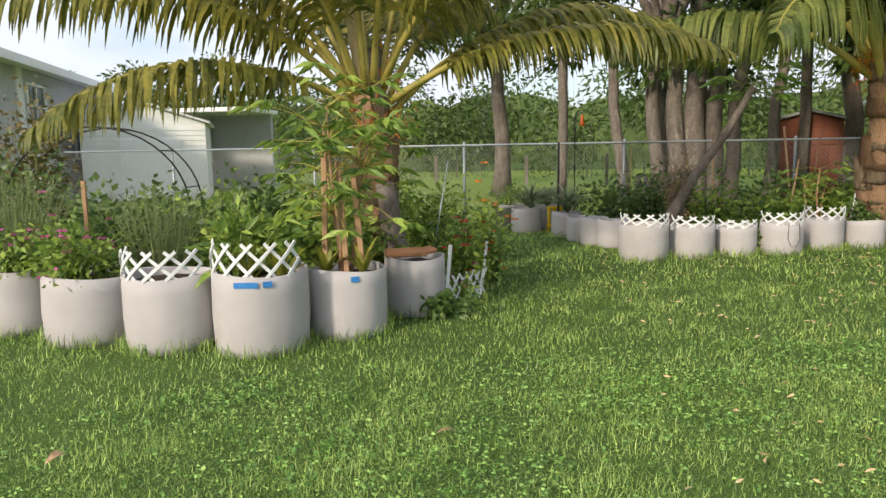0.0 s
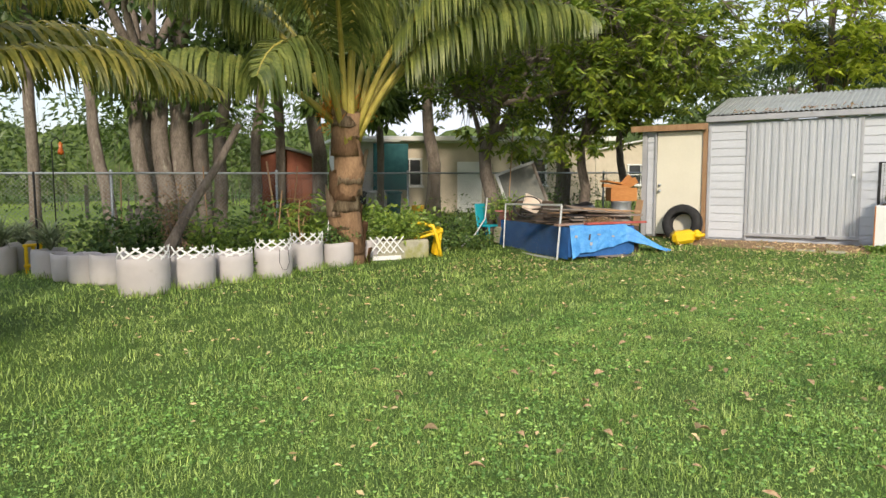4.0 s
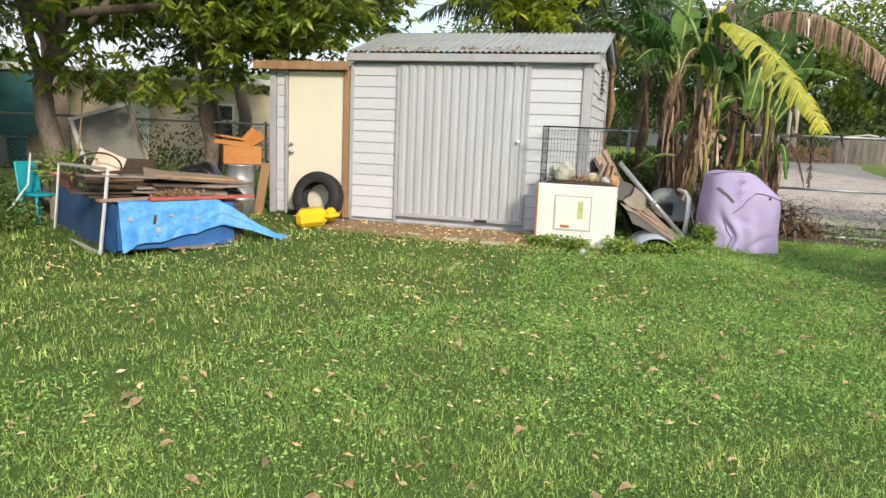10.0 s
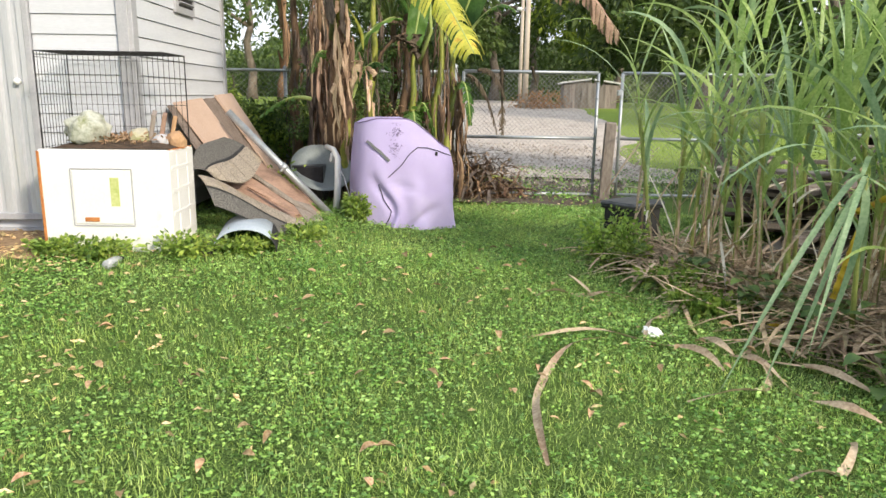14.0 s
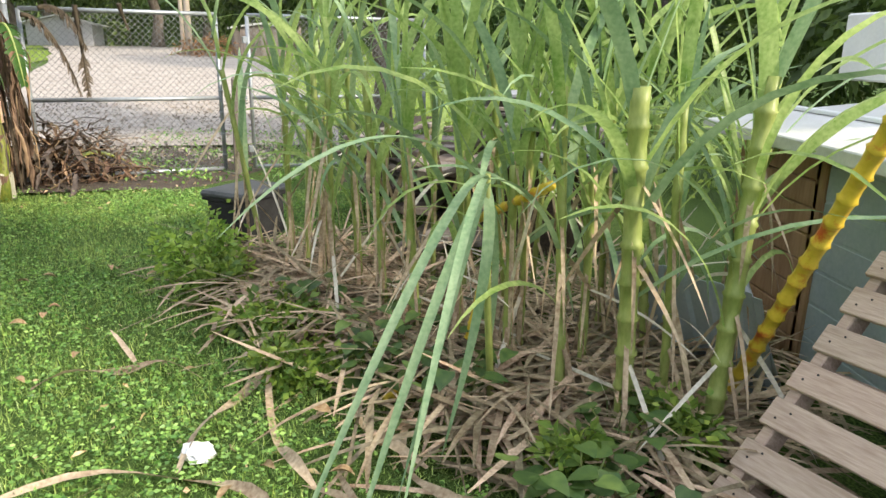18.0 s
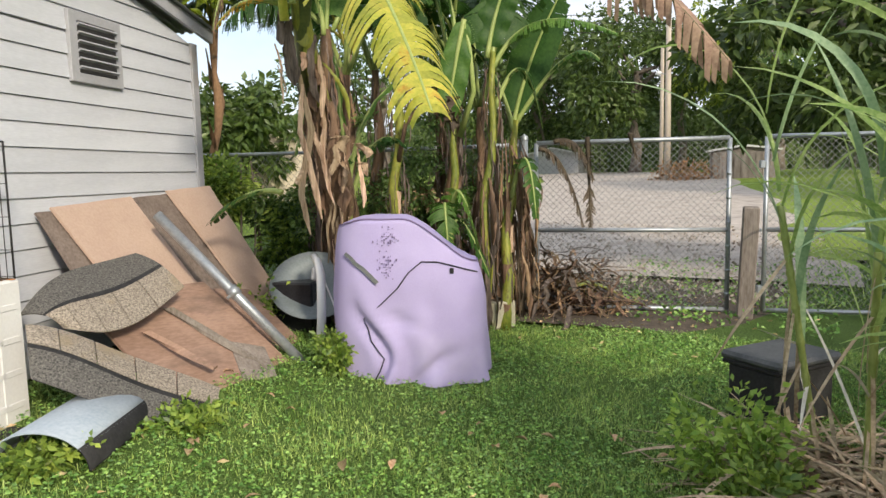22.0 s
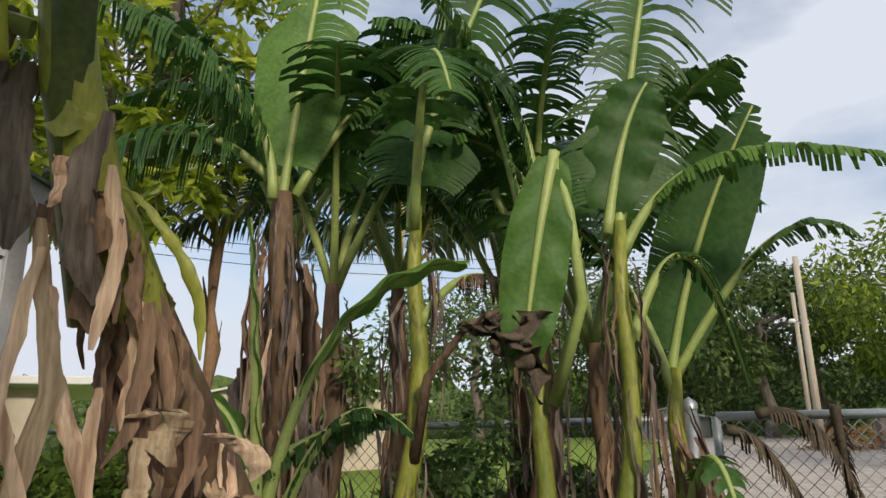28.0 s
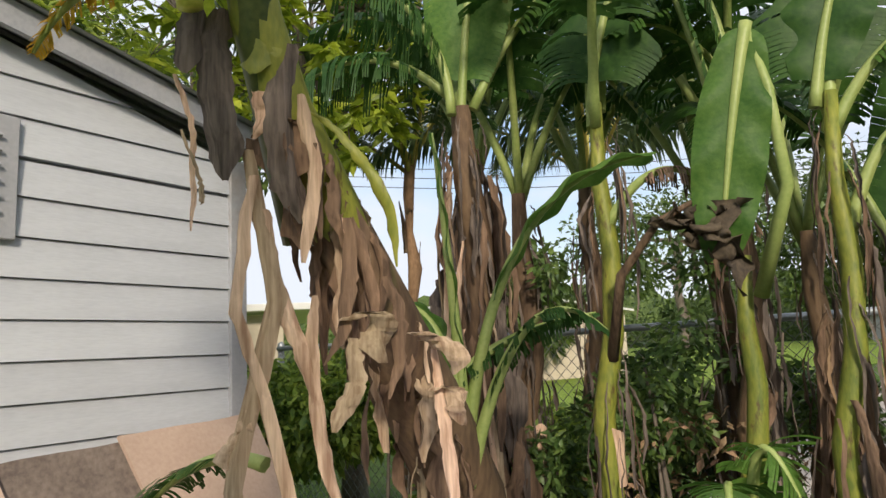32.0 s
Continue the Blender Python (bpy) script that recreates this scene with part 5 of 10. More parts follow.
lathe(bm, [(0, 0), (.04, .01), (.045, .05), (.025, .10), (.03, .17), (0, .2)], 12, pose(.12, 0, 1.76))
part("feeder", bm, material("red_feeder_glass", (0.55, 0.10, 0.02), (0.65, 0.2, 0.03), 8, .2), dk2)
gt = thing("garden_table", "small dark green slatted garden table", "table", stand(2.55, 11.6, 0, 0, 0, 10))
part("top", box_bm(.62, .5, .03, pose(0, 0, .62), .006), M_BLACK, gt)
for sx in (-1, 1):
    for sy in (-1, 1):
        part("leg", box_bm(.03, .03, .61, pose(sx * .26, sy * .2, .305), .003), M_BLACK, gt)
for i in range(7):
    part("slat", box_bm(.02, .02, .5, pose(-.24 + .08 * i, -.23, .35), 0), M_BLACK, gt)
pl = thing("pallet_fence", "grey pallet boards standing in the bed", "pallet", stand(2.9, 12.3, 0, -6, 0, 0))
for i in range(8):
    part("board", box_bm(.085, .02, .95, pose(-.45 + .12 * i, 0, .48), .003), M_OLDWOOD, pl)
for z in (.2, .75):
    part("rail", box_bm(1.05, .04, .08, pose(0, .03, z), .003), M_OLDWOOD, pl)

# black raised bed, pink tub and turquoise chair beyond the chair
for i, (x, y) in enumerate(((7.6, 12.25), (7.95, 12.2), (8.3, 12.15), (8.62, 12.1))):
    bp = thing("black_pot", "black plastic nursery pot against the fence", "flower pot", stand(x, y), group="nursery pots")
    bm = bmesh.new()
    lathe(bm, [(0, 0), (.13, 0), (.16, .34), (.17, .34), (.17, .37), (.15, .37), (.14, .3), (0, .3)], 16)
    part("body", bm, M_BLACK, bp)
pk = thing("pink_tub", "pink plastic tub with a fern beside the tree", "tub", stand(9.0, 10.85))
bm = bmesh.new()
lathe(bm, [(0, 0), (.12, 0), (.165, .30), (.18, .30), (.18, .33), (.15, .33), (.14, .28), (0, .28)], 18, pose(0, 0, .32))
part("body", bm, material("pink_plastic", (0.60, 0.20, 0.20), (0.68, 0.27, 0.26), 6, .5), pk)
part("stand", box_bm(.3, .3, .33, pose(0, 0, .165), .02), M_CONCRETE, pk)
bush("fern", "green fern growing in the pink tub", 9.0, 10.85, .3, .28, .38, 260, .10, M_HERB, 12, z=.58, aspect=.25)
tq = thing("turquoise_chair", "turquoise plastic garden chair among the plants", "chair", stand(8.72, 11.0, 0, 0, 0, 20))
M_TURQ = material("turquoise_plastic", (0.01, 0.30, 0.40), (0.02, 0.38, 0.48), 6, .45)
part("seat", box_bm(.34, .32, .04, pose(0, 0, .38), .015), M_TURQ, tq)
part("backrest", box_bm(.34, .03, .42, pose(0, .17, .6, -8), .012), M_TURQ, tq)
for sx in (-1, 1):
    for sy in (-1, 1):
        part("leg", tube_bm([(sx * .14, sy * .13, .37), (sx * .16, sy * .15, 0)], .017, 6), M_TURQ, tq)

# ---- coconut palms in the garden ----
def coconut_palm(label, base, crown, r0, r1, fronds, length, leaf, n=54, droop=.9, seedling=1, fruit=True, flaps=14, mat=None, stalk=.16, rr=.026, low=.25):
    rs = np.random.default_rng(seedling)
    x, y = base
    z0 = ground_z(x, y) - .05
    pm = thing("coconut_palm", label, "palm tree", pose(x, y, z0))
    c = Vector((crown[0] - x, crown[1] - y, crown[2] - z0))
    sheathed_trunk(pm, trunk_points((0, 0, 0), c, .05, 10), r0, r1, M_PALMTRUNK, flaps)
    for az, el, bend, ln in fronds:
        a = radians(az)
        dz = rs.uniform(-low, .05)
        b = c * (1 + dz / c.z) + Vector((math.cos(a) * r1 * .8, math.sin(a) * r1 * .8, 0))
        frond(pm, tuple(b), a, el, bend, ln * length, leaf * rs.uniform(.9, 1.1), n, mat or (M_FROND if rs.uniform() > .12 else M_FROND_DRY), droop, stalk, None, rr)
    if fruit:
        for k in range(5):
            a = rs.uniform(0, 6.28)
            o = c + Vector((math.cos(a) * r1 * 1.3, math.sin(a) * r1 * 1.3, rs.uniform(-.25, .1)))
            C = np.array(o) + RNG.normal(size=(60, 3)) * np.array([.10, .10, .13])
            add_np("fruit_stalk", leaf_cloud(C, .12, .12, None, .2), M_ORANGE, pm, "orange branched flower stalk")["kind"] = "stuff"
    return pm


rs_ = np.random.default_rng(5)
F_B = [(az + rs_.uniform(-10, 10), el + .16, bd + .1, l) for az, el, bd, l in
       ((200, 1.1, 1.55, 1.0), (235, 1.25, 1.8, .95), (170, .9, 1.3, 1.0), (275, 1.40, 1.2, .9), (320, 1.05, 1.45, 1.0), (345, .85, 1.3, 1.0), (10, 1.0, 1.5, 1.0),
        (40, 1.1, 1.5, 1.0), (80, 1.0, 1.4, 1.0), (115, .95, 1.4, 1.0), (145, 1.1, 1.6, 1.0), (185, .55, 1.3, .75), (222, .95, 2.2, .62), (310, .95, 1.5, .9), (250, 1.35, 1.2, .9), (335, 1.3, 1.3, 1.0), (190, 1.3, 1.2, 1.05))]
coconut_palm("leaning coconut palm with drooping fronds and orange stalks", (5.42, 10.35), (5.26, 9.85, 2.40), .27, .22, F_B, 4.8, 1.05, 96, 2.4, 4, stalk=.30, rr=.055, flaps=26, low=.55)
M_FROND_A = leafy("yellowing_palm_leaflet", (0.10, 0.13, 0.02), (0.34, 0.30, 0.05), 0.5, 0.4)
F_A = ((195, 1.0, 1.5, 1.0), (215, .75, 1.45, .95), (240, 1.2, 1.7, .9), (172, .85, 1.35, 1.05), (150, 1.2, 1.5, 1.0), (6, .55, 1.05, .92), (22, .80, 1.42, 1.0), (-25, 1.0, 1.6, 1.0), (40, 1.1, 1.6, 1.0), (75, 1.0, 1.5, 1.0),
       (110, 1.1, 1.4, 1.0), (-60, 1.3, 1.5, .9), (-5, 1.25, 1.4, 1.0), (185, 1.35, 1.2, 1.0), (265, 1.42, .6, 1.0), (230, .4, 1.2, .8), (60, 1.4, 1.2, .95))
pa = coconut_palm("young coconut palm with yellow-tinged arching fronds", (-.75, 6.95), (-.80, 6.75, 1.95), .22, .17, F_A, 3.8, .72, 80, 1.3, 9, stalk=.2, rr=.04, mat=M_FROND_A)
part("leaf_stalk", tube_bm([(-.06, -.25, 1.75), (-.12, -.32, 2.3), (-.20, -.36, 2.9), (-.32, -.4, 3.6)], [.075, .062, .052, .04], 9), material("tan_leaf_stalk", (0.40, 0.30, 0.15), (0.54, 0.42, 0.22), 6, .6, bump=.2, stain=(0.22, 0.15, 0.08), stain_scale=5, stain_at=.6), pa, "thick tan upright leaf stalk", smooth=True)

whorl_tree("shade_tree", "broad-leaved tree with bright green leaves by the shed", 9.05, 11.5, 6.4, .17, 16, 1500, (1.2, -.5, 3.75, 3.3, 2.5, 2.1), .17, M_TREE, M_BARK, 11, (.25, .1))
whorl_tree("shade_tree", "leafy tree whose branches hang over the shed door", 11.35, 11.2, 6.0, .13, 12, 900, (.3, -1.6, 3.7, 2.4, 1.9, 1.35), .17, M_TREE, M_BARK, 12, (-.1, -.3))
whorl_tree("background_tree", "tall tree with bright leaves behind the shed", 13.2, 13.9, 8.5, .16, 12, 900, (.2, 0, 5.6, 2.8, 2.6, 2.6), .18, M_TREE, M_BARK, 13)
for i, (x, y, h, r, cx, cz, rx, rz) in enumerate(((3.6, 17.0, 12, .26, 0, 6.2, 3.6, 3.2), (4.6, 18.4, 13, .30, .5, 6.8, 3.8, 3.4), (-.5, 20.5, 12, .25, 0, 6.6, 4.0, 3.2), (8.2, 18.6, 13, .24, .5, 6.6, 4.0, 3.3), (-4.5, 22.0, 12, .25, 0, 7.2, 3.5, 3.2), (12.5, 19.5, 12, .24, 0, 6.4, 3.8, 3.2), (17.5, 19.0, 11, .22, 0, 6.0, 3.6, 3.2), (7.4, 14.8, 8, .14, 0, 4.9, 2.2, 2.1))):
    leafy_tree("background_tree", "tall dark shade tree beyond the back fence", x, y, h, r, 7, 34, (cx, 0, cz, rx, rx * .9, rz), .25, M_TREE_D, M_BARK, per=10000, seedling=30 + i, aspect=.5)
# clustered ficus trunks and bare poles beyond the fence
fc = thing("ficus_trunks", "cluster of pale grey fused tree trunks beyond the fence", "tree", pose(4.1, 16.3, 0))
for a, r, l in ((-.75, .16, -.25), (-.35, .20, -.1), (.0, .24, .05), (.38, .2, .15), (.75, .16, .3), (1.6, .13, .3), (-1.5, .13, -.4)):
    part("trunk", tube_bm(trunk_points((a, .1 * a, 0), (a + l, .1, 4.2), .05, 8), [r * 1.5, r * 1.1, r, r * .95, r * .9, r * .85, r * .8, r * .7], 9), M_BARK, fc, smooth=True)
for x, y, r, h in ((7.1, 18.6, .13, 8), (1.2, 17.6, .12, 7), (9.6, 17.5, .10, 7)):
    pl = thing("bare_trunk", "straight pale bare trunk beyond the fence", "tree", pose(x, y, 0))
    part("trunk", tube_bm(trunk_points((0, 0, 0), (.1, 0, h), .03, 8), [r * 1.2] + [r] * 7, 9), M_BARK, pl, smooth=True)
# low dark shrubbery along the fence and in the distance
def hedge(name, label, a, b, w, h, per, leaf, mat, seedling=1, z=0.0, low=0.05):
    rs = np.random.default_rng(seedling)
    a, b = Vector((a[0], a[1], 0)), Vector((b[0], b[1], 0))
    ln = (b - a).length
    hd = thing(name, label, "hedge", Matrix.Translation((a.x, a.y, z)) @ pose(0, 0, 0, 0, 0, math.degrees(math.atan2(b.y - a.y, b.x - a.x))))
    n = int(per * ln * w * h)
    m = max(6, int(ln / (w * .55)))
    cs = [(ln * (i + rs.uniform(0, 1)) / m, rs.uniform(-.25, .25) * w, h * rs.uniform(.25, .8)) for i in range(m) for _ in range(2)]
    C, O = clumps(cs, [w * rs.uniform(.3, .55) for _ in cs], n / (len(cs) * (w * .42) ** 2))
    C[:, 2] = np.clip(C[:, 2], low, h * 1.1)
    add_np("foliage", leaf_cloud(C, leaf, .5, O, .2), mat, hd)
    bm = bmesh.new()
    for i in range(max(4, int(ln * 2.5))):
        x = ln * rs.uniform()
        tube(bm, [(x, rs.uniform(-.1, .1) * w, 0), (x + rs.uniform(-.2, .2), rs.uniform(-.2, .2) * w, h * rs.uniform(.5, .9))], [.02, .006], 5, False)
    part("twig", bm, M_BARK, hd)["kind"] = "stuff"
    return hd


hedge("hedge", "clipped green hedge behind the shed and bananas", (14.6, 10.4), (17.0, 5.6), .9, 2.0, 2300, .085, M_HERB, 3)
hedge("hedge", "tangled dry vines and leaves on the side fence", (16.7, 6.6), (17.40, 4.35), .40, 1.1, 1500, .07, M_DEADLEAF, 4)
hedge("vine_hedge", "dark leafy vines over the side fence", (16.4, 7.2), (17.42, 4.45), .50, 1.75, 3200, .075, M_HERB_D, 14, low=.5)
hedge("undergrowth", "dark undergrowth beyond the back fence", (11.5, 14.6), (16.5, 14.0), 1.4, 2.0, 120, .10, M_TREE_D, 5)
hedge("undergrowth", "shrubs in front of the far houses", (9.5, 14.2), (11.6, 14.4), .8, 1.0, 140, .09, M_HERB_D, 7)
hedge("undergrowth", "trimmed shrubs far across the lawn", (-7.0, 33), (14.0, 34), 1.6, 1.6, 60, .14, M_TREE_D, 8)
hedge("undergrowth", "dark shrubs behind the neighbour's shed", (-26, 34), (-7.0, 34), 3, 5.0, 40, .18, M_TREE_D, 9)
for x in (-6, -3.5, 0, 3):
    hs = thing("far_fence_post", "short dark post on the far lawn", "post", pose(x, 27, 0))
    part("post", box_bm(.12, .12, 1.2, pose(0, 0, .6), .01), M_OLDWOOD, hs)

# palms behind the shed
M_FROND_D = leafy("dark_palm_leaflet", (0.045, 0.085, 0.03), (0.12, 0.17, 0.06), 0.4, 0.25)
F_C = [(a + 7, e, b, 1.0) for a, e, b in ((0, .9, 1.3), (35, 1.1, 1.3), (70, .8, 1.4), (105, 1.2, 1.2), (140, .7, 1.5), (180, 1.0, 1.4), (215, 1.1, 1.5), (250, .9, 1.4), (285, .8, 1.5), (320, 1.15, 1.3))]
for i, (x, y, cz, sc) in enumerate(((19.2, 8.2, 3.4, .8), (17.6, 9.2, 3.6, .85))):
    coconut_palm("slender palm with fine dark green fronds", (x, y), (x + .1, y - .1, cz), .065, .05, F_C, 3.2 * sc, .62, 64, 1.5, 40 + i, False, 8, mat=M_FROND_D)

whorl_tree("shade_tree", "bright leafy tree rising behind the shed roof", 13.6, 12.2, 6.0, .12, 12, 700, (.3, .2, 4.2, 2.6, 1.6, 1.8), .17, M_TREE, M_BARK, 19)

M_BLUETARP = material("blue_tarpaulin", (0.05, 0.24, 0.62), (0.12, 0.38, 0.78), 6, 0.5, bump=0.5, fine=40, stain=(0.22, 0.38, 0.62), stain_scale=5, stain_at=0.6)
M_NAVY = material("dark_blue_tarpaulin", (0.02, 0.09, 0.30), (0.04, 0.15, 0.42), 6, 0.5, bump=0.5)
M_REDPAINT = material("faded_red_paint", (0.36, 0.06, 0.05), (0.46, 0.12, 0.10), 6, 0.7, bump=0.3)
M_ORANGEWOOD = material("orange_stained_wood", (0.36, 0.13, 0.03), (0.50, 0.22, 0.06), 5, 0.6, bump=0.3, stretch=(.2, 1, 1))
M_CHAR = material("dark_sodden_wood", (0.045, 0.032, 0.026), (0.12, 0.085, 0.065), 8, 0.9, bump=0.7, stretch=(.2, 1, 1), vary=0.3)
M_DARKBAG = material("black_plastic_bag", (0.01, 0.01, 0.012), (0.03, 0.03, 0.035), 8, 0.35, bump=0.6)
M_SCREEN = material("grey_screen_mesh", (0.10, 0.11, 0.10), (0.20, 0.20, 0.18), 3, 0.6, bump=0.2, stain=(0.36, 0.36, 0.33), stain_scale=3, stain_at=.6)
M_PLYRED = material("reddish_plywood", (0.24, 0.15, 0.11), (0.38, 0.25, 0.19), 5, 0.8, bump=0.4, stretch=(.3, 1, 1), stain=(0.15, 0.10, 0.08), stain_scale=2.5, stain_at=.55)
M_ALU = material("dull_aluminium", (0.55, 0.56, 0.57), (0.66, 0.67, 0.68), 9, .5, .15, .05)
M_PALEPLY = material("weathered_plywood", (0.22, 0.16, 0.12), (0.34, 0.26, 0.20), 5, .85, bump=.3, stretch=(.3, 1, 1), stain=(0.15, 0.11, 0.08), stain_scale=3, stain_at=.6)
M_GAUZE = material("insect_gauze", (0.05, 0.05, 0.05), (0.10, 0.10, 0.10), 40, .8, bump=0)
_n, _k = M_GAUZE.node_tree.nodes, M_GAUZE.node_tree.links
_t, _x = _n.new("ShaderNodeBsdfTransparent"), _n.new("ShaderNodeMixShader")
_x.inputs["Fac"].default_value = 0.74
_k.new(_n["Principled BSDF"].outputs[0], _x.inputs[1])
_k.new(_t.outputs[0], _x.inputs[2])
_k.new(_x.outputs[0], _n["Material Output"].inputs["Surface"])


def sheet(name, fn, nu, nv, mat, parent, label=""):
    """A smooth sheet whose points fn(u, v) gives, u and v from 0 to 1."""
    V = np.array([tuple(fn(i / nu, j / nv)) for j in range(nv + 1) for i in range(nu + 1)])
    j, i = np.meshgrid(np.arange(nv), np.arange(nu), indexing="ij")
    a = (j * (nu + 1) + i).ravel()
    return add_np(name, (V, np.stack([a, a + 1, a + 2 + nu, a + 1 + nu], 1)), mat, parent, label, True)


PILE = stand(9.20, 8.28, 0, 0, 0, -9.5)      # middle of the pile's front edge; x along it, y to the back


def tarp_front(u, v):
    """The bright tarpaulin: from the top of the stack over its front edge, its end sliding off to the ground."""
    x = -.72 + 1.42 * u if u < .8 else .416 + 3.55 * (u - .8)
    fall = smooth01((u - .76) / .24)
    zt = .54 - .43 * fall
    zb = np.interp(u, [0, .12, .3, .55, .8, .92, 1], [.02, .10, .12, .19, .27, .15, .03])
    ye = -.03 - .26 * fall
    if v < .3:
        f = v / .3
        p = Vector((x, ye + .36 * (1 - f) * (1 - fall * .5), zt + .012))
    else:
        f = (v - .3) / .7
        p = Vector((x, ye - .05 * f - .05 * smooth01(1 - u * 7) * f, zt + (zb - zt) * f))
    q = noise.noise((x * 5, v * 3.1, 2)) * .022 + noise.noise((x * 15, v * 8, 5)) * .008 + .014 * math.sin(x * 17 + 3 * v) * max(0, v - .3)
    return p + Vector((0, -abs(q) if v > .3 else 0, q * .5))


tp = thing("tarp_stack", "low stack of boards under a bright blue tarpaulin", "tarp", PILE)
part("core", box_bm(1.42, 2.40, .50, pose(0, 1.22, .26), .02), M_CHAR, tp)
sheet("sheet", tarp_front, 90, 34, M_BLUETARP, tp)
for x, z, w, h in ((-.36, .36, .03, .10), (-.33, .25, .05, .05), (-.34, .15, .025, .08), (-.62, .38, .05, .04), (-.18, .40, .06, .02), (.1, .36, .05, .03)):
    part("tape_patch", box_bm(w, .004, h, pose(x, -.075, z, 0, 9, 0), 0), M_CHAR if w < .04 else M_TRIM, tp, "dark torn patch")
ns = thing("dark_tarp", "dark blue tarpaulin hanging down the end of the pile", "tarp", PILE)
sheet("sheet", lambda u, v: Vector((-.735 - .03 * v + .016 * noise.noise((u * 9, v * 3, 1)), -.05 + 2.45 * u, .53 - .52 * v)), 40, 14, M_NAVY, ns)
sheet("sheet", lambda u, v: Vector((-.74 + 1.3 * u, -.018 - .012 * v + .008 * noise.noise((u * 11, v * 3, 4)), .52 - .48 * v)), 30, 10, M_NAVY, ns)
for lb, x, y, z, rz, ln, mt in (("faded red board along the front of the pile", .22, .02, .575, 1.5, 1.22, M_REDPAINT), ("dull dark red board at the pile's corner", -.52, .20, .560, 10, .72, M_PLYRED)):
    rp = thing("red_board", lb, "board", PILE @ pose(x, y, z, 0, 0, rz))
    part("board", box_bm(ln, .10, .035, None, .005), mt, rp)
for x, y, rz, ln in ((.30, -.10, 3, .62), (.45, -.14, -6, .40), (.05, -.03, 8, .5)):
    b = thing("scrap_board", "weathered board lying under the tarp's edge", "board", PILE @ pose(x, y, .03, 0, 0, rz), group="scrap boards on the tarp")
    part("board", box_bm(ln, .09, .025, None, .004), M_OLDWOOD, b)
rsj = np.random.default_rng(21)
for i in range(22):
    x, y = rsj.uniform(-.45, .35), .25 + 1.7 * rsj.uniform()
    l = rsj.uniform(.6, 1.25)
    b = thing("scrap_board", "weathered dark scrap board on the pile", "board", PILE @ pose(x, y, .545 + .012 * i, rsj.uniform(-4, 4), rsj.uniform(-3, 3), rsj.normal(0, 14)), group="scrap boards on the tarp")
    part("board", box_bm(l, rsj.uniform(.09, .26), rsj.uniform(.018, .03), None, .004), (M_CHAR, M_OLDWOOD, M_CHAR, M_CHAR, M_RAWWOOD)[i % 5], b)
big = thing("plywood_sheet", "warped grey-brown plywood sheet lying on the pile", "plywood", PILE @ pose(.42, .78, .76, 5, 9, -16))
bm = bmesh.new()
bmesh.ops.create_grid(bm, x_segments=10, y_segments=6, size=.5)
for v in bm.verts:
    v.co = Vector((v.co.x * 1.15, v.co.y * .62, .03 * math.sin(v.co.x * 4)))
bmesh.ops.solidify(bm, geom=bm.faces[:], thickness=.018)
part("sheet", bm, M_PALEPLY, big)
for i in range(4):
    part("layer", box_bm(1.0, .48, .012, pose(.03 * i, 0, -.04 - .025 * i, 0, 0, 3 * i), .003), (M_CHAR, M_OLDWOOD)[i % 2], big)
lh = thing("leaf_heap", "small heap of dry brown leaves on the boards", "leaves", PILE @ pose(-.02, .16, .56), kind="stuff")
C, O = ball_points(900, (0, 0, .05), (.32, .14, .06), .2)
add_np("leaves", leaf_cloud(C, .05, .35, None, 0), M_DEADLEAF, lh)
# aluminium framed insect screen standing against the pile's end
af = thing("screen_door", "bent aluminium insect screen standing at the pile's end", "frame", pose(0, 0, 0))
FC = [Vector(q) for q in ((8.66, 10.40, .02), (8.34, 8.50, .05), (8.48, 8.56, .93), (8.80, 10.52, .88))]
for p, q in zip(FC, FC[1:] + FC[:1]):
    d = q - p
    part("bar", box_bm(.035, .022, d.length, Matrix.Translation((p + q) / 2) @ d.to_track_quat('Z', 'X').to_matrix().to_4x4(), .003), M_ALU, af)
sheet("gauze", lambda u, v: FC[0].lerp(FC[1], u).lerp(FC[3].lerp(FC[2], u), v) + Vector((.03 * math.sin(3.1 * u) * math.sin(3.1 * v) + .02 * noise.noise((u * 4, v * 3, 6)), 0, -.06 * v * math.sin(3.1 * u))), 24, 12, M_GAUZE, af, "dark torn insect mesh")
# screened window leaning on the tree
sw = thing("screen_window", "old framed window screen leaning against the tree", "window", pose(9.92, 11.20, .72, -20, -19, -32))
part("screen", box_bm(.76, .008, .92, pose(0, 0, .48), 0), M_SCREEN, sw)
for sx, sz, px, pz in ((.86, .06, 0, .03), (.86, .06, 0, .95), (.06, .88, -.40, .49), (.06, .88, .40, .49)):
    part("frame", box_bm(sx, .045, sz, pose(px, 0, pz), .006), M_OLDWOOD if px > 0 else M_ALU, sw)
sb = thing("scrap_board", "stack of dark boards under the old window", "block", stand(9.95, 11.22, 0, 0, 0, -28))
part("block", box_bm(.9, .5, .74, pose(0, 0, .37), .02), M_CHAR, sb)
wt = thing("plastic_basin", "pinkish-tan plastic basin tipped on the pile", "basin", pose(9.44, 10.62, .80, 58, 24, -25))
bm = bmesh.new()
lathe(bm, [(0, 0), (.19, 0), (.235, .13), (.255, .13), (.255, .15), (.225, .14), (.18, .015), (0, .015)], 4, pose(0, 0, 0, 0, 0, 45))
part("basin", bm, material("pinkish_plastic", (.58, .48, .40), (.68, .58, .50), 8, .6), wt)
cb = thing("black_hose", "loop of black garden hose on the pile", "hose", pose(9.22, 10.35, .62, 0, 0, -25))
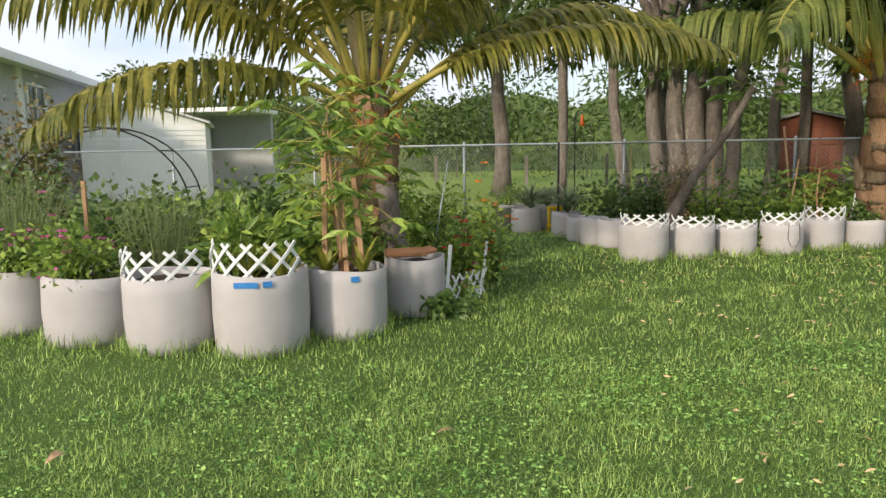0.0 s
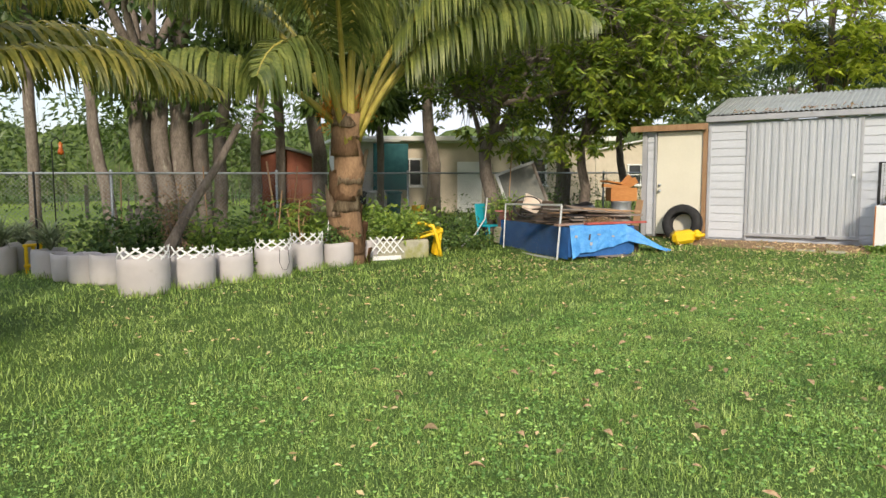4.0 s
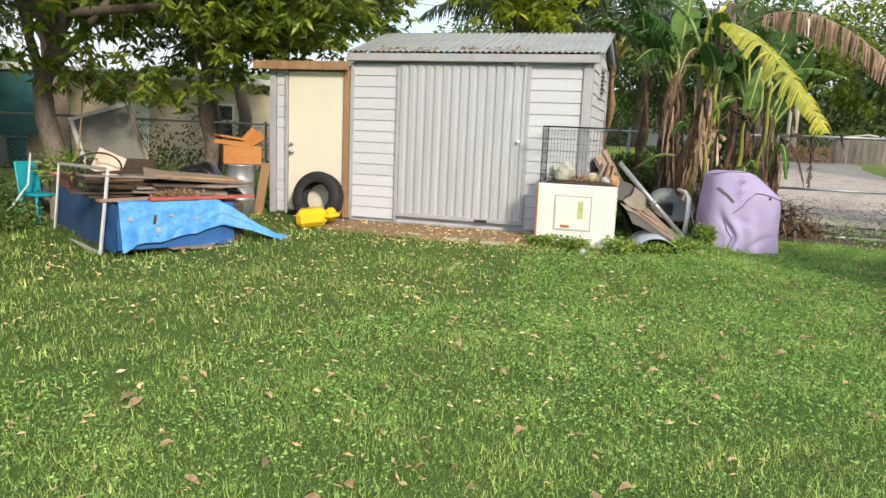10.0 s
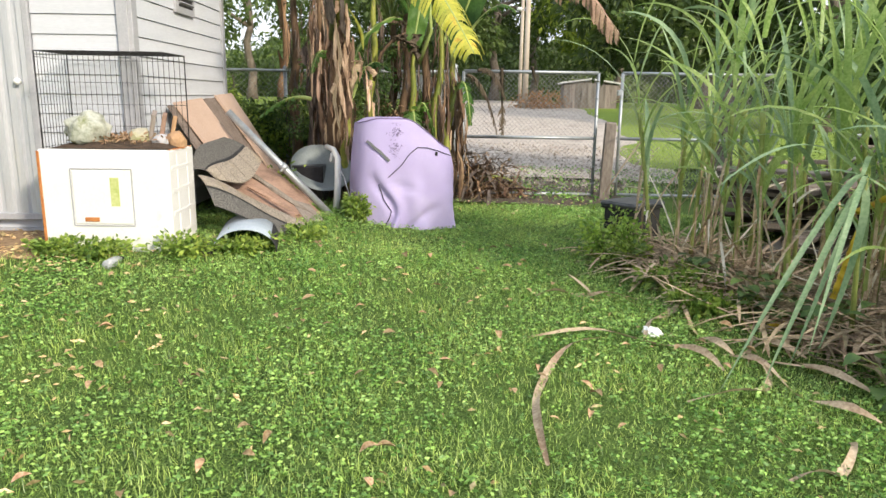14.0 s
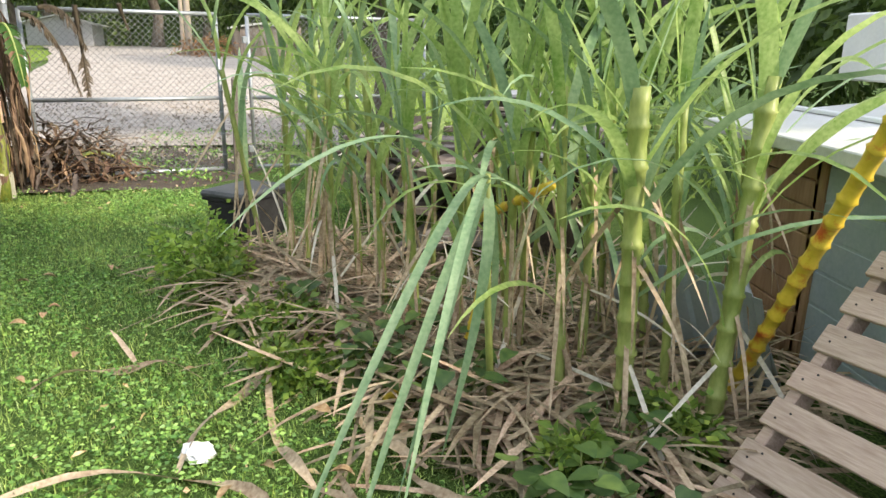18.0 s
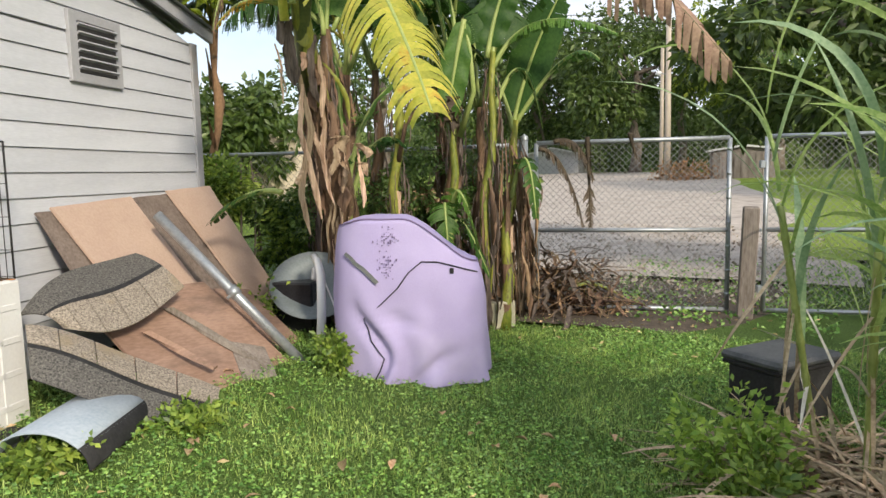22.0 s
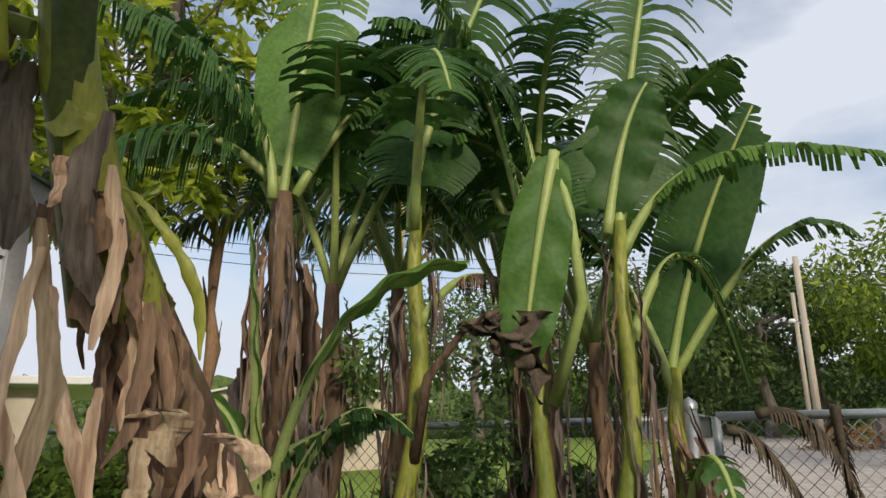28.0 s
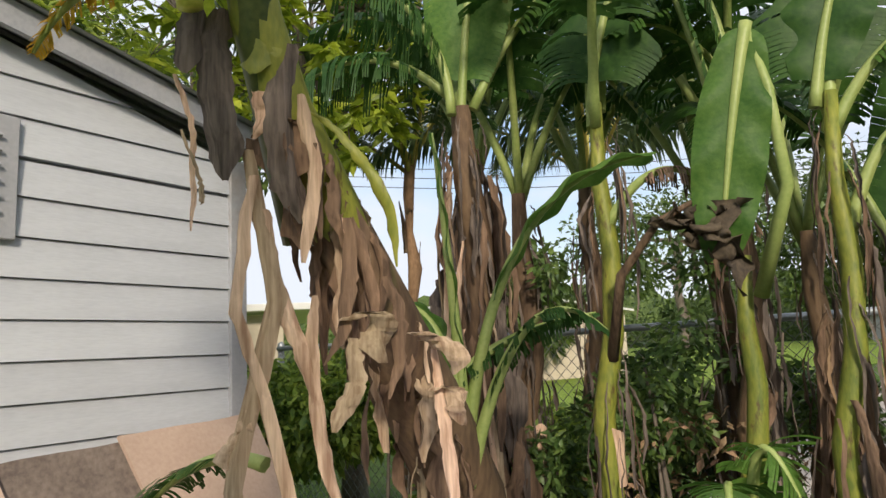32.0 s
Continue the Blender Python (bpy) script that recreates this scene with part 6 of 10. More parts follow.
part("hose", tube_bm([(-.3 * math.cos(a) * (1 - a / 30), .03 * a, .20 + .20 * math.sin(a)) for a in np.linspace(-1.4, 7.0, 40)], .013, 6), M_BLACK, cb)
pm = thing("white_pipe", "thin pale pole leaning into the tree", "pole", stand(9.1, 10.9, .0, 0, 14, 40))
part("pole", tube_bm([(0, 0, 0), (0, 0, 2.5)], .010, 6), M_STAKE, pm)
pm = thing("white_pipe", "bent pale plastic pipe beside the pile", "pole", stand(8.45, 10.9))
part("pole", tube_bm([(-.35, .1, .02), (-.1, 0, .25), (.1, -.05, .55), (.14, -.06, .95)], .014, 6), M_ALU, pm)
# drum, drawers and bags against the shed's end
dr = thing("steel_drum", "dull grey steel drum beside the shed", "drum", stand(10.72, 9.42))
bm = bmesh.new()
lathe(bm, [(0, 0), (.19, 0), (.19, .2), (.2, .215), (.19, .23), (.19, .44), (.2, .455), (.19, .47), (.19, .66), (.2, .67), (.2, .69), (.18, .69), (.18, .66), (0, .66)], 22)
part("body", bm, M_GALV, dr)
for i, (x, y, z, w, d, h, rz, ry) in enumerate(((10.78, 9.48, .69, .50, .38, .25, -30, 0), (10.74, 9.62, .94, .46, .34, .06, -38, 5), (10.92, 9.42, .92, .42, .05, .13, -50, -32), (10.76, 9.64, 1.02, .48, .30, .03, -15, 8), (10.95, 9.50, .93, .42, .04, .16, -40, -48))):
    bx = thing("wooden_box", "orange-stained wooden drawer stacked beside the shed", "drawer", stand(x, y, z, 0, ry, rz), group="old drawers")
    if h > .12:
        part("base", box_bm(w - .02, d - .02, .012, pose(0, 0, .01), 0), M_ORANGEWOOD, bx)
        for sx, sy, px, py in ((w, .018, 0, -d / 2), (w, .018, 0, d / 2), (.018, d - .04, -w / 2 + .01, 0), (.018, d - .04, w / 2 - .01, 0)):
            part("side", box_bm(sx, sy, h, pose(px, py, h / 2), .003), M_ORANGEWOOD, bx)
    else:
        part("board", box_bm(w, d, h, pose(0, 0, h / 2), .003), M_ORANGEWOOD, bx)
lb = thing("leaning_plank", "brown plank leaning on the shed's end", "plank", stand(10.88, 9.24, 0, -4, 8, -67))
part("plank", box_bm(.13, .03, .72, pose(0, 0, .36), .004), M_RAWWOOD, lb)
for x, y, s in ((10.55, 10.2, .34), (10.85, 10.6, .38), (10.3, 10.5, .32), (10.7, 10.0, .26)):
    bg = thing("rubbish_bag", "bulging black rubbish bag behind the pile", "bag", stand(x, y, -.02), group="rubbish bags")
    bm = bmesh.new()
    bmesh.ops.create_icosphere(bm, subdivisions=3, radius=s)
    for v in bm.verts:
        k = 1 + .16 * noise.noise(v.co * 5 + Vector((x, y, 0))) + .05 * noise.noise(v.co * 14)
        v.co *= k
        v.co.z = max(v.co.z * 1.0 + s * .75, 0)
    part("bag", bm, M_DARKBAG, bg, smooth=True)

# tyre against the door, yellow jug beside it
def tyre_bm(R, w, rim):
    bm = bmesh.new()
    prof = [(rim, -w * .38), (rim + .02, -w * .45), ((R + rim) / 2, -w * .5), (R - .025, -w * .47), (R - .004, -w * .36), (R, -w * .18), (R, w * .18), (R - .004, w * .36), (R - .025, w * .47), ((R + rim) / 2, w * .5), (rim + .02, w * .45), (rim, w * .38), (rim + .03, w * .34), (R - .03, w * .30), (R - .03, -w * .30), (rim + .03, -w * .34), (rim, -w * .38)]
    lathe(bm, prof, 40)
    return bm


ty = thing("car_tyre", "worn black car tyre leaning on the cream door", "tyre", SHED @ pose(.86, -.22, .265, 0, 0, 0) @ pose(0, 0, 0, 78, 0, 0))
part("carcass", tyre_bm(.35, .21, .195), M_BLACK, ty)
bm = bmesh.new()
for i in range(44):
    a = 2 * math.pi * i / 44
    for zz in (-.045, .0, .045):
        box(bm, .008, .030, .034, pose(.349 * math.cos(a), .349 * math.sin(a), zz, 0, 0, math.degrees(a)))
part("tread", bm, M_BLACK, ty)


def jug(label, m, s=1.0, words=False):
    j = thing("plastic_jug", label, "jug", m)
    bm = bmesh.new()
    box(bm, .20 * s, .13 * s, .22 * s, pose(0, 0, .11 * s), .035 * s)
    box(bm, .10 * s, .10 * s, .08 * s, pose(.02 * s, 0, .25 * s), .025 * s)
    part("body", bm, M_YELLOW, j)
    bm = bmesh.new()
    tube(bm, [(-.06 * s, 0, .20 * s), (-.10 * s, 0, .25 * s), (-.06 * s, 0, .30 * s), (.02 * s, 0, .29 * s)], .018 * s, 8)
    part("handle", bm, M_YELLOW, j)
    bm = bmesh.new()
    lathe(bm, [(0, .05), (.03, .05), (.032, 0), (0, 0)], 14, pose(.03 * s, 0, .285 * s))
    part("cap", bm, M_BLACK, j)
    return j


jug("large yellow plastic jug lying by the tyre", stand(10.68, 8.16, .10, 82, 0, 48), 1.75)

M_ENAMEL = material("white_enamel", (0.70, 0.70, 0.69), (0.78, 0.78, 0.77), 3, 0.35, bump=0.04, stain=(0.55, 0.52, 0.46), stain_scale=2.5, stain_at=0.62)
M_RUSTY = material("orange_rust", (0.30, 0.10, 0.03), (0.52, 0.22, 0.07), 14, 0.9, bump=0.5)
M_MOSS = material("green_algae", (0.36, 0.42, 0.12), (0.55, 0.58, 0.28), 10, 0.9, bump=0.2)
M_PLYPINK = material("pink_laminate_board", (0.46, 0.33, 0.26), (0.55, 0.41, 0.33), 3, 0.6, bump=0.12, stain=(0.40, 0.28, 0.21), stain_scale=2, stain_at=.6)
M_PLYDARK = material("dark_water_stained_plywood", (0.13, 0.10, 0.085), (0.25, 0.20, 0.17), 6, 0.85, bump=0.4, stretch=(1, .3, 1), stain=(0.07, 0.055, 0.05), stain_scale=4, stain_at=.55)
M_SHING = material("asphalt_shingle", (0.10, 0.085, 0.07), (0.46, 0.40, 0.33), 95, 0.95, bump=1.0, fine=160, stain=(0.30, 0.24, 0.16), stain_scale=2.2, stain_at=.55)
M_SHINGD = material("black_shingle_band", (0.03, 0.03, 0.03), (0.19, 0.18, 0.165), 95, 0.95, bump=1.0, fine=160)
M_BLUEMETAL = material("faded_blue_sheet_metal", (0.30, 0.36, 0.42), (0.42, 0.47, 0.52), 4, 0.5, 0.1, 0.1, stain=(0.20, 0.22, 0.24), stain_scale=3, stain_at=.62)
M_DISH = material("slate_grey_dish", (0.16, 0.19, 0.20), (0.24, 0.27, 0.28), 4, 0.5, 0.1, 0.08)

# upturned white dryer
dy = thing("clothes_dryer", "rust-edged white clothes dryer standing on its side", "dryer", pose(12.445, 5.13, ground_z(12.3, 5.0) - .02, 0, 0, -67.5))
DW, DD, DH = .90, .54, .73
part("cabinet", box_bm(DW, DD, DH, pose(0, 0, DH / 2), .014), M_ENAMEL, dy)
door_rim = bmesh.new()
for sx, sz, px, pz in ((.42, .008, -.02, .60), (.42, .008, -.02, .20), (.008, .40, -.23, .40), (.008, .40, .19, .40)):
    box(door_rim, sx, .010, sz, pose(px, -DD / 2 - .002, pz), .002)
dd_ = part("door", box_bm(.40, .012, .38, pose(-.02, -DD / 2 - .003, .40), .006), M_ENAMEL, dy, "flat white dryer door")
part("door_seam", door_rim, M_TRIM, dd_)
part("latch_plate", box_bm(.10, .012, .03, pose(-.10, -DD / 2 - .010, .245), .003), M_RUSTY, dd_)
part("algae_streak", box_bm(.06, .003, .20, pose(.07, -DD / 2 - .0105, .44), 0), M_MOSS, dd_, "pale green algae streak")
part("rust_edge", box_bm(.018, .012, DH - .02, pose(-DW / 2 + .012, -DD / 2 - .002, DH / 2), .002), M_RUSTY, dy, "orange rusted edge")
bm = bmesh.new()
for i in range(4):
    box(bm, .006, DD - .08, .03, pose(DW / 2 + .002, 0, .12 + .16 * i), .002)
for sy in (-.1, .12):
    box(bm, .006, .02, DH - .08, pose(DW / 2 + .002, sy, DH / 2), .002)
part("side_ribs", bm, M_ENAMEL, dy)
bm = bmesh.new()
for i in range(30):
    box(bm, random.uniform(.01, .04), random.uniform(.01, .03), .004, pose(DW / 2 - random.uniform(0, .06), -DD / 2 + random.uniform(0, .5), DH + .001, 0, 0, random.uniform(0, 90)))
part("rust_flakes", bm, M_RUSTY, dy)
top = ground_z(12.3, 5.0) - .02 + DH
# wire cage on it
cg = thing("wire_cage", "collapsed black wire dog cage on the dryer", "cage", pose(12.47, 5.14, top, 0, 0, -67.5))
CW, CD, CH = .86, .46, .66
bars = []
for x in np.arange(-CW / 2, CW / 2 + .01, CW / 22):
    bars.append(((x, CD / 2, 0), (x, CD / 2, CH)))
for z in (0.01, .14, .30, .46, .62, CH):
    bars += [((-CW / 2, CD / 2, z), (CW / 2, CD / 2, z)), ((-CW / 2, -CD / 2, z), (-CW / 2, CD / 2, z))]
for y in np.arange(-CD / 2, CD / 2 + .01, CD / 11):
    bars += [((-CW / 2, y, 0), (-CW / 2, y, CH)), ((-CW / 2, y, CH), (CW / 2, y, CH))]
bm = bmesh.new()
for a, b in bars:
    tube(bm, [a, b], .0022, 4, False)
part("wire_mesh", bm, M_BLACK, cg)["kind"] = "stuff"
for a, b in (((-CW / 2, -CD / 2, 0), (-CW / 2, -CD / 2, CH)), ((-CW / 2, -CD / 2, CH), (CW / 2, -CD / 2, CH)), ((CW / 2, -CD / 2, CH), (CW / 2, CD / 2, CH)), ((CW / 2, CD / 2, 0), (CW / 2, CD / 2, CH)), ((-CW / 2, CD / 2, CH), (CW / 2, CD / 2, CH)), ((-CW / 2, CD / 2, 0), (-CW / 2, CD / 2, CH))):
    part("frame_bar", tube_bm([a, b], .005, 6), M_BLACK, cg)
# litter on the dryer
db = thing("dirt_heap", "heap of dirt and dead leaves on the dryer", "dirt", pose(12.47, 5.12, top, 0, 0, -67.5), kind="stuff")
bm = bmesh.new()
bmesh.ops.create_grid(bm, x_segments=22, y_segments=12, size=.5)
for v in bm.verts:
    e = (1 - abs(v.co.x * 2) ** 4) * (1 - abs(v.co.y * 2) ** 4)
    v.co = Vector((v.co.x * .82, v.co.y * .46, .005 + e * (.03 + .05 * abs(noise.noise(v.co * 9)))))
part("dirt", bm, M_SOIL, db)
C, O = ball_points(420, (0, 0, .06), (.38, .2, .05), .2)
add_np("dead_leaves", leaf_cloud(C, .05, .45, None, 0), M_DEADLEAF, db)
pb = thing("plastic_bag", "crumpled pale plastic bag of dry plants", "bag", pose(12.33, 5.28, top + .02, 0, 0, 20))
bm = bmesh.new()
bmesh.ops.create_icosphere(bm, subdivisions=4, radius=.14)
for v in bm.verts:
    v.co *= 1 + .3 * noise.noise(v.co * 12) + .12 * noise.noise(v.co * 30)
    v.co.z = v.co.z * .9 + .11
part("bag", bm, material("cloudy_plastic", (0.26, 0.28, 0.22), (0.52, 0.53, 0.47), 9, .4, bump=.5, stain=(.18, .20, .08), stain_scale=7, stain_at=.52), pb, smooth=True)
for x, y, s, mt, ry, nm, lb in ((12.62, 4.88, .10, M_TRIM, 80, "tin_can", "dented grey tin can lying on the dryer"), (12.55, 5.02, .09, M_CONCRETE, 40, "broken_block", "broken concrete lump on the dryer"), (12.66, 4.78, .07, M_STAKE, 15, "wood_chunk", "orange-brown broken wood chunk on the dryer")):
    o = thing(nm, lb, nm.replace("_", " "), pose(x, y, top + .05, 0, ry, 30))
    bm = bmesh.new()
    if nm == "tin_can":
        lathe(bm, [(0, -.1), (.055, -.1), (.055, .1), (.05, .1), (.05, -.08), (0, -.08)], 18)
    else:
        bmesh.ops.create_icosphere(bm, subdivisions=2, radius=s)
        for v in bm.verts:
            v.co *= 1 + .35 * noise.noise(v.co * 17)
    part("body", bm, mt, o)
for i in range(3):
    o = thing("broken_board", "short broken board standing on the dryer", "board", pose(12.60 + .03 * i, 4.98 - .07 * i, top + .02, 20 - 12 * i, 12, -50))
    part("board", box_bm(.03, .10, .26 - .04 * i, pose(0, 0, .12), .003), (M_OLDWOOD, M_PLYRED, M_RAWWOOD)[i], o)


def bez(p, n):
    t = np.linspace(0, 1, n)[:, None]
    a, b, c = (np.array(q, float) for q in p)
    b = 2 * b - (a + c) / 2
    return a * (1 - t) ** 2 + b * 2 * t * (1 - t) + c * t ** 2


def slab(name, label, category, corners, thick, mat, group=""):
    """A flat or slightly twisted board through four corners (top left, top right, bottom right, bottom left)."""
    a, b, c, d = (Vector(p) for p in corners)
    o = (a + b + c + d) / 4
    t = thing(name, label, category, Matrix.Translation(o), group)
    bm = bmesh.new()
    n = 8
    g = [[bm.verts.new(a.lerp(b, u / n).lerp(d.lerp(c, u / n), v / n) - o + Vector((0, 0, .008 * noise.noise((u * .5, v * .5, o.x))))) for u in range(n + 1)] for v in range(n + 1)]
    for v in range(n):
        for u in range(n):
            bm.faces.new((g[v][u], g[v + 1][u], g[v + 1][u + 1], g[v][u + 1]))
    bm.normal_update()
    bmesh.ops.solidify(bm, geom=bm.faces[:], thickness=thick)
    part("board", bm, mat, t)
    return t


slab("plywood_sheet", "dark stained plywood leaning on the shed wall", "plywood", ((13.24, 5.36, 1.22), (13.60, 5.50, 1.24), (13.95, 4.98, .22), (13.5, 4.8, .2)), .014, M_PLYDARK)
slab("laminate_board", "pink laminate board leaning on the shed wall", "board", ((13.34, 5.385, 1.245), (14.04, 5.665, 1.28), (14.45, 5.12, .26), (13.76, 4.83, .22)), .016, M_PLYPINK)
slab("plywood_sheet", "dark wet plywood between two pink boards", "plywood", ((14.00, 5.675, 1.27), (14.5, 5.87, 1.285), (14.95, 5.30, .25), (14.40, 5.08, .22)), .014, M_PLYDARK)
slab("laminate_board", "pink laminate board leaning at the wall's end", "board", ((14.44, 5.83, 1.31), (15.02, 6.06, 1.33), (15.32, 5.5, .28), (14.85, 5.24, .26)), .016, M_PLYPINK)
slab("plywood_sheet", "reddish weathered plywood sloping to the grass", "plywood", ((13.25, 5.02, .74), (14.20, 5.16, .70), (14.42, 4.44, .07), (13.40, 4.22, .09)), .018, M_PLYRED)
slab("plywood_sheet", "reddish weathered plywood under the dish", "plywood", ((14.15, 5.20, .66), (14.75, 5.35, .55), (14.82, 4.75, .10), (14.38, 4.60, .09)), .018, M_PLYRED)
slab("scrap_board", "short grey board on the sloping plywood", "board", ((14.02, 4.72, .38), (14.24, 4.64, .30), (14.02, 4.22, .07), (13.84, 4.32, .10)), .02, M_OLDWOOD)
slab("thin_batten", "thin pale batten across the sloping plywood", "batten", ((13.72, 4.93, .62), (13.77, 4.90, .62), (14.16, 4.52, .22), (14.12, 4.50, .22)), .02, M_OLDWOOD)
slab("thin_batten", "dark red batten across the sloping plywood", "batten", ((13.45, 4.76, .55), (13.49, 4.72, .55), (13.72, 4.46, .33), (13.68, 4.44, .33)), .018, M_PLYRED)


def shingle_strip(label, dark_edge, tab_edge, share, parts=5):
    """A buckled strip of roofing shingles between two edges of three points each: a dark granule band, a tar line and brown tabs."""
    A, B = bez(dark_edge, 31), bez(tab_edge, 31)
    o = Vector(A[15])
    t = thing("roof_shingles", label, "shingles", Matrix.Translation(o), "roofing strips by the dryer")
    def at(u, v):
        f = u * 30
        i = min(int(f), 29)
        a, b = (Vector(q[i]).lerp(Vector(q[i + 1]), f - i) for q in (A, B))
        return a.lerp(b, v) - o + Vector((0, 0, .035 * math.sin(math.pi * v) + .02 * math.sin(u * 6 + v)))
    for i in range(parts):
        for v0, v1, mt, nm in ((0.0, share, M_SHINGD, "lower_band"), (share, share + .07, M_BLACK, "tar_line"), (share + .07, 1.0, M_SHING, "tab")):
            bm = bmesh.new()
            n = 5
            gap = .004 if nm == "tab" else 0
            u0, u1 = i / parts + gap, (i + 1) / parts - gap
            g = [[bm.verts.new(at(u0 + (u1 - u0) * a / n, v0 + (v1 - v0) * b / 4) + Vector((0, 0, gap))) for a in range(n + 1)] for b in range(5)]
            for b in range(4):
                for a in range(n):
                    bm.faces.new((g[b][a], g[b][a + 1], g[b + 1][a + 1], g[b + 1][a]))
            bm.normal_update()
            bmesh.ops.solidify(bm, geom=bm.faces[:], thickness=.008)
            part(nm, bm, mt, t)


shingle_strip("buckled strip of grey-brown asphalt shingles on the lawn's edge", ((12.74, 4.54, .50), (13.0, 4.27, .30), (13.40, 4.10, .08)), ((12.84, 4.76, .69), (13.19, 4.60, .54), (13.62, 4.32, .23)), .44)
shingle_strip("curled strip of brown asphalt shingles over plywood", ((12.86, 4.84, .74), (13.27, 5.06, .90), (13.74, 5.20, .94)), ((13.02, 4.74, .64), (13.26, 4.66, .62), (13.84, 4.88, .72)), .50)
pi = thing("steel_pipe", "galvanised steel pipe leaning on the boards", "pipe", pose(0, 0, 0))
part("tube", tube_bm([(14.02, 5.36, 1.16), (14.48, 4.47, .10)], .034, 14), M_GALV, pi)
part("collar", tube_bm([(14.24, 4.94, .66), (14.26, 4.90, .615)], .042, 12), M_GALV, pi)
part("bolt", tube_bm([(14.20, 4.93, .60), (14.25, 4.91, .64)], .012, 8), M_GALV, pi)
dish = thing("satellite_dish", "grey satellite dish lying with its white arm", "satellite dish", Matrix.Translation((15.12, 5.02, .50)) @ Vector((-.50, -.44, .74)).to_track_quat('Z', 'Y').to_matrix().to_4x4())
bm = bmesh.new()
lathe(bm, [(0.0, 0.0), (.12, .010), (.24, .04), (.335, .085), (.335, .09), (.24, .047), (.12, .017), (0, .007)], 30)
part("reflector", bm, M_DISH, dish)
da = thing("dish_arm", "white metal dish arm bent to the ground", "antenna arm", pose(0, 0, 0))
part("tube", tube_bm([(14.77, 4.66, .02), (14.765, 4.62, .45), (14.77, 4.62, .70), (14.83, 4.70, .78), (14.95, 4.85, .80)], [.034, .034, .032, .028, .024], 10), M_WHITE, da)
part("clamp", box_bm(.09, .07, .10, pose(14.82, 4.70, .70, 10, 0, 30), .012), M_TRIM, da)
part("cable", tube_bm([(14.90, 4.72, .66), (14.86, 4.60, .50), (14.90, 4.56, .30), (14.82, 4.55, .04)], .006, 6), M_WHITE, da)
bx = thing("dark_crate", "dark crate propping the satellite dish", "crate", stand(15.05, 5.0, -.01, 0, 0, 20))
part("box", box_bm(.36, .34, .40, pose(.1, .12, .20), .015), M_DARKBAG, bx)
mc = thing("metal_hood", "faded blue sheet-metal hood with a black edge", "sheet metal", pose(12.84, 4.33, ground_z(12.8, 4.3), 0, 0, 32))
for a0, a1, mt, nm in ((.55, 2.9, M_BLUEMETAL, "hood"), (.0, .62, M_BLACK, "black_edge")):
    bm = bmesh.new()
    n = 12
    g = [[bm.verts.new((-.36 + .72 * k, -.22 * math.cos(a0 + (a1 - a0) * i / n), .16 * math.sin(a0 + (a1 - a0) * i / n) + .004)) for i in range(n + 1)] for k in (0, .5, 1)]
    for k in range(2):
        for i in range(n):
            bm.faces.new((g[k][i], g[k][i + 1], g[k + 1][i + 1], g[k + 1][i]))
    bm.normal_update()
    bmesh.ops.solidify(bm, geom=bm.faces[:], thickness=.006)
    part(nm, bm, mt, mc, smooth=True)
fb = thing("floor_mat", "flat black rubber mat under the dryer", "mat", pose(12.55, 4.52, ground_z(12.5, 4.5) + .012, 0, 0, 20))
part("mat", box_bm(.5, .3, .014, None, .003), M_BLACK, fb)
bt = thing("plastic_bottle", "crushed clear plastic bottle in the weeds", "bottle", stand(11.95, 4.75, .035, 0, 90, 20))
bm = bmesh.new()
lathe(bm, [(0, -.1), (.032, -.1), (.035, 0), (.03, .06), (.012, .09), (.012, .11), (0, .11)], 14)
part("body", bm, material("clear_plastic", (0.25, 0.27, 0.28), (0.40, 0.42, 0.43), 20, .15), bt)
part("cap", tube_bm([(0, 0, .105), (0, 0, .125)], .014, 10), M_BLACK, bt)
for x, y in ((12.0, 6.3), (11.85, 6.9), (12.15, 5.9)):
    st_ = thing("paving_slab", "sunken grey paving slab in the leaf litter", "paving", stand(x - .35, y - .05, -.015, 0, 0, 20), group="paving slabs")
    part("slab", box_bm(.42, .28, .05, None, .012), M_CONCRETE, st_)
for x, y, r, h in ((12.05, 4.95, .22, .22), (12.3, 4.5, .22, .22), (12.0, 5.3, .15, .18), (12.55, 4.2, .22, .2), (14.42, 4.20, .14, .24), (14.55, 4.30, .12, .22), (13.2, 4.1, .2, .16), (14.75, 5.3, .25, .3)):
    bush("weed_clump", "bright green weeds at the foot of the junk", x, y, r, r, h * (.55 if x < 14 else .9), 420, .04, M_HERB, 14)

# lilac grill cover
cv = thing("grill_cover", "sagging lilac fabric cover over a grill", "grill cover", pose(14.98, 4.0, ground_z(15.0, 4.0) - .03, 0, 0, math.degrees(math.atan2(-.817, .576))))
def cover_top(x):
    return 1.09 - .30 * smooth01((x + .05) / .52) - .05 * smooth01((-x - .3) / .18)


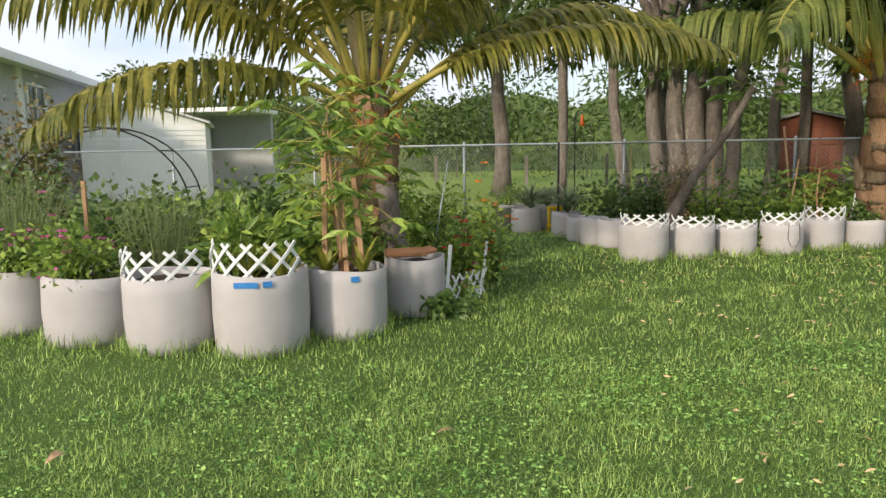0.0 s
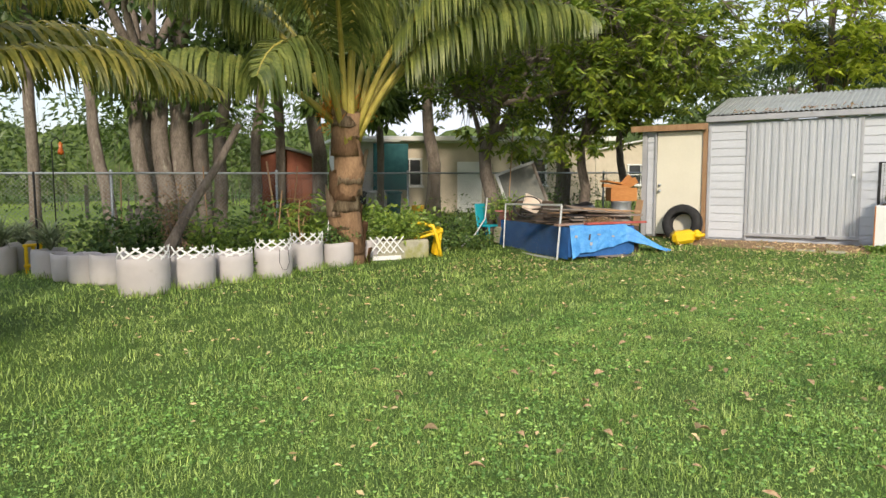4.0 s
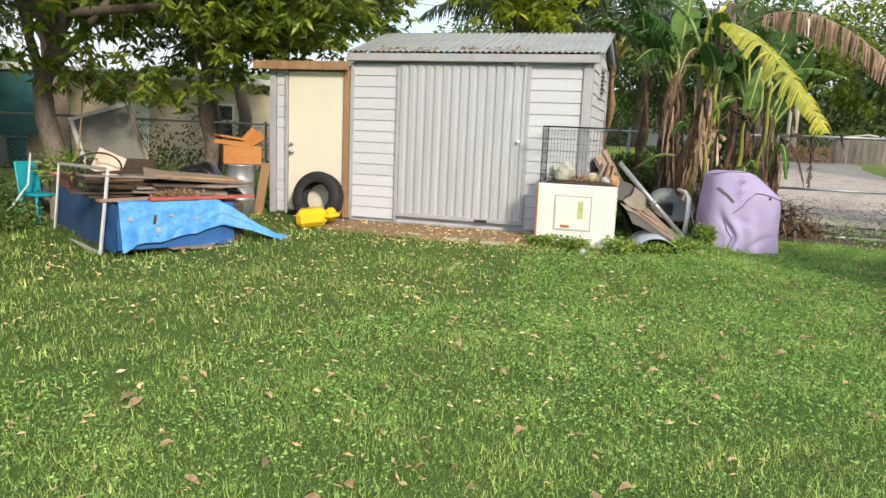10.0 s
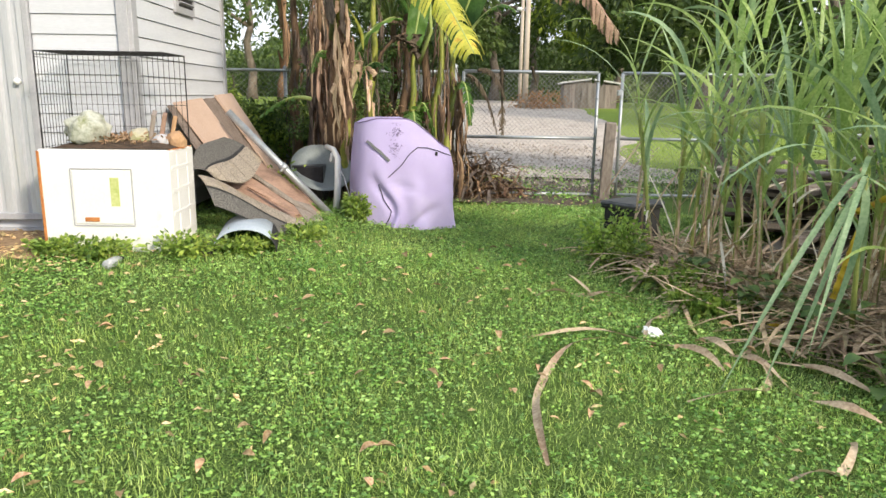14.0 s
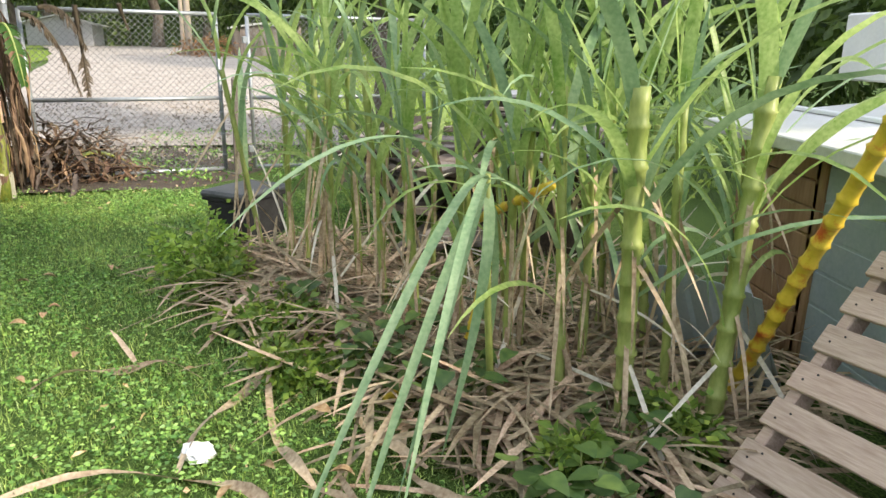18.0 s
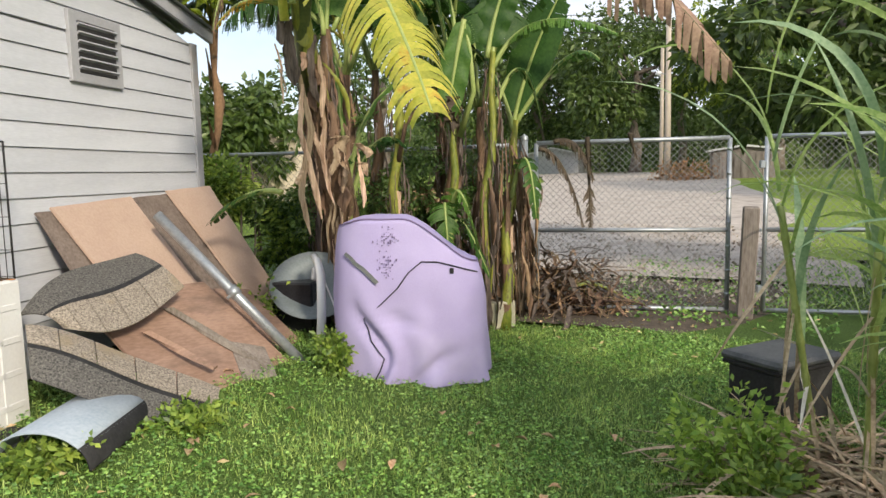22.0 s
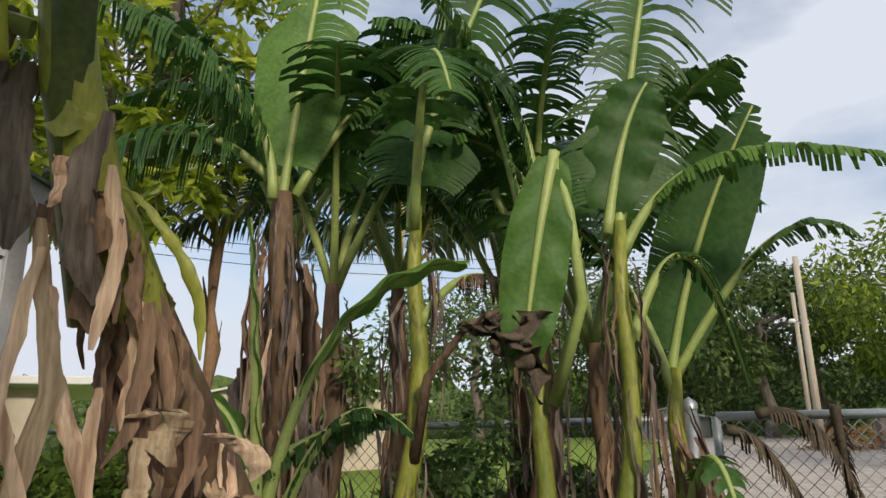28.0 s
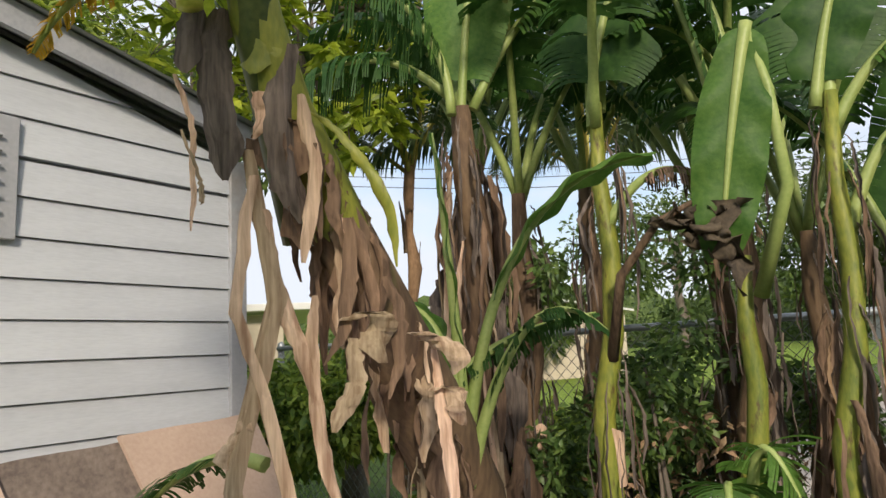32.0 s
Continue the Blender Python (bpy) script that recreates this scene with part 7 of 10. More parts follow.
def cover_point(a, k):
    """a: angle round it; k: 0 at the hem, 1 at the shoulder, 2 at the middle of the top."""
    ca, sa = math.cos(a), math.sin(a)
    r = (abs(ca / .50) ** 3.4 + abs(sa / .37) ** 3.4) ** (-1 / 3.4)
    x, y = r * ca, r * sa
    h = cover_top(x)
    if k <= 1:
        f = k
        s = 1.0 + .03 * math.sin(f * 3.14) - .07 * f ** 6 - .02 * (1 - f) * (1 if sa < 0 else 0)
        p = Vector((x * s, y * s, h * f * .985))
        front = 1 if sa < 0 else .35
        fold = .020 * math.sin(a * 9 + f * 5) * (1 - f) ** 2 + .010 * noise.noise((x * 3.5, y * 3.5, f * 4)) - .018 * abs(noise.noise((x * 3.2 + 3, y * 3.2, f * 3)))
        # pleat beside the seam, slanting tucks near the hem
        fold -= front * .050 * math.exp(-((x + .26 - .10 * math.sin(f * 9)) / .045) ** 2) * smooth01((.62 - f) / .3)
        fold += front * .028 * math.exp(-((x + .17 - .08 * math.sin(f * 9)) / .05) ** 2) * smooth01((.62 - f) / .3)
        fold -= front * .040 * math.exp(-((x - .02 - 1.1 * (f - .02)) / .05) ** 2) * smooth01((.34 - f) / .2)
        fold -= front * .025 * math.exp(-((f - .42 + .25 * (x + .12)) / .03) ** 2) * math.exp(-((x + .05) / .14) ** 2)
        fold += .05 * smooth01((x - .36) / .12) * (1 - f) ** 3
        return p + Vector((ca, sa, 0)) * fold
    f = 2 - k
    h = cover_top(x * f * .93)
    return Vector((x * .93 * f, y * .93 * f, h * (.985 + .015 * (1 - f)) + .010 * noise.noise((x * f * 6, y * f * 6, 1))))


bm = bmesh.new()
NA, lev = 132, [i / 26 for i in range(24)] + [.93, .96, .98, 1.0, 1.04, 1.08, 1.14, 1.2, 1.3, 1.4, 1.5, 1.6, 1.7, 1.8, 1.93]
g = [[bm.verts.new(cover_point(2 * math.pi * i / NA, k)) for i in range(NA)] for k in lev]
for p, q in zip(g, g[1:]):
    for i in range(NA):
        bm.faces.new((p[i], p[(i + 1) % NA], q[(i + 1) % NA], q[i]))
bm.faces.new(g[-1])
part("fabric", bm, M_LILAC, cv, smooth=True)
def on_front(x, z):
    """A point on the front of the cover, 6 mm proud."""
    k = min(z / cover_top(x), 1.0)
    best = min((abs(cover_point(a, k).x - x), a) for a in np.linspace(math.pi + .15, 2 * math.pi - .15, 90))
    p = cover_point(best[1], k)
    return p + Vector((0, -.010, .006))


seam = [(.44, .73), (.37, .76), (.28, .79), (.18, .815), (.075, .82), (-.0, .75), (-.085, .65), (-.19, .55), (-.30, .45), (-.275, .38), (-.245, .31), (-.20, .24), (-.175, .19), (-.20, .11), (-.235, .03)]
part("seam_piping", tube_bm([on_front(x, z) for x, z in seam], .004, 6), M_BLACK, cv, "dark piped seam")
part("seam_piping", tube_bm([cover_point(a, 1.02) + Vector((0, 0, .006)) for a in np.linspace(math.pi * 1.0, math.pi * 2.0, 40)], .005, 6), material("violet_piping", (.16, .12, .24), (.22, .17, .30), 9, .7), cv)
q = [on_front(-.40 + .2 * i / 6, .88 - .19 * i / 6) + Vector((0, -.004, 0)) for i in range(7)]
bm = bmesh.new()
rails = []
for i in range(7):
    d = (q[min(i + 1, 6)] - q[max(i - 1, 0)]).normalized()
    u = d.cross(Vector((0, -1, 0))) * .013
    rails.append([bm.verts.new(q[i] + u * e + Vector((0, f, 0))) for e, f in ((-1, 0), (1, 0), (1, -.004), (-1, -.004))])
for a, b in zip(rails, rails[1:]):
    for j in range(4):
        bm.faces.new((a[j], a[(j + 1) % 4], b[(j + 1) % 4], b[j]))
part("strap", bm, material("dark_webbing", (.10, .11, .11), (.17, .18, .18), 40, .8, bump=.4), cv, "grey webbing strap")
bm = bmesh.new()
rsm = np.random.default_rng(12)
for i in range(90):
    c = on_front(-.14 + rsm.normal(0, .035), (.97, .80)[i % 2] + rsm.normal(0, .035))
    box(bm, rsm.uniform(.003, .012), .002, rsm.uniform(.003, .009), Matrix.Translation(c) @ pose(0, 0, 0, 0, rsm.uniform(0, 90), 0))
part("mildew", bm, bpy.data.materials["violet_piping"], cv, "small dark mildew spots")["kind"] = "stuff"
part("tag", box_bm(.025, .008, .035, Matrix.Translation(on_front(.27, .755)), .002), M_BLACK, cv)
for x, y, z, s in ((15.95, 4.22, 0, .2), (15.9, 4.28, .19, .18), (16.65, 4.3, 0, .24)):
    o = thing("concrete_block", "pale concrete block behind the cover", "block", stand(x, y, z, 0, 0, 25 * s * 10), group="concrete blocks")
    bm = bmesh.new()
    box(bm, s * 1.9, s, s, pose(0, 0, s / 2), .012)
    part("block", bm, M_CONCRETE, o)
    # thin dark plates paint the shade of hollow cores on a solid top
    for sx in (-.3, .3):
        part("core_shade", box_bm(s * .6, s * .5, .004, pose(sx * s * 1.6, 0, s + .001), 0), M_SOIL, o)

M_BAN = material("banana_leaf", (0.028, 0.085, 0.016), (0.07, 0.15, 0.028), 5, 0.5, bump=0.25, fine=40, vary=0.3, translucent=0.3, spec=.25)
M_BAN_L = material("young_banana_leaf", (0.06, 0.15, 0.025), (0.135, 0.25, 0.05), 5, 0.5, bump=0.4, fine=55, vary=0.2, translucent=0.35, spec=.25)
M_BAN_Y = material("yellowing_banana_leaf", (0.30, 0.35, 0.04), (0.58, 0.53, 0.08), 6, 0.5, bump=0.15, stain=(0.45, 0.22, 0.03), stain_scale=6, stain_at=.58, vary=.25, island=True, translucent=.35)
M_BAN_STEM = material("banana_stem", (0.11, 0.15, 0.025), (0.31, 0.31, 0.05), 6, 0.5, bump=0.3, stretch=(1, 1, .35), stain=(0.085, 0.05, 0.02), stain_scale=26, stain_at=.56)
M_BROWNSTEM = material("brown_banana_stem", (0.07, 0.042, 0.028), (0.20, 0.13, 0.075), 6, .8, bump=.6, fine=50, stretch=(1, 1, .3), stain=(0.20, 0.19, 0.05), stain_scale=3, stain_at=.63)
M_DEADSTRIP = material("dead_leaf_strip", (0.30, 0.19, 0.12), (0.74, 0.57, 0.41), 34, .85, bump=.8, fine=90, stretch=(1, 1, .07), stain=(0.14, 0.085, 0.05), stain_scale=22, stain_at=.64, vary=.45, translucent=.2)
M_MIDRIB = material("banana_midrib", (0.24, 0.32, 0.09), (0.36, 0.42, 0.14), 6, .45, bump=.05)
M_DRYBROWN = material("dark_dry_leaf", (0.075, 0.048, 0.033), (0.27, 0.175, 0.115), 26, .9, bump=.8, fine=80, stretch=(1, 1, .12), vary=.35, island=True, translucent=.1)

M_DEADRAG = material("dead_banana_rag", (0.24, 0.15, 0.11), (0.46, 0.32, 0.22), 7, .85, bump=.5, fine=60, stain=(0.50, 0.30, 0.05), stain_scale=5, stain_at=.66, vary=.35, island=True, translucent=.3)
M_GREYRAG = material("grey_withered_leaf", (0.045, 0.035, 0.03), (0.22, 0.175, 0.15), 24, .85, bump=.8, fine=80, stretch=(1, 1, .1), vary=.3, island=True, translucent=.1)
M_DARKSTALK = material("dark_leaf_stalk", (0.045, 0.07, 0.02), (0.11, 0.13, 0.035), 6, .45, bump=.15, stain=(0.22, 0.22, 0.03), stain_scale=4, stain_at=.62)
M_YELLOWSTALK = material("yellow_leaf_stalk", (0.46, 0.52, 0.06), (0.68, 0.66, 0.12), 6, .45, bump=.1)
M_BAN_O = material("orange_banana_leaf", (0.52, 0.25, 0.02), (0.62, 0.42, 0.05), 9, .6, bump=.2, stain=(0.20, 0.09, 0.03), stain_scale=10, stain_at=.58, translucent=.35)

M_DARKRAG = material("dark_withered_leaf", (0.05, 0.038, 0.028), (0.13, 0.10, 0.065), 9, .85, bump=.5, fine=60, vary=.3, island=True, translucent=.12)


def banana_leaf(parent, pts, width, torn=0.0, mat=None, stalk=0.22, droop=0.5, label="", rib_mat=None, face=None, n=46, whole=0.0):
    """A paddle leaf along three points; torn: share of the blade split into hanging strips."""
    mat = mat or M_BAN
    k = 18
    P = bez(pts, k)
    rib = part("banana_leaf", tube_bm([Vector(v) for v in P], [.022 * (1 - .85 * i / (k - 1)) + .002 for i in range(k)], 6), rib_mat or M_MIDRIB, parent, label or "large banana leaf")
    t = np.linspace(stalk, .995, n)
    Q = np.stack([np.interp(t, np.linspace(0, 1, k), P[:, j]) for j in range(3)], 1)
    F = np.gradient(Q, axis=0)
    F /= np.linalg.norm(F, axis=1)[:, None]
    up = np.array([0, 0, 1.0]) if face is None else np.array(face, float)
    S = np.cross(F, up)
    S /= np.linalg.norm(S, axis=1)[:, None] + 1e-9
    N = np.cross(S, F)
    u = (t - stalk) / (1 - stalk)
    W = width * np.clip(np.sin(np.pi * np.clip(u * .86 + .10, 0, 1)), 0.05, 1) ** .55
    sets = []
    for sg in (1, -1):
        kk = 6
        grid = np.zeros((n, kk, 3))
        g = np.zeros(n)
        left, ext, slant, short = 0, 1.0, .3, 1.0
        for i in range(n):
            if left <= 0:
                left, ext, slant, short = RNG.integers(1, 4), RNG.uniform(.2, 2.4), RNG.uniform(-.05, .75), RNG.uniform(.55, 1.12)
            left -= 1
            rip = min(1.0, max(0.0, (u[i] - whole) / .15)) if whole else 1.0
            tr = torn * rip
            d = S[i] * sg * .93 + F[i] * (.3 + (slant - .3) * rip if torn > .05 else .3) + N[i] * .22
            q = Q[i].copy()
            for j in range(kk):
                grid[i, j] = q
                q = q + d / np.linalg.norm(d) * W[i] * (1 + (short - 1) * rip if torn > .05 else 1) / (kk - 1)
                d = d + np.array([0, 0, -1]) * droop * .22 * (1 + 1.3 * tr * ext) - N[i] * .10
        if torn < .05:
            grid += (np.sin(np.arange(n) * .55)[:, None] * np.linspace(0, 1, kk)[None])[..., None] * N[:, None] * .012
            b = (np.arange(n - 1)[:, None] * kk + np.arange(kk - 1)[None]).ravel()
            sets.append((grid.reshape(-1, 3), np.stack([b, b + 1, b + 1 + kk, b + kk], 1)))
        else:
            half = np.gradient(Q, axis=0) * .5
            rips = np.clip((u - whole) / .15, 0, 1) if whole else np.ones(n)
            tap = 1.04 - torn * rips[:, None] * np.linspace(0, .74, kk)[None] * RNG.uniform(.6, 1.12, (n, 1))
            w = tap[..., None] * half[:, None]
            A, B = grid - w, grid + w
            v = np.stack([A, B], 2).reshape(-1, 3)
            b = (np.arange(n)[:, None] * kk + np.arange(kk - 1)[None]).ravel() * 2
            sets.append((v, np.stack([b, b + 1, b + 3, b + 2], 1)))
    add_np("blade", joined(*sets), mat, rib, smooth=True)
    return rib


def hanging_strips(parent, n, centre, rad, z0, z1, w, mat, name="dead_leaf", out=.1, label="", side=None, ln=(.25, .8)):
    """Withered leaves that hang along a stem: narrow at the top, crumpled and broader below, each its own piece."""
    for i in range(n):
        a = RNG.uniform(0, 2 * np.pi) if side is None else side + RNG.normal(0, .9)
        top = RNG.uniform(z0 + (z1 - z0) * .3, z1)
        length = min(RNG.uniform(*ln), top - z0 * .5)
        c = centre(top)
        k = 13
        f = np.linspace(0, 1, k)
        kink = np.cumsum(RNG.normal(0, .0045, (k, 2)), axis=0)
        o = rad + out * np.sin(f * 2.4) * RNG.uniform(.3, 1.3)
        P = np.stack([c[0] + math.cos(a) * o + kink[:, 0], c[1] + math.sin(a) * o + kink[:, 1], top - length * f + .05 * np.sin(f * 3.1)], 1)[None]
        tw = a + math.pi / 2 + np.cumsum(RNG.normal(0, .24, k))
        S = np.stack([np.cos(tw), np.sin(tw), RNG.normal(0, .2, k)], 1)[None]
        shape = np.interp(f, [0, .2, .5, .8, 1], [.35, .55, RNG.uniform(.5, 1.2), RNG.uniform(.7, 1.5), .25]) * RNG.uniform(.7, 1.3, k)
        W = (w * .5 * RNG.choice([.35, .5, .7, 1.1]) * shape)[None]
        U = np.stack([np.cos(tw - 1.57), np.sin(tw - 1.57), np.zeros(k)], 1)[None]
        add_np(name, ribbons(P, S, W, U, RNG.choice([-1.1, -.6, .6, 1.1])), mat if RNG.uniform() > .22 else M_DRYBROWN, parent, label, True)


def dead_strip(parent, pts, w, mat, label="", fold=.8, curl=.5, name="dead_leaf"):
    """One withered strip or rag along a bent line, folded lengthwise, frayed at its foot."""
    k = 22
    f = np.linspace(0, 1, k)
    P = bez((pts[0], pts[1], pts[-1]), k) if len(pts) == 3 else np.stack([np.interp(f, np.linspace(0, 1, len(pts)), [q[j] for q in pts]) for j in range(3)], 1)
    P = P + np.cumsum(RNG.normal(0, .0022, (k, 3)), axis=0)
    tw = -.42 + curl * np.sin(f * RNG.uniform(2, 5) + RNG.uniform(0, 6)) + np.cumsum(RNG.normal(0, .07, k))
    S = np.stack([np.cos(tw), np.sin(tw), RNG.normal(0, .08, k)], 1)
    U = np.stack([-np.sin(tw), np.cos(tw), np.zeros(k)], 1)
    W = w * .5 * np.interp(f, [0, .12, .5, .85, 1], [.5, .8, 1, RNG.uniform(.75, 1.2), RNG.uniform(.1, .4)]) * RNG.uniform(.88, 1.12, k)
    add_np(name, ribbons(P[None], S[None], W[None], U[None], fold), mat, parent, label, True)


def banana(label, base, top, r, dead=8, dead_w=.05, mat=None):
    """The stem of a banana plant with its dead sheaths; leaves are added to it."""
    z0 = ground_z(base[0], base[1]) - .03
    b = thing("banana_plant", label, "banana plant", pose(0, 0, 0))
    A, B = Vector((base[0], base[1], z0)), Vector(top)
    pts = trunk_points(A, B, .03, 9)
    part("stem", tube_bm(pts, [r * 1.35, r * 1.15, r, r * .95, r * .9, r * .85, r * .78, r * .68, r * .5], 12), mat or M_BAN_STEM, b, smooth=True)
    def centre(z):
        f = min(1, max(0, (z - z0) / (B.z - z0)))
        return A.lerp(B, f)
    hanging_strips(b, int(dead * 1.5), centre, r * .95, z0 + .05, B.z - .05, dead_w, M_GREYRAG, out=.05, ln=(.15, .6))
    # sheath collars
    for i in range(3):
        f = .10 + .17 * i
        c = A.lerp(B, f)
        bm = bmesh.new()
        lathe(bm, [(r * 1.22 - .05 * f, -.12), (r * 1.18 - .05 * f, 0), (r * 1.3 - .05 * f, .10)], 12, Matrix.Translation(c))
        for v in bm.verts:
            v.co.z += .05 * noise.noise(v.co * 9)
        part("sheath", bm, M_DRYBROWN if i < 2 else M_DEADSTRIP, b, smooth=True)
    return b


# big leaning plant beside the shed, clothed in dead leaves
b1 = thing("banana_plant", "leaning banana plant clothed in hanging dead leaves", "banana plant", pose(0, 0, 0))
B1 = [Vector(q) for q in ((15.58, 5.06, -.03), (15.50, 5.00, .55), (15.34, 4.90, 1.10), (15.10, 4.75, 1.43), (14.90, 4.64, 1.70), (14.74, 4.56, 1.94), (14.60, 4.50, 2.16), (14.52, 4.46, 2.36), (14.46, 4.42, 2.62))]
part("stem", tube_bm(B1[:6], [.17, .15, .135, .12, .10, .075], 14), M_BROWNSTEM, b1, smooth=True)
part("stem", tube_bm(B1[4:], [.085, .078, .070, .062, .050], 12), M_BAN_STEM, b1, "yellow-green upper stem blotched with brown", smooth=True)



def b1_at(z):
    for p, q in zip(B1, B1[1:]):
        if z <= q.z:
            return p.lerp(q, max(0.0, (z - p.z) / (q.z - p.z)))
    return B1[-1]


# sheaths that wrap the stem, short fibres, long pale strips
hanging_strips(b1, 34, b1_at, .070, .9, 2.20, .065, M_DRYBROWN, out=.02, ln=(.12, .38))
hanging_strips(b1, 12, b1_at, .075, 1.2, 2.15, .050, M_DEADSTRIP, out=.025, side=-2.0, ln=(.12, .35))
hanging_strips(b1, 34, b1_at, .12, .05, 1.35, .030, M_DEADSTRIP, out=.04, side=-2.2, ln=(.2, .55))
# long pale strips and broad flaps, darker sheaths above them
for q, w, mt in ((((14.50, 4.47, 2.04), (14.55, 4.44, 1.70), (14.46, 4.47, 1.30), (14.51, 4.46, 1.02)), .048, M_DEADSTRIP), (((14.51, 4.46, 1.98), (14.45, 4.47, 1.66), (14.52, 4.46, 1.45), (14.60, 4.43, 1.10)), .040, M_DEADSTRIP),
                 (((14.54, 4.46, 1.90), (14.58, 4.45, 1.68), (14.63, 4.43, 1.46)), .042, M_DEADSTRIP), (((14.61, 4.40, 2.17), (14.63, 4.40, 2.0), (14.62, 4.40, 1.78)), .040, M_DEADSTRIP),
                 (((14.35, 4.54, 2.22), (14.38, 4.53, 2.05), (14.39, 4.53, 1.84)), .016, M_DEADSTRIP), (((14.37, 4.54, 2.09), (14.41, 4.52, 1.97), (14.41, 4.52, 1.90)), .011, M_DEADSTRIP),
                 (((14.62, 4.41, 2.14), (14.73, 4.36, 2.02), (14.80, 4.34, 1.77)), .034, M_BAN_STEM), (((14.63, 4.42, 1.70), (14.62, 4.42, 1.49), (14.68, 4.40, 1.20)), .032, M_DEADSTRIP),
                 (((14.71, 4.39, 1.88), (14.70, 4.39, 1.70), (14.64, 4.41, 1.52)), .040, M_DRYBROWN), (((14.50, 4.46, 2.26), (14.53, 4.44, 2.15), (14.50, 4.46, 2.05)), .060, M_DEADSTRIP),
                 (((14.71, 4.38, 1.60), (14.71, 4.38, 1.50), (14.68, 4.39, 1.40)), .048, M_DEADSTRIP), (((14.50, 4.46, 1.47), (14.45, 4.48, 1.40), (14.44, 4.50, 1.33)), .050, M_DEADSTRIP),
                 (((14.92, 4.36, 1.58), (14.93, 4.34, 1.40), (14.92, 4.34, 1.16)), .030, M_DEADSTRIP), (((14.80, 4.38, 1.74), (14.83, 4.36, 1.62), (14.80, 4.37, 1.45)), .035, M_DRYBROWN),
                 (((14.45, 4.48, 2.38), (14.42, 4.48, 2.2), (14.46, 4.48, 1.98)), .085, M_GREYRAG), (((14.58, 4.42, 2.3), (14.56, 4.40, 2.1), (14.60, 4.41, 1.88)), .075, M_GREYRAG),
                 (((14.40, 4.50, 2.5), (14.40, 4.49, 2.35), (14.38, 4.50, 2.2)), .060, M_GREYRAG), (((14.51, 4.45, 2.52), (14.51, 4.43, 2.35), (14.50, 4.44, 2.2)), .085, M_BAN_STEM)):
    dead_strip(b1, q, w, mt)
for q, w in ((((14.68, 4.38, 1.64), (14.74, 4.34, 1.66), (14.78, 4.34, 1.56)), .075), (((14.84, 4.32, 1.61), (14.88, 4.29, 1.58), (14.92, 4.30, 1.50)), .070), (((14.88, 4.34, 1.47), (14.94, 4.31, 1.46), (14.97, 4.33, 1.38)), .055)):
    dead_strip(b1, q, w, M_DEADSTRIP, "pale curled flap of dead leaf", 1.1, .9, "dead_flap")
# dead leaf arched high over the path, hanging in rags
banana_leaf(b1, ((14.50, 4.28, 2.75), (14.46, 3.22, 3.02), (14.32, 1.86, 1.84)), .50, .8, M_DEADRAG, .24, 2.8, "brown dead banana leaf hanging in rags", M_DARKSTALK, n=64)
bm = bmesh.new()
tube(bm, [(14.66, 4.60, 1.85), (14.52, 4.46, 2.3), (14.47, 4.36, 2.6), (14.52, 4.28, 2.94), (14.54, 4.20, 3.2), (14.56, 3.98, 3.3)], [.03, .046, .044, .040, .038, .03], 9)
part("leaf_stalk", bm, M_DARKSTALK, b1, "thick dark green leaf stalk", smooth=True)
for q, w in ((((14.47, 4.20, 3.04), (14.37, 4.23, 2.84), (14.37, 4.24, 2.62)), .13), (((14.51, 4.19, 3.26), (14.59, 4.16, 2.98), (14.59, 4.15, 2.64)), .115), (((14.61, 4.14, 3.36), (14.70, 4.12, 3.05), (14.67, 4.12, 2.70)), .062),
             (((14.72, 4.12, 3.46), (14.75, 4.11, 3.26), (14.75, 4.11, 3.12)), .036), (((14.27, 4.28, 3.20), (14.24, 4.28, 3.03), (14.28, 4.29, 2.90)), .09), (((14.49, 4.19, 2.86), (14.42, 4.22, 2.70), (14.40, 4.23, 2.57)), .07), (((14.45, 4.20, 3.28), (14.40, 4.20, 3.14), (14.43, 4.20, 3.02)), .10)):
    dead_strip(b1, q, w, M_GREYRAG, "grey-brown withered leaf rag", .9, .35)
# yellow stalk and the yellowing leaf that arches towards the lawn
bm = bmesh.new()
tube(bm, [(14.37, 4.46, 2.35), (14.34, 4.45, 2.54), (14.31, 4.44, 2.8), (14.28, 4.40, 3.02), (14.18, 4.2, 3.16)], [.030, .028, .026, .026, .022], 9)
part("leaf_stalk", bm, M_YELLOWSTALK, b1, "bright yellow-green leaf stalk", smooth=True)
banana_leaf(b1, ((14.26, 4.36, 3.04), (13.96, 3.60, 2.60), (13.40, 2.74, 1.63)), .40, .5, M_BAN_Y, .12, 1.0, "yellowing torn banana leaf", whole=.25, n=60)
banana_leaf(b1, ((14.24, 4.26, 2.40), (14.14, 4.26, 2.54), (13.86, 4.27, 2.70)), .17, 0, M_BAN, .15, .9)
banana_leaf(b1, ((14.32, 4.50, 2.7), (14.35, 4.95, 3.3), (14.20, 5.65, 3.4)), .26, .3, M_BAN, .2, .5)

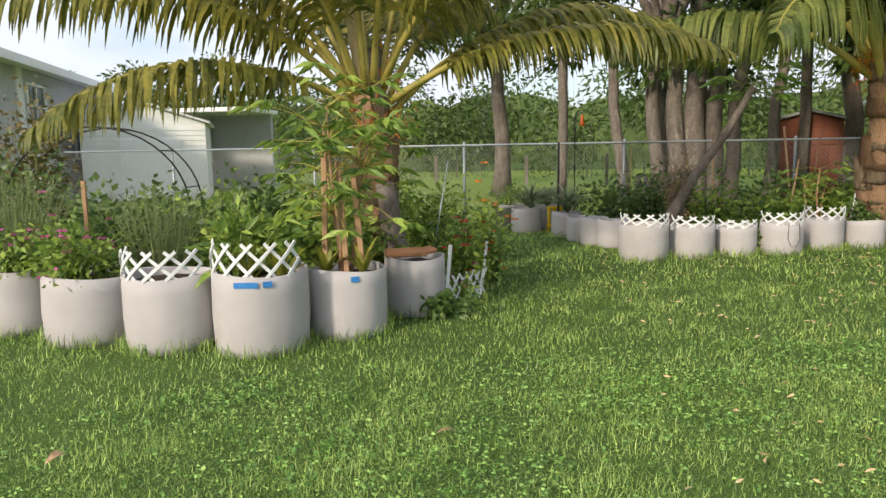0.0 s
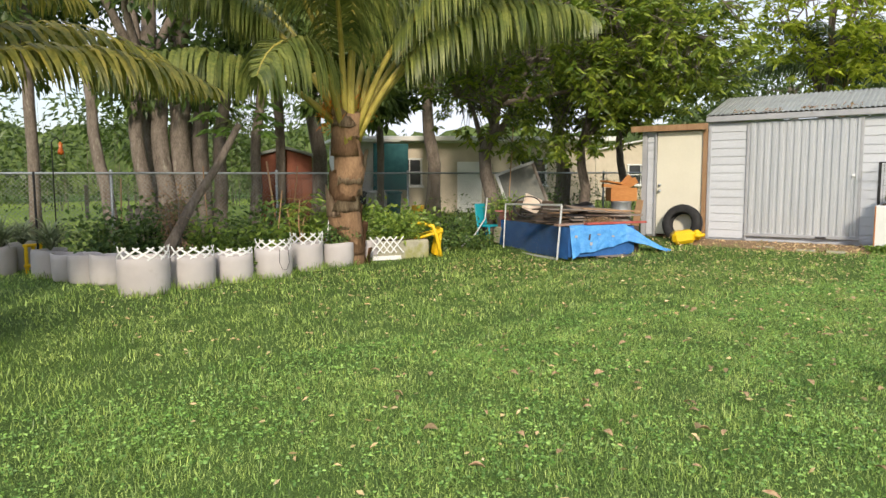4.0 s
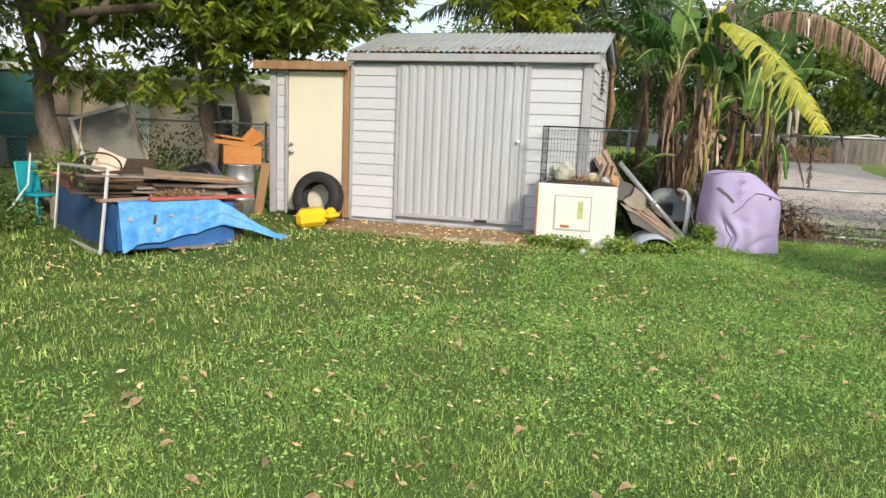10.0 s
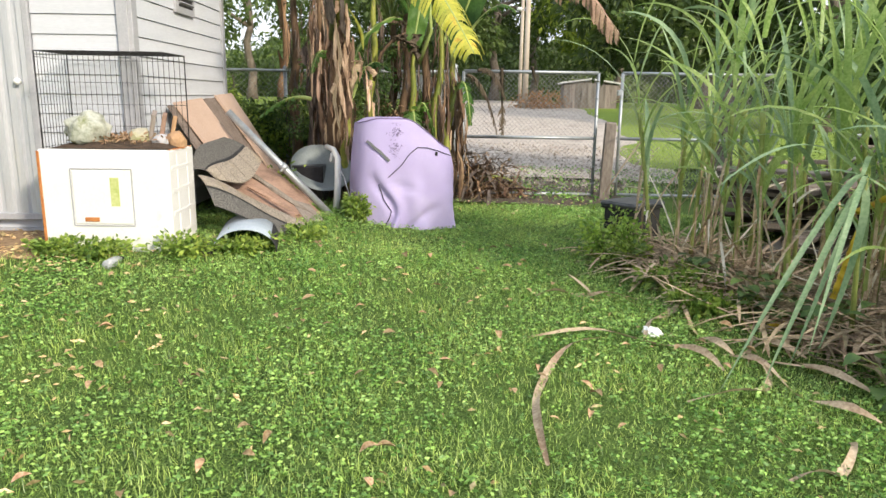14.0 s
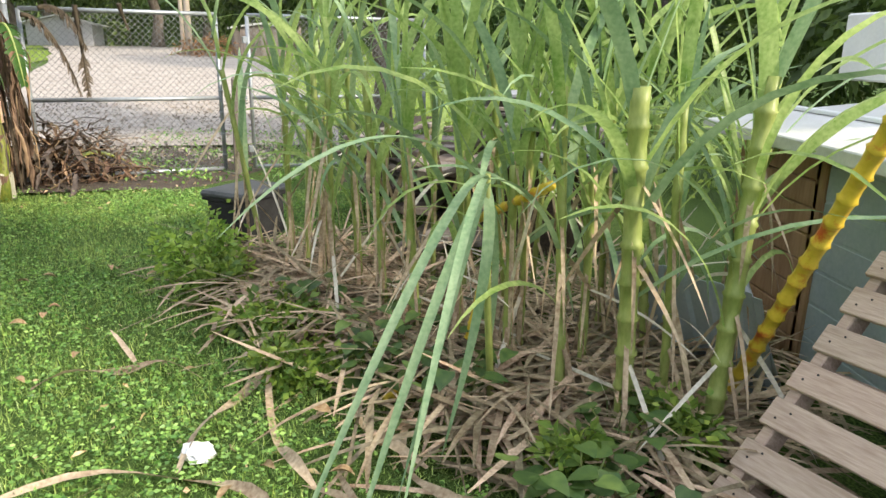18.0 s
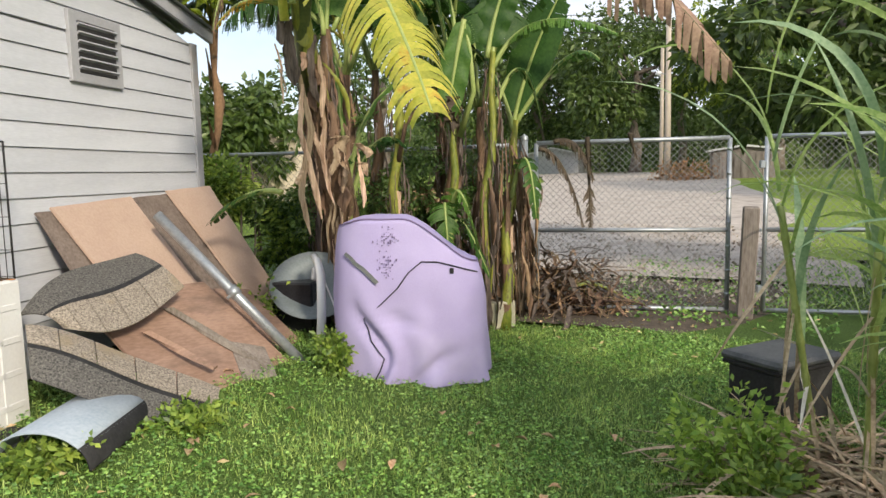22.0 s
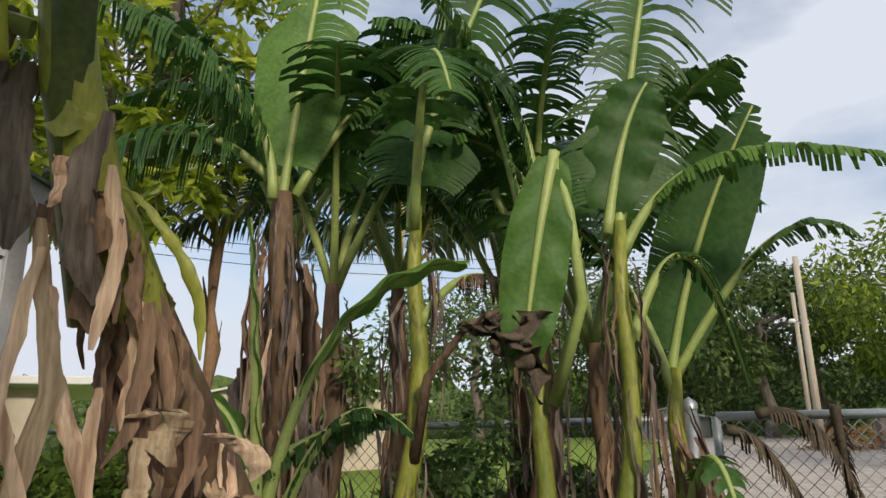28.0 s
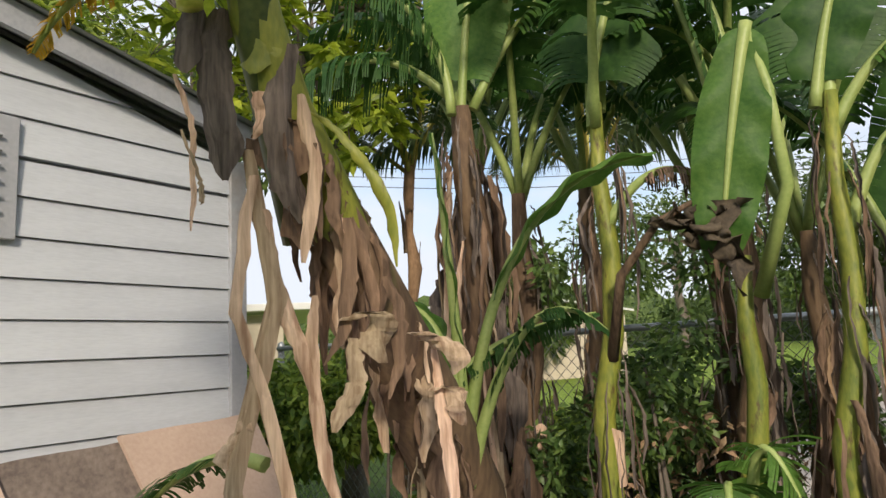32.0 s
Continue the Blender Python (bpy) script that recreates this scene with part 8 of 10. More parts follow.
banana_leaf(b1, ((14.32, 4.42, 3.00), (14.42, 4.36, 3.10), (14.48, 4.32, 2.92)), .12, .15, M_BAN_O, .1, 1.0, "orange-yellow withered leaf")
banana_leaf(b1, ((14.50, 4.45, 2.55), (14.15, 4.55, 2.65), (13.95, 4.62, 2.25)), .13, .8, M_DRYBROWN, .2, 1.6, "withered brown banana leaf")
banana_leaf(b1, ((14.44, 4.48, 2.45), (14.22, 4.62, 2.46), (14.08, 4.75, 2.30)), .07, .3, M_BAN_O, .3, 1.0, "orange-yellow withered leaf")
banana_leaf(b1, ((14.66, 4.84, 1.28), (14.53, 5.05, 1.27), (14.40, 5.30, 1.08)), .17, .25, M_BAN, .25, .5)
banana_leaf(b1, ((14.28, 4.22, 2.72), (14.14, 4.20, 2.95), (13.96, 4.18, 3.06)), .12, 0, M_BAN, .15, .6)
banana_leaf(b1, ((14.40, 4.40, 2.9), (14.30, 4.6, 3.35), (14.12, 4.95, 3.6)), .2, .4, M_BAN, .2, .7)
# second plant, dead sheaths below a tall upright leaf
b2 = banana("tall banana plant with brown dead sheaths", (15.95, 5.5), (15.72, 5.34, 2.62), .085, 60, .030, M_BROWNSTEM)
banana_leaf(b2, ((15.72, 5.34, 2.55), (15.80, 5.28, 3.45), (15.96, 5.15, 4.95)), .24, .80, M_BAN_L, .14, .8, face=(-.7, -.7, .2), whole=.36, n=60)
banana_leaf(b2, ((15.63, 5.28, 2.55), (15.47, 5.37, 3.05), (14.95, 5.62, 3.36)), .32, .75, M_BAN, .22, 2.0, n=60)
banana_leaf(b2, ((15.67, 5.35, 2.66), (15.35, 5.54, 2.84), (14.98, 5.70, 2.60)), .32, .7, M_BAN, .2, 2.0, n=60)
banana_leaf(b2, ((15.74, 5.36, 2.6), (16.0, 5.75, 3.3), (16.5, 6.2, 3.5)), .28, .5, M_BAN, .25, .7)
banana_leaf(b2, ((15.76, 5.30, 2.6), (16.15, 5.15, 3.2), (16.55, 5.05, 3.2)), .28, .6, M_BAN, .25, .9)
# third, thin yellow stem
b3 = banana("slim banana plant with a yellow-green stem", (15.98, 4.86), (15.99, 4.80, 2.50), .046, 22, .02)
banana_leaf(b3, ((15.98, 4.80, 2.45), (16.08, 4.68, 3.10), (16.44, 4.18, 4.48)), .34, .80, M_BAN, .16, 1.0, face=(-.8, -.6, .2), whole=.14, n=64)
banana_leaf(b3, ((16.08, 4.86, 2.5), (16.36, 4.82, 4.05), (16.58, 4.52, 4.82)), .17, 0, M_BAN_L, .45, .15, face=(-.8, -.6, .2))
banana_leaf(b3, ((16.35, 4.45, 2.2), (16.30, 4.57, 3.08), (15.92, 4.98, 3.40)), .26, .75, M_BAN, .25, 1.7, n=56)
banana_leaf(b3, ((15.98, 4.80, 2.4), (15.78, 4.55, 2.95), (15.62, 4.30, 2.70)), .26, .1, M_BAN, .25, .6)
banana_leaf(b3, ((15.98, 4.82, 2.4), (16.25, 5.05, 3.1), (16.55, 5.3, 3.4)), .26, .5, M_BAN, .25, .8)
banana_leaf(b3, ((16.0, 4.8, 2.0), (16.15, 4.6, 2.2), (16.35, 4.40, 1.95)), .15, .5, M_DRYBROWN, .3, 1.4, "withered dark banana leaf")
part("leaf_stalk", tube_bm([(15.97, 4.80, 1.50), (15.92, 4.68, 1.80), (15.95, 4.52, 1.97), (15.99, 4.40, 2.02)], [.022, .018, .014, .010], 7), M_DRYBROWN, b3)
sheet("dead_flap", lambda u, v: Vector((15.95, 4.50, 1.99)) + Vector((.08, -.24, .02)) * u + Vector((.09 * noise.noise((u * 6, v * 5, 1)), .09 * noise.noise((u * 6, v * 5, 5)), -.32 * v * (.15 + .85 * u ** 1.6) + .05 * noise.noise((u * 7, v * 5, 9)))), 18, 18, M_DARKRAG, b3, "crumpled dark brown dead leaf")
# fourth and fifth
b4 = banana("green banana plant with a broad hanging leaf", (16.22, 4.52), (16.28, 4.42, 1.85), .045, 14, .04)
part("leaf_stalk", tube_bm([(16.26, 4.36, 1.7), (16.19, 4.18, 2.05), (16.16, 4.19, 2.38), (16.14, 4.23, 2.6)], [.028, .022, .018, .013], 8), M_MIDRIB, b4)
banana_leaf(b4, ((16.14, 4.23, 2.62), (16.07, 4.28, 2.25), (16.03, 4.34, 1.82)), .14, 0, M_BAN_L, .02, .5, face=(-.75, -.65, .1))
banana_leaf(b4, ((16.28, 4.42, 2.0), (16.2, 4.55, 2.9), (16.0, 4.75, 3.5)), .28, .4, M_BAN, .25, .6)
banana_leaf(b4, ((16.28, 4.42, 1.95), (16.5, 4.65, 2.5), (16.8, 5.0, 2.6)), .26, .3, M_BAN, .25, .7)
b5 = banana("banana plant with a tall comb-like torn leaf", (16.36, 4.22), (16.46, 4.14, 2.40), .044, 26, .024)
banana_leaf(b5, ((16.46, 4.15, 2.30), (16.58, 4.05, 3.27), (16.66, 3.63, 5.0)), .38, .86, M_BAN, .12, .85, face=(-.75, -.65, .1), n=88, whole=.12)
banana_leaf(b5, ((16.46, 4.15, 2.25), (16.62, 3.80, 2.62), (16.75, 3.18, 2.48)), .15, .55, M_BAN_L, .22, 1.1)
banana_leaf(b5, ((16.44, 4.19, 2.35), (16.50, 4.12, 2.75), (16.56, 4.02, 3.0)), .16, 0, M_BAN, .1, .5, face=(-.8, -.55, .2))
banana_leaf(b5, ((16.46, 4.15, 2.3), (16.8, 4.45, 2.9), (17.2, 4.8, 3.1)), .28, .5, M_BAN, .25, .8)
b6 = banana("banana plant with a broad dark upright leaf by the gate", (16.55, 4.12), (16.88, 4.15, 1.85), .05, 18, .018)
banana_leaf(b6, ((16.88, 4.18, 1.78), (16.96, 4.03, 2.38), (17.04, 3.75, 2.98)), .20, .25, M_BAN, .12, .2, face=(-.8, -.5, .25), whole=.8)
banana_leaf(b6, ((16.90, 4.18, 1.79), (17.05, 3.76, 2.36), (17.10, 3.44, 2.34)), .15, .15, M_BAN, .35, .9)
banana_leaf(b6, ((16.86, 4.16, 1.75), (16.80, 4.35, 2.3), (16.6, 4.6, 2.6)), .22, .2, M_BAN, .25, .5)
hanging_strips(b6, 30, lambda z: Vector((16.85, 4.2, z)), .22, .05, 1.55, .024, M_DEADLEAF, out=.08)
# young shoots near the eye
b7 = banana("young banana shoot with a fresh unfurling leaf", (15.32, 4.82), (15.29, 4.80, 1.35), .04, 4, .03)
banana_leaf(b7, ((15.29, 4.79, 1.25), (15.46, 4.65, 1.92), (15.76, 4.36, 2.15)), .13, 0, M_BAN_L, .30, .4)
banana_leaf(b7, ((15.29, 4.79, 1.30), (15.26, 4.80, 1.85), (15.23, 4.82, 2.28)), .05, 0, M_BAN_L, .15, .2)
banana_leaf(b7, ((15.29, 4.79, 1.28), (15.22, 4.86, 1.65), (15.12, 5.05, 1.72)), .16, 0, M_BAN_L, .25, .5)
banana_leaf(b7, ((15.27, 4.76, 1.15), (15.40, 4.60, 1.62), (15.56, 4.42, 1.60)), .15, .35, M_BAN, .25, .7)
b8 = banana("low banana sucker with split leaves by the cover", (15.98, 4.32), (15.95, 4.28, .75), .035, 2, .03)
banana_leaf(b8, ((15.95, 4.28, .7), (15.85, 4.15, 1.25), (15.92, 4.0, .80)), .19, .2, M_BAN_L, .2, .5)
banana_leaf(b8, ((15.95, 4.28, .7), (16.05, 4.25, 1.0), (16.12, 4.02, .55)), .16, .2, M_BAN, .2, .5)
banana_leaf(b8, ((15.95, 4.28, .6), (15.78, 4.22, 1.15), (15.70, 4.14, .75)), .16, .2, M_BAN, .2, .6)
for i, (x, y, zt) in enumerate(((16.7, 5.6, 2.4), (16.9, 5.0, 2.2), (16.35, 6.1, 2.6), (17.0, 4.6, 2.0), (16.2, 5.55, 2.3), (16.75, 4.75, 2.35))):
    bb = banana("banana plant at the back of the thicket", (x, y), (x - .05, y - .05, zt), .065, 26, .026, M_BROWNSTEM)
    for j in range(5):
        a = j * 1.3 + i
        banana_leaf(bb, ((x, y, zt - .05), (x + .45 * math.cos(a), y + .45 * math.sin(a), zt + .75), (x + 1.0 * math.cos(a), y + 1.0 * math.sin(a), zt + .75 + .25 * (j % 2))), .28, (.2, .5, .7)[j % 3], M_BAN, .25, .7)
# skirts of dead leaves round the lower stems
hanging_strips(b2, 46, lambda z: Vector((15.86, 5.44, z)), .13, .05, 2.35, .075, M_GREYRAG, out=.05, side=-2.2, ln=(.3, .9))
hanging_strips(b2, 20, lambda z: Vector((15.80, 5.40, z)), .12, .4, 2.4, .060, M_DEADSTRIP, out=.05, side=-2.2, ln=(.3, .8))
hanging_strips(b3, 22, lambda z: Vector((15.98, 4.86, z)), .06, .02, .95, .050, M_DRYBROWN, out=.03, ln=(.25, .6))
hanging_strips(b5, 26, lambda z: Vector((16.38, 4.20, z)), .07, .02, 1.35, .055, M_GREYRAG, out=.04, ln=(.3, .7))
hanging_strips(b6, 60, lambda z: Vector((16.85, 4.26, z)), .17, .02, 1.75, .060, M_DRYBROWN, out=.08, ln=(.4, 1.1))
hanging_strips(b6, 40, lambda z: Vector((17.10, 4.34, z)), .16, .02, 1.55, .060, M_DARKRAG, out=.08, ln=(.4, 1.0))
# dead leaves hung on the gate
dg = thing("dead_banana_leaf", "withered banana leaf hanging over the gate rail", "dead leaf", pose(0, 0, 0))
banana_leaf(dg, ((17.30, 4.12, 1.60), (17.42, 3.93, 1.42), (17.47, 3.74, .88)), .20, .8, M_DARKRAG, .1, 2.0, "dark withered banana leaf", M_DARKRAG, n=30)
banana_leaf(dg, ((17.38, 4.00, 1.66), (17.46, 3.80, 1.62), (17.47, 3.64, 1.30)), .16, .8, M_DARKRAG, .1, 2.2, "dark withered banana leaf", M_DARKRAG, n=30)
banana_leaf(dg, ((17.47, 3.70, 1.70), (17.49, 3.69, 1.32), (17.48, 3.67, .86)), .12, .75, M_DARKRAG, .05, .6, "dark withered banana leaf", M_DARKRAG, n=34)
banana_leaf(dg, ((17.49, 3.30, 1.72), (17.52, 3.28, 1.60), (17.52, 3.24, 1.48)), .05, .6, M_DARKRAG, .05, .6, "dark withered banana leaf", M_DARKRAG, n=16)
dp = thing("leaf_pile", "pile of dead banana leaves at the gate's foot", "leaves", stand(17.62, 4.02), kind="stuff")
for n, mt, wd in ((170, M_DRYBROWN, .030), (120, M_DEADLEAF, .022), (60, M_GREYRAG, .035)):
    a = RNG.uniform(0, 2 * np.pi, n)
    p0 = np.stack([RNG.normal(0, .24, n), RNG.normal(-.05, .32, n), RNG.uniform(.02, .62, n)], 1)
    p0[:, 2] *= np.exp(-(p0[:, 0] ** 2 + p0[:, 1] ** 2) * 3)
    P, S, U = arcs(p0, a, RNG.uniform(-1.0, .6, n), RNG.uniform(.2, 1.2, n), RNG.uniform(.2, .6, n), 7)
    P += RNG.normal(0, .012, P.shape)
    P[..., 2] = np.clip(P[..., 2], .01, None)
    add_np("leaves", ribbons(P, S, RNG.uniform(.2, 1.0, (n, 1)) * wd * np.array([.5, 1, .8, 1, .9, .7, .2])[None], U, .5), mt, dp)
for i in range(7):
    a = 5.3 + .22 * i
    banana_leaf(dp, ((0, -.1, .22), (.25 * math.cos(a), -.1 + .25 * math.sin(a), .26), (.6 * math.cos(a), -.1 + .6 * math.sin(a), .06)), .05, .4, M_BAN_Y, .1, .8, "yellow-green fallen banana leaf", n=16)

# its sunlit look comes from the brighter leaf colour
whorl_tree("backlit_tree", "slender tree behind the bananas, leaves coloured bright yellow-green as sunlit", 17.0, 9.2, 7.6, .10, 16, 560, (-.8, -.6, 5.3, 1.8, 1.6, 2.4), .19, M_TREE_B, M_BARK, 91, (-.2, -.2), aspect=.46)


# dark vines and dead rags tangled between the stems
hedge("vine_tangle", "dark vines and dead leaves tangled between the banana stems", (15.75, 5.75), (16.95, 4.75), .35, 2.5, 2200, .06, M_HERB_D, 95)
hedge("vine_tangle", "dark leafy vines behind the banana stems", (16.05, 5.5), (17.15, 4.6), .3, 1.6, 2600, .05, M_HERB_D, 97)
hedge("vine_tangle", "dry brown vines hanging on the side fence", (16.3, 5.3), (17.0, 4.5), .3, 1.5, 900, .06, M_DEADLEAF, 96)

# broad green leaves at half height
banana_leaf(b7, ((15.28, 4.80, 1.2), (15.12, 4.92, 1.75), (14.98, 5.02, 1.55)), .15, .2, M_BAN_L, .25, .6)
banana_leaf(b5, ((16.46, 4.14, 1.9), (16.6, 3.95, 2.25), (16.7, 3.8, 1.75)), .13, .3, M_BAN, .25, .8)
banana_leaf(b6, ((16.75, 4.14, 1.1), (16.66, 3.95, 1.5), (16.60, 3.82, 1.0)), .14, .1, M_BAN, .25, .6)
banana_leaf(b7, ((15.22, 4.86, 1.40), (15.42, 4.74, 1.58), (15.66, 4.56, 1.66)), .11, .5, M_BAN, .15, 1.3)

M_CANE_LEAF = material("cane_leaf", (0.19, 0.33, 0.07), (0.50, 0.62, 0.24), 4, .4, bump=.12, fine=60, vary=.5, island=True, translucent=.5, spec=.45)
M_CANE_BLUE = material("blue_green_cane_leaf", (0.17, 0.29, 0.14), (0.36, 0.48, 0.27), 5, .45, bump=.12, vary=.25, island=True, translucent=.25)
M_CANE = material("green_cane", (0.20, 0.26, 0.06), (0.36, 0.40, 0.13), 6, .45, bump=.1, stretch=(1, 1, .4), stain=(0.36, 0.26, 0.15), stain_scale=4, stain_at=.6)
M_CANE_Y = material("yellow_cane", (0.55, 0.40, 0.03), (0.68, 0.50, 0.06), 7, .4, bump=.1, stain=(0.50, 0.10, 0.02), stain_scale=11, stain_at=.55)
M_PALESTRAW = material("bleached_cane_straw", (0.48, 0.44, 0.36), (0.74, 0.70, 0.60), 8, .85, bump=.4, fine=60, vary=.3, island=True, translucent=.15)
M_STRAW = material("dry_cane_straw", (0.25, 0.175, 0.11), (0.60, 0.49, 0.34), 6, .85, bump=.4, fine=60, vary=.55, island=True, translucent=.15)


def cane_stalk(parent, a, b, r, mat, step=.14):
    """A jointed cane: swollen rings at the nodes."""
    a, b = Vector(a), Vector(b)
    n = max(2, int((b - a).length / step))
    pts, rad = [], []
    for i in range(n):
        for f, k in ((0, 1.22), (.10, .97), (.5, .92), (.92, 1.0)):
            pts.append(a.lerp(b, (i + f) / n))
            rad.append(r * k)
    return part("cane", tube_bm(pts, rad, 8), mat, parent, smooth=True)


def cane_leaves(parent, top, n, z0, z1, lean, length=1.05, mat=None, width=.021, az0=None, el=(1.15, 1.5), bend=(.5, 2.1)):
    for i in range(n):
        z = z0 + (z1 - z0) * (i + RNG.uniform(0, .6)) / n
        az = (az0 if az0 is not None else 0) + (i % 2) * np.pi + RNG.normal(0, .55)
        p = np.array([[top[0] + lean[0] * z, top[1] + lean[1] * z, z]])
        k = 10
        P, S, U = arcs(p, az, RNG.uniform(*el), RNG.uniform(*bend), length * RNG.uniform(.7, 1.2), k)
        P[..., 2] = np.clip(P[..., 2], .03, None)
        tw = RNG.normal(0, .5)
        S = S * math.cos(tw) + U * math.sin(tw)
        W = width * RNG.uniform(.7, 1.25) * np.array([.75, .95, 1, 1, 1, .9, .8, .6, .35, .03])[None]
        add_np("cane_leaf", ribbons(P, S, W, U, .28), mat or (M_CANE_LEAF if RNG.uniform() > .35 else M_CANE_BLUE), parent, "", True)


rsc = np.random.default_rng(77)
SPOTS = [(14.62, 1.48), (14.45, 1.30), (14.72, 1.10), (14.25, 1.18), (14.02, 1.05), (14.35, .75), (13.92, .85), (13.75, .98), (14.10, .45), (13.62, .70), (13.85, .30), (13.40, .55), (13.55, .10), (13.22, .38), (13.10, .12),
         (13.35, -.30), (12.95, .20), (12.88, -.10), (13.10, -.45), (12.70, .02), (12.62, -.35), (12.92, -.70), (13.3, -.85), (12.50, -.16), (12.42, -.44), (13.6, -.6), (14.0, -.1)]
for i, (x, y) in enumerate(SPOTS):
    h = rsc.uniform(1.5, 2.2)
    lx, ly = rsc.normal(0, .06, 2)
    big = i in (23, 24)
    cs = thing("sugar_cane", "thick green sugar cane with torn dry sheaths" if big else "tall sugar cane with long arching leaves", "sugar cane", pose(x, y, ground_z(x, y)), group="sugar cane clump")
    r = .034 if big else rsc.uniform(.014, .021)
    cane_stalk(cs, (0, 0, -.02), (lx * h * .6, ly * h * .6, h * .6), r, M_CANE, .12 if big else .15)
    cane_leaves(cs, (0, 0), 10, .55, h * .85, (lx, ly), rsc.uniform(.8, 1.25), None, .018 if not big else .028, rsc.uniform(0, 3.14), (1.15, 1.52), (.2, 2.1))
    if i > 4:
        cane_leaves(cs, (0, 0), 5, .40, 1.0, (lx, ly), rsc.uniform(.7, 1.1), None, .013, rsc.uniform(0, 3.14), (.7, 1.4), (.9, 2.6))
    # dry sheaths and leaves on the lower stalk
    cane_leaves(cs, (0, 0), 8 if not big else 12, .2, 1.05, (lx, ly), rsc.uniform(.35, .75), M_STRAW, .009, None, (-1.5, -.7), (.0, .5))
    cane_leaves(cs, (0, 0), 3, .15, .75, (lx, ly), rsc.uniform(.5, .9), M_PALESTRAW, .008, None, (-.8, .7), (-.1, .5))
# lying and leaning yellow canes
yl = thing("sugar_cane", "leaning yellow sugar cane with orange-red rings", "sugar cane", pose(0, 0, 0))
cane_stalk(yl, (12.72, -.62, .0), (11.76, -.58, 1.58), .026, M_CANE_Y, .085)
for a, b in (((13.35, .30, .62), (12.62, .12, .92)), ((12.95, .55, .04), (12.75, .70, .05)), ((13.35, 1.02, .05), (12.98, .98, .06)), ((13.0, .35, .2), (12.93, .28, .62))):
    y2 = thing("cut_cane", "cut length of yellow sugar cane in the litter", "sugar cane", pose(0, 0, 0))
    cane_stalk(y2, a, b, .018, M_CANE_Y, .07)
# long bent leaves that hang towards the lawn
bl = thing("bent_cane_leaf", "long blue-green cane leaf bent to the ground", "cane leaf", pose(12.55, .35, 0))
for p in (((0, 0, .95), (-.30, .20, .80), (-.85, .62, .03)), ((0, 0, .94), (-.34, .18, .66), (-.74, .44, .03)), ((.02, .0, .95), (-.20, .12, .62), (-.42, .30, .03)), ((.02, .0, .93), (-.10, .02, .60), (-.24, .16, .05)), ((.01, .0, .93), (.10, -.05, .62), (.18, -.04, .16)), ((0, .02, .95), (.35, -.08, 1.02), (.75, -.2, .65)), ((0, .02, .95), (-.3, .35, 1.12), (-.62, .72, .92)), ((0, .02, .95), (.16, -.22, .80), (.30, -.40, .34)), ((.02, .0, .95), (-.45, .12, .85), (-.95, .30, .30))):
    P = bez(p, 12)[None]
    F = np.gradient(P[0], axis=0)
    S = np.cross(F, [0, 0, 1.0])
    S = (S / np.linalg.norm(S, axis=1)[:, None])[None]
    add_np("leaf", ribbons(P, S, RNG.uniform(.011, .019) * np.array([.6, .9, 1, 1, 1, 1, .95, .9, .8, .6, .35, .04])[None], np.tile([0, 0, 1.0], (1, 12, 1)), .3), M_CANE_BLUE, bl, "", True)
part("cane", tube_bm([(.12, -.06, -.35 + .35), (.05, -.02, .5), (0, 0, .97)], [.016, .013, .009], 7), M_CANE, bl)
# dry litter
lt = thing("cane_litter", "matted dry cane leaves under the clump", "leaf litter", pose(0, 0, 0), kind="stuff")
n = 2600
base = np.array(SPOTS)[rsc.integers(0, len(SPOTS), n)] + rsc.normal(0, .22, (n, 2)) + np.array([-.08, .08])
p0 = np.column_stack([base, rsc.uniform(.01, .14, n) + [ground_z(x, y) for x, y in base]])
P, S, U = arcs(p0, rsc.uniform(0, 2 * np.pi, n), rsc.uniform(-.15, .35, n), rsc.uniform(-.1, .7, n), rsc.uniform(.15, .7, n), 6)
P[..., 2] = np.clip(P[..., 2], .012, None)
add_np("straw", ribbons(P, S, rsc.uniform(.005, .016, (n, 1)) * np.array([.6, 1, 1, .9, .7, .15])[None], U, .3), M_STRAW, lt)
# long dry leaves out on the lawn
LONG = [((10.75, 1.55), (11.6, 1.75), (12.3, 1.55)), ((11.95, .95), (12.3, 1.35), (12.1, 2.0)), ((12.3, 1.35), (12.9, 1.25), (13.4, .9)), ((11.6, .35), (11.85, .65), (12.35, .85)), ((11.9, .3), (12.35, .62), (12.65, .5)),
        ((12.9, 2.1), (13.1, 1.8), (13.0, 1.45)), ((11.5, 1.1), (11.9, .75), (12.25, .95)), ((12.2, .9), (12.6, 1.1), (13.2, 1.2)), ((12.3, .55), (12.7, .8), (13.3, .75)), ((11.55, -.1), (11.9, .1), (12.3, .05)), ((11.3, .35), (11.6, .1), (12.0, -.05)), ((10.95, .75), (11.15, .55), (11.4, .5))]
for q in LONG:
    dl = thing("dry_cane_leaf", "long pale dry cane leaf on the grass", "dead leaf", pose(0, 0, 0), group="dry cane leaves")
    P = bez([(*v, 0.0) for v in q], 14)
    P[:, 2] = [ground_z(a, b) + .035 + .025 * math.sin(i * .8) for i, (a, b, _) in enumerate(P)]
    F = np.gradient(P, axis=0)
    S = np.cross(F, [0, 0, 1.0])
    S = S / np.linalg.norm(S, axis=1)[:, None] + np.outer(np.sin(np.arange(14) * .7), [0, 0, .8])
    add_np("leaf", ribbons(P[None], S[None], .016 * np.array([.5, .8, 1, 1, 1, 1, 1, .9, .9, .8, .7, .6, .4, .05])[None], np.tile([0, 0, 1.0], (1, 14, 1)), .35), M_STRAW, dl, "", True)
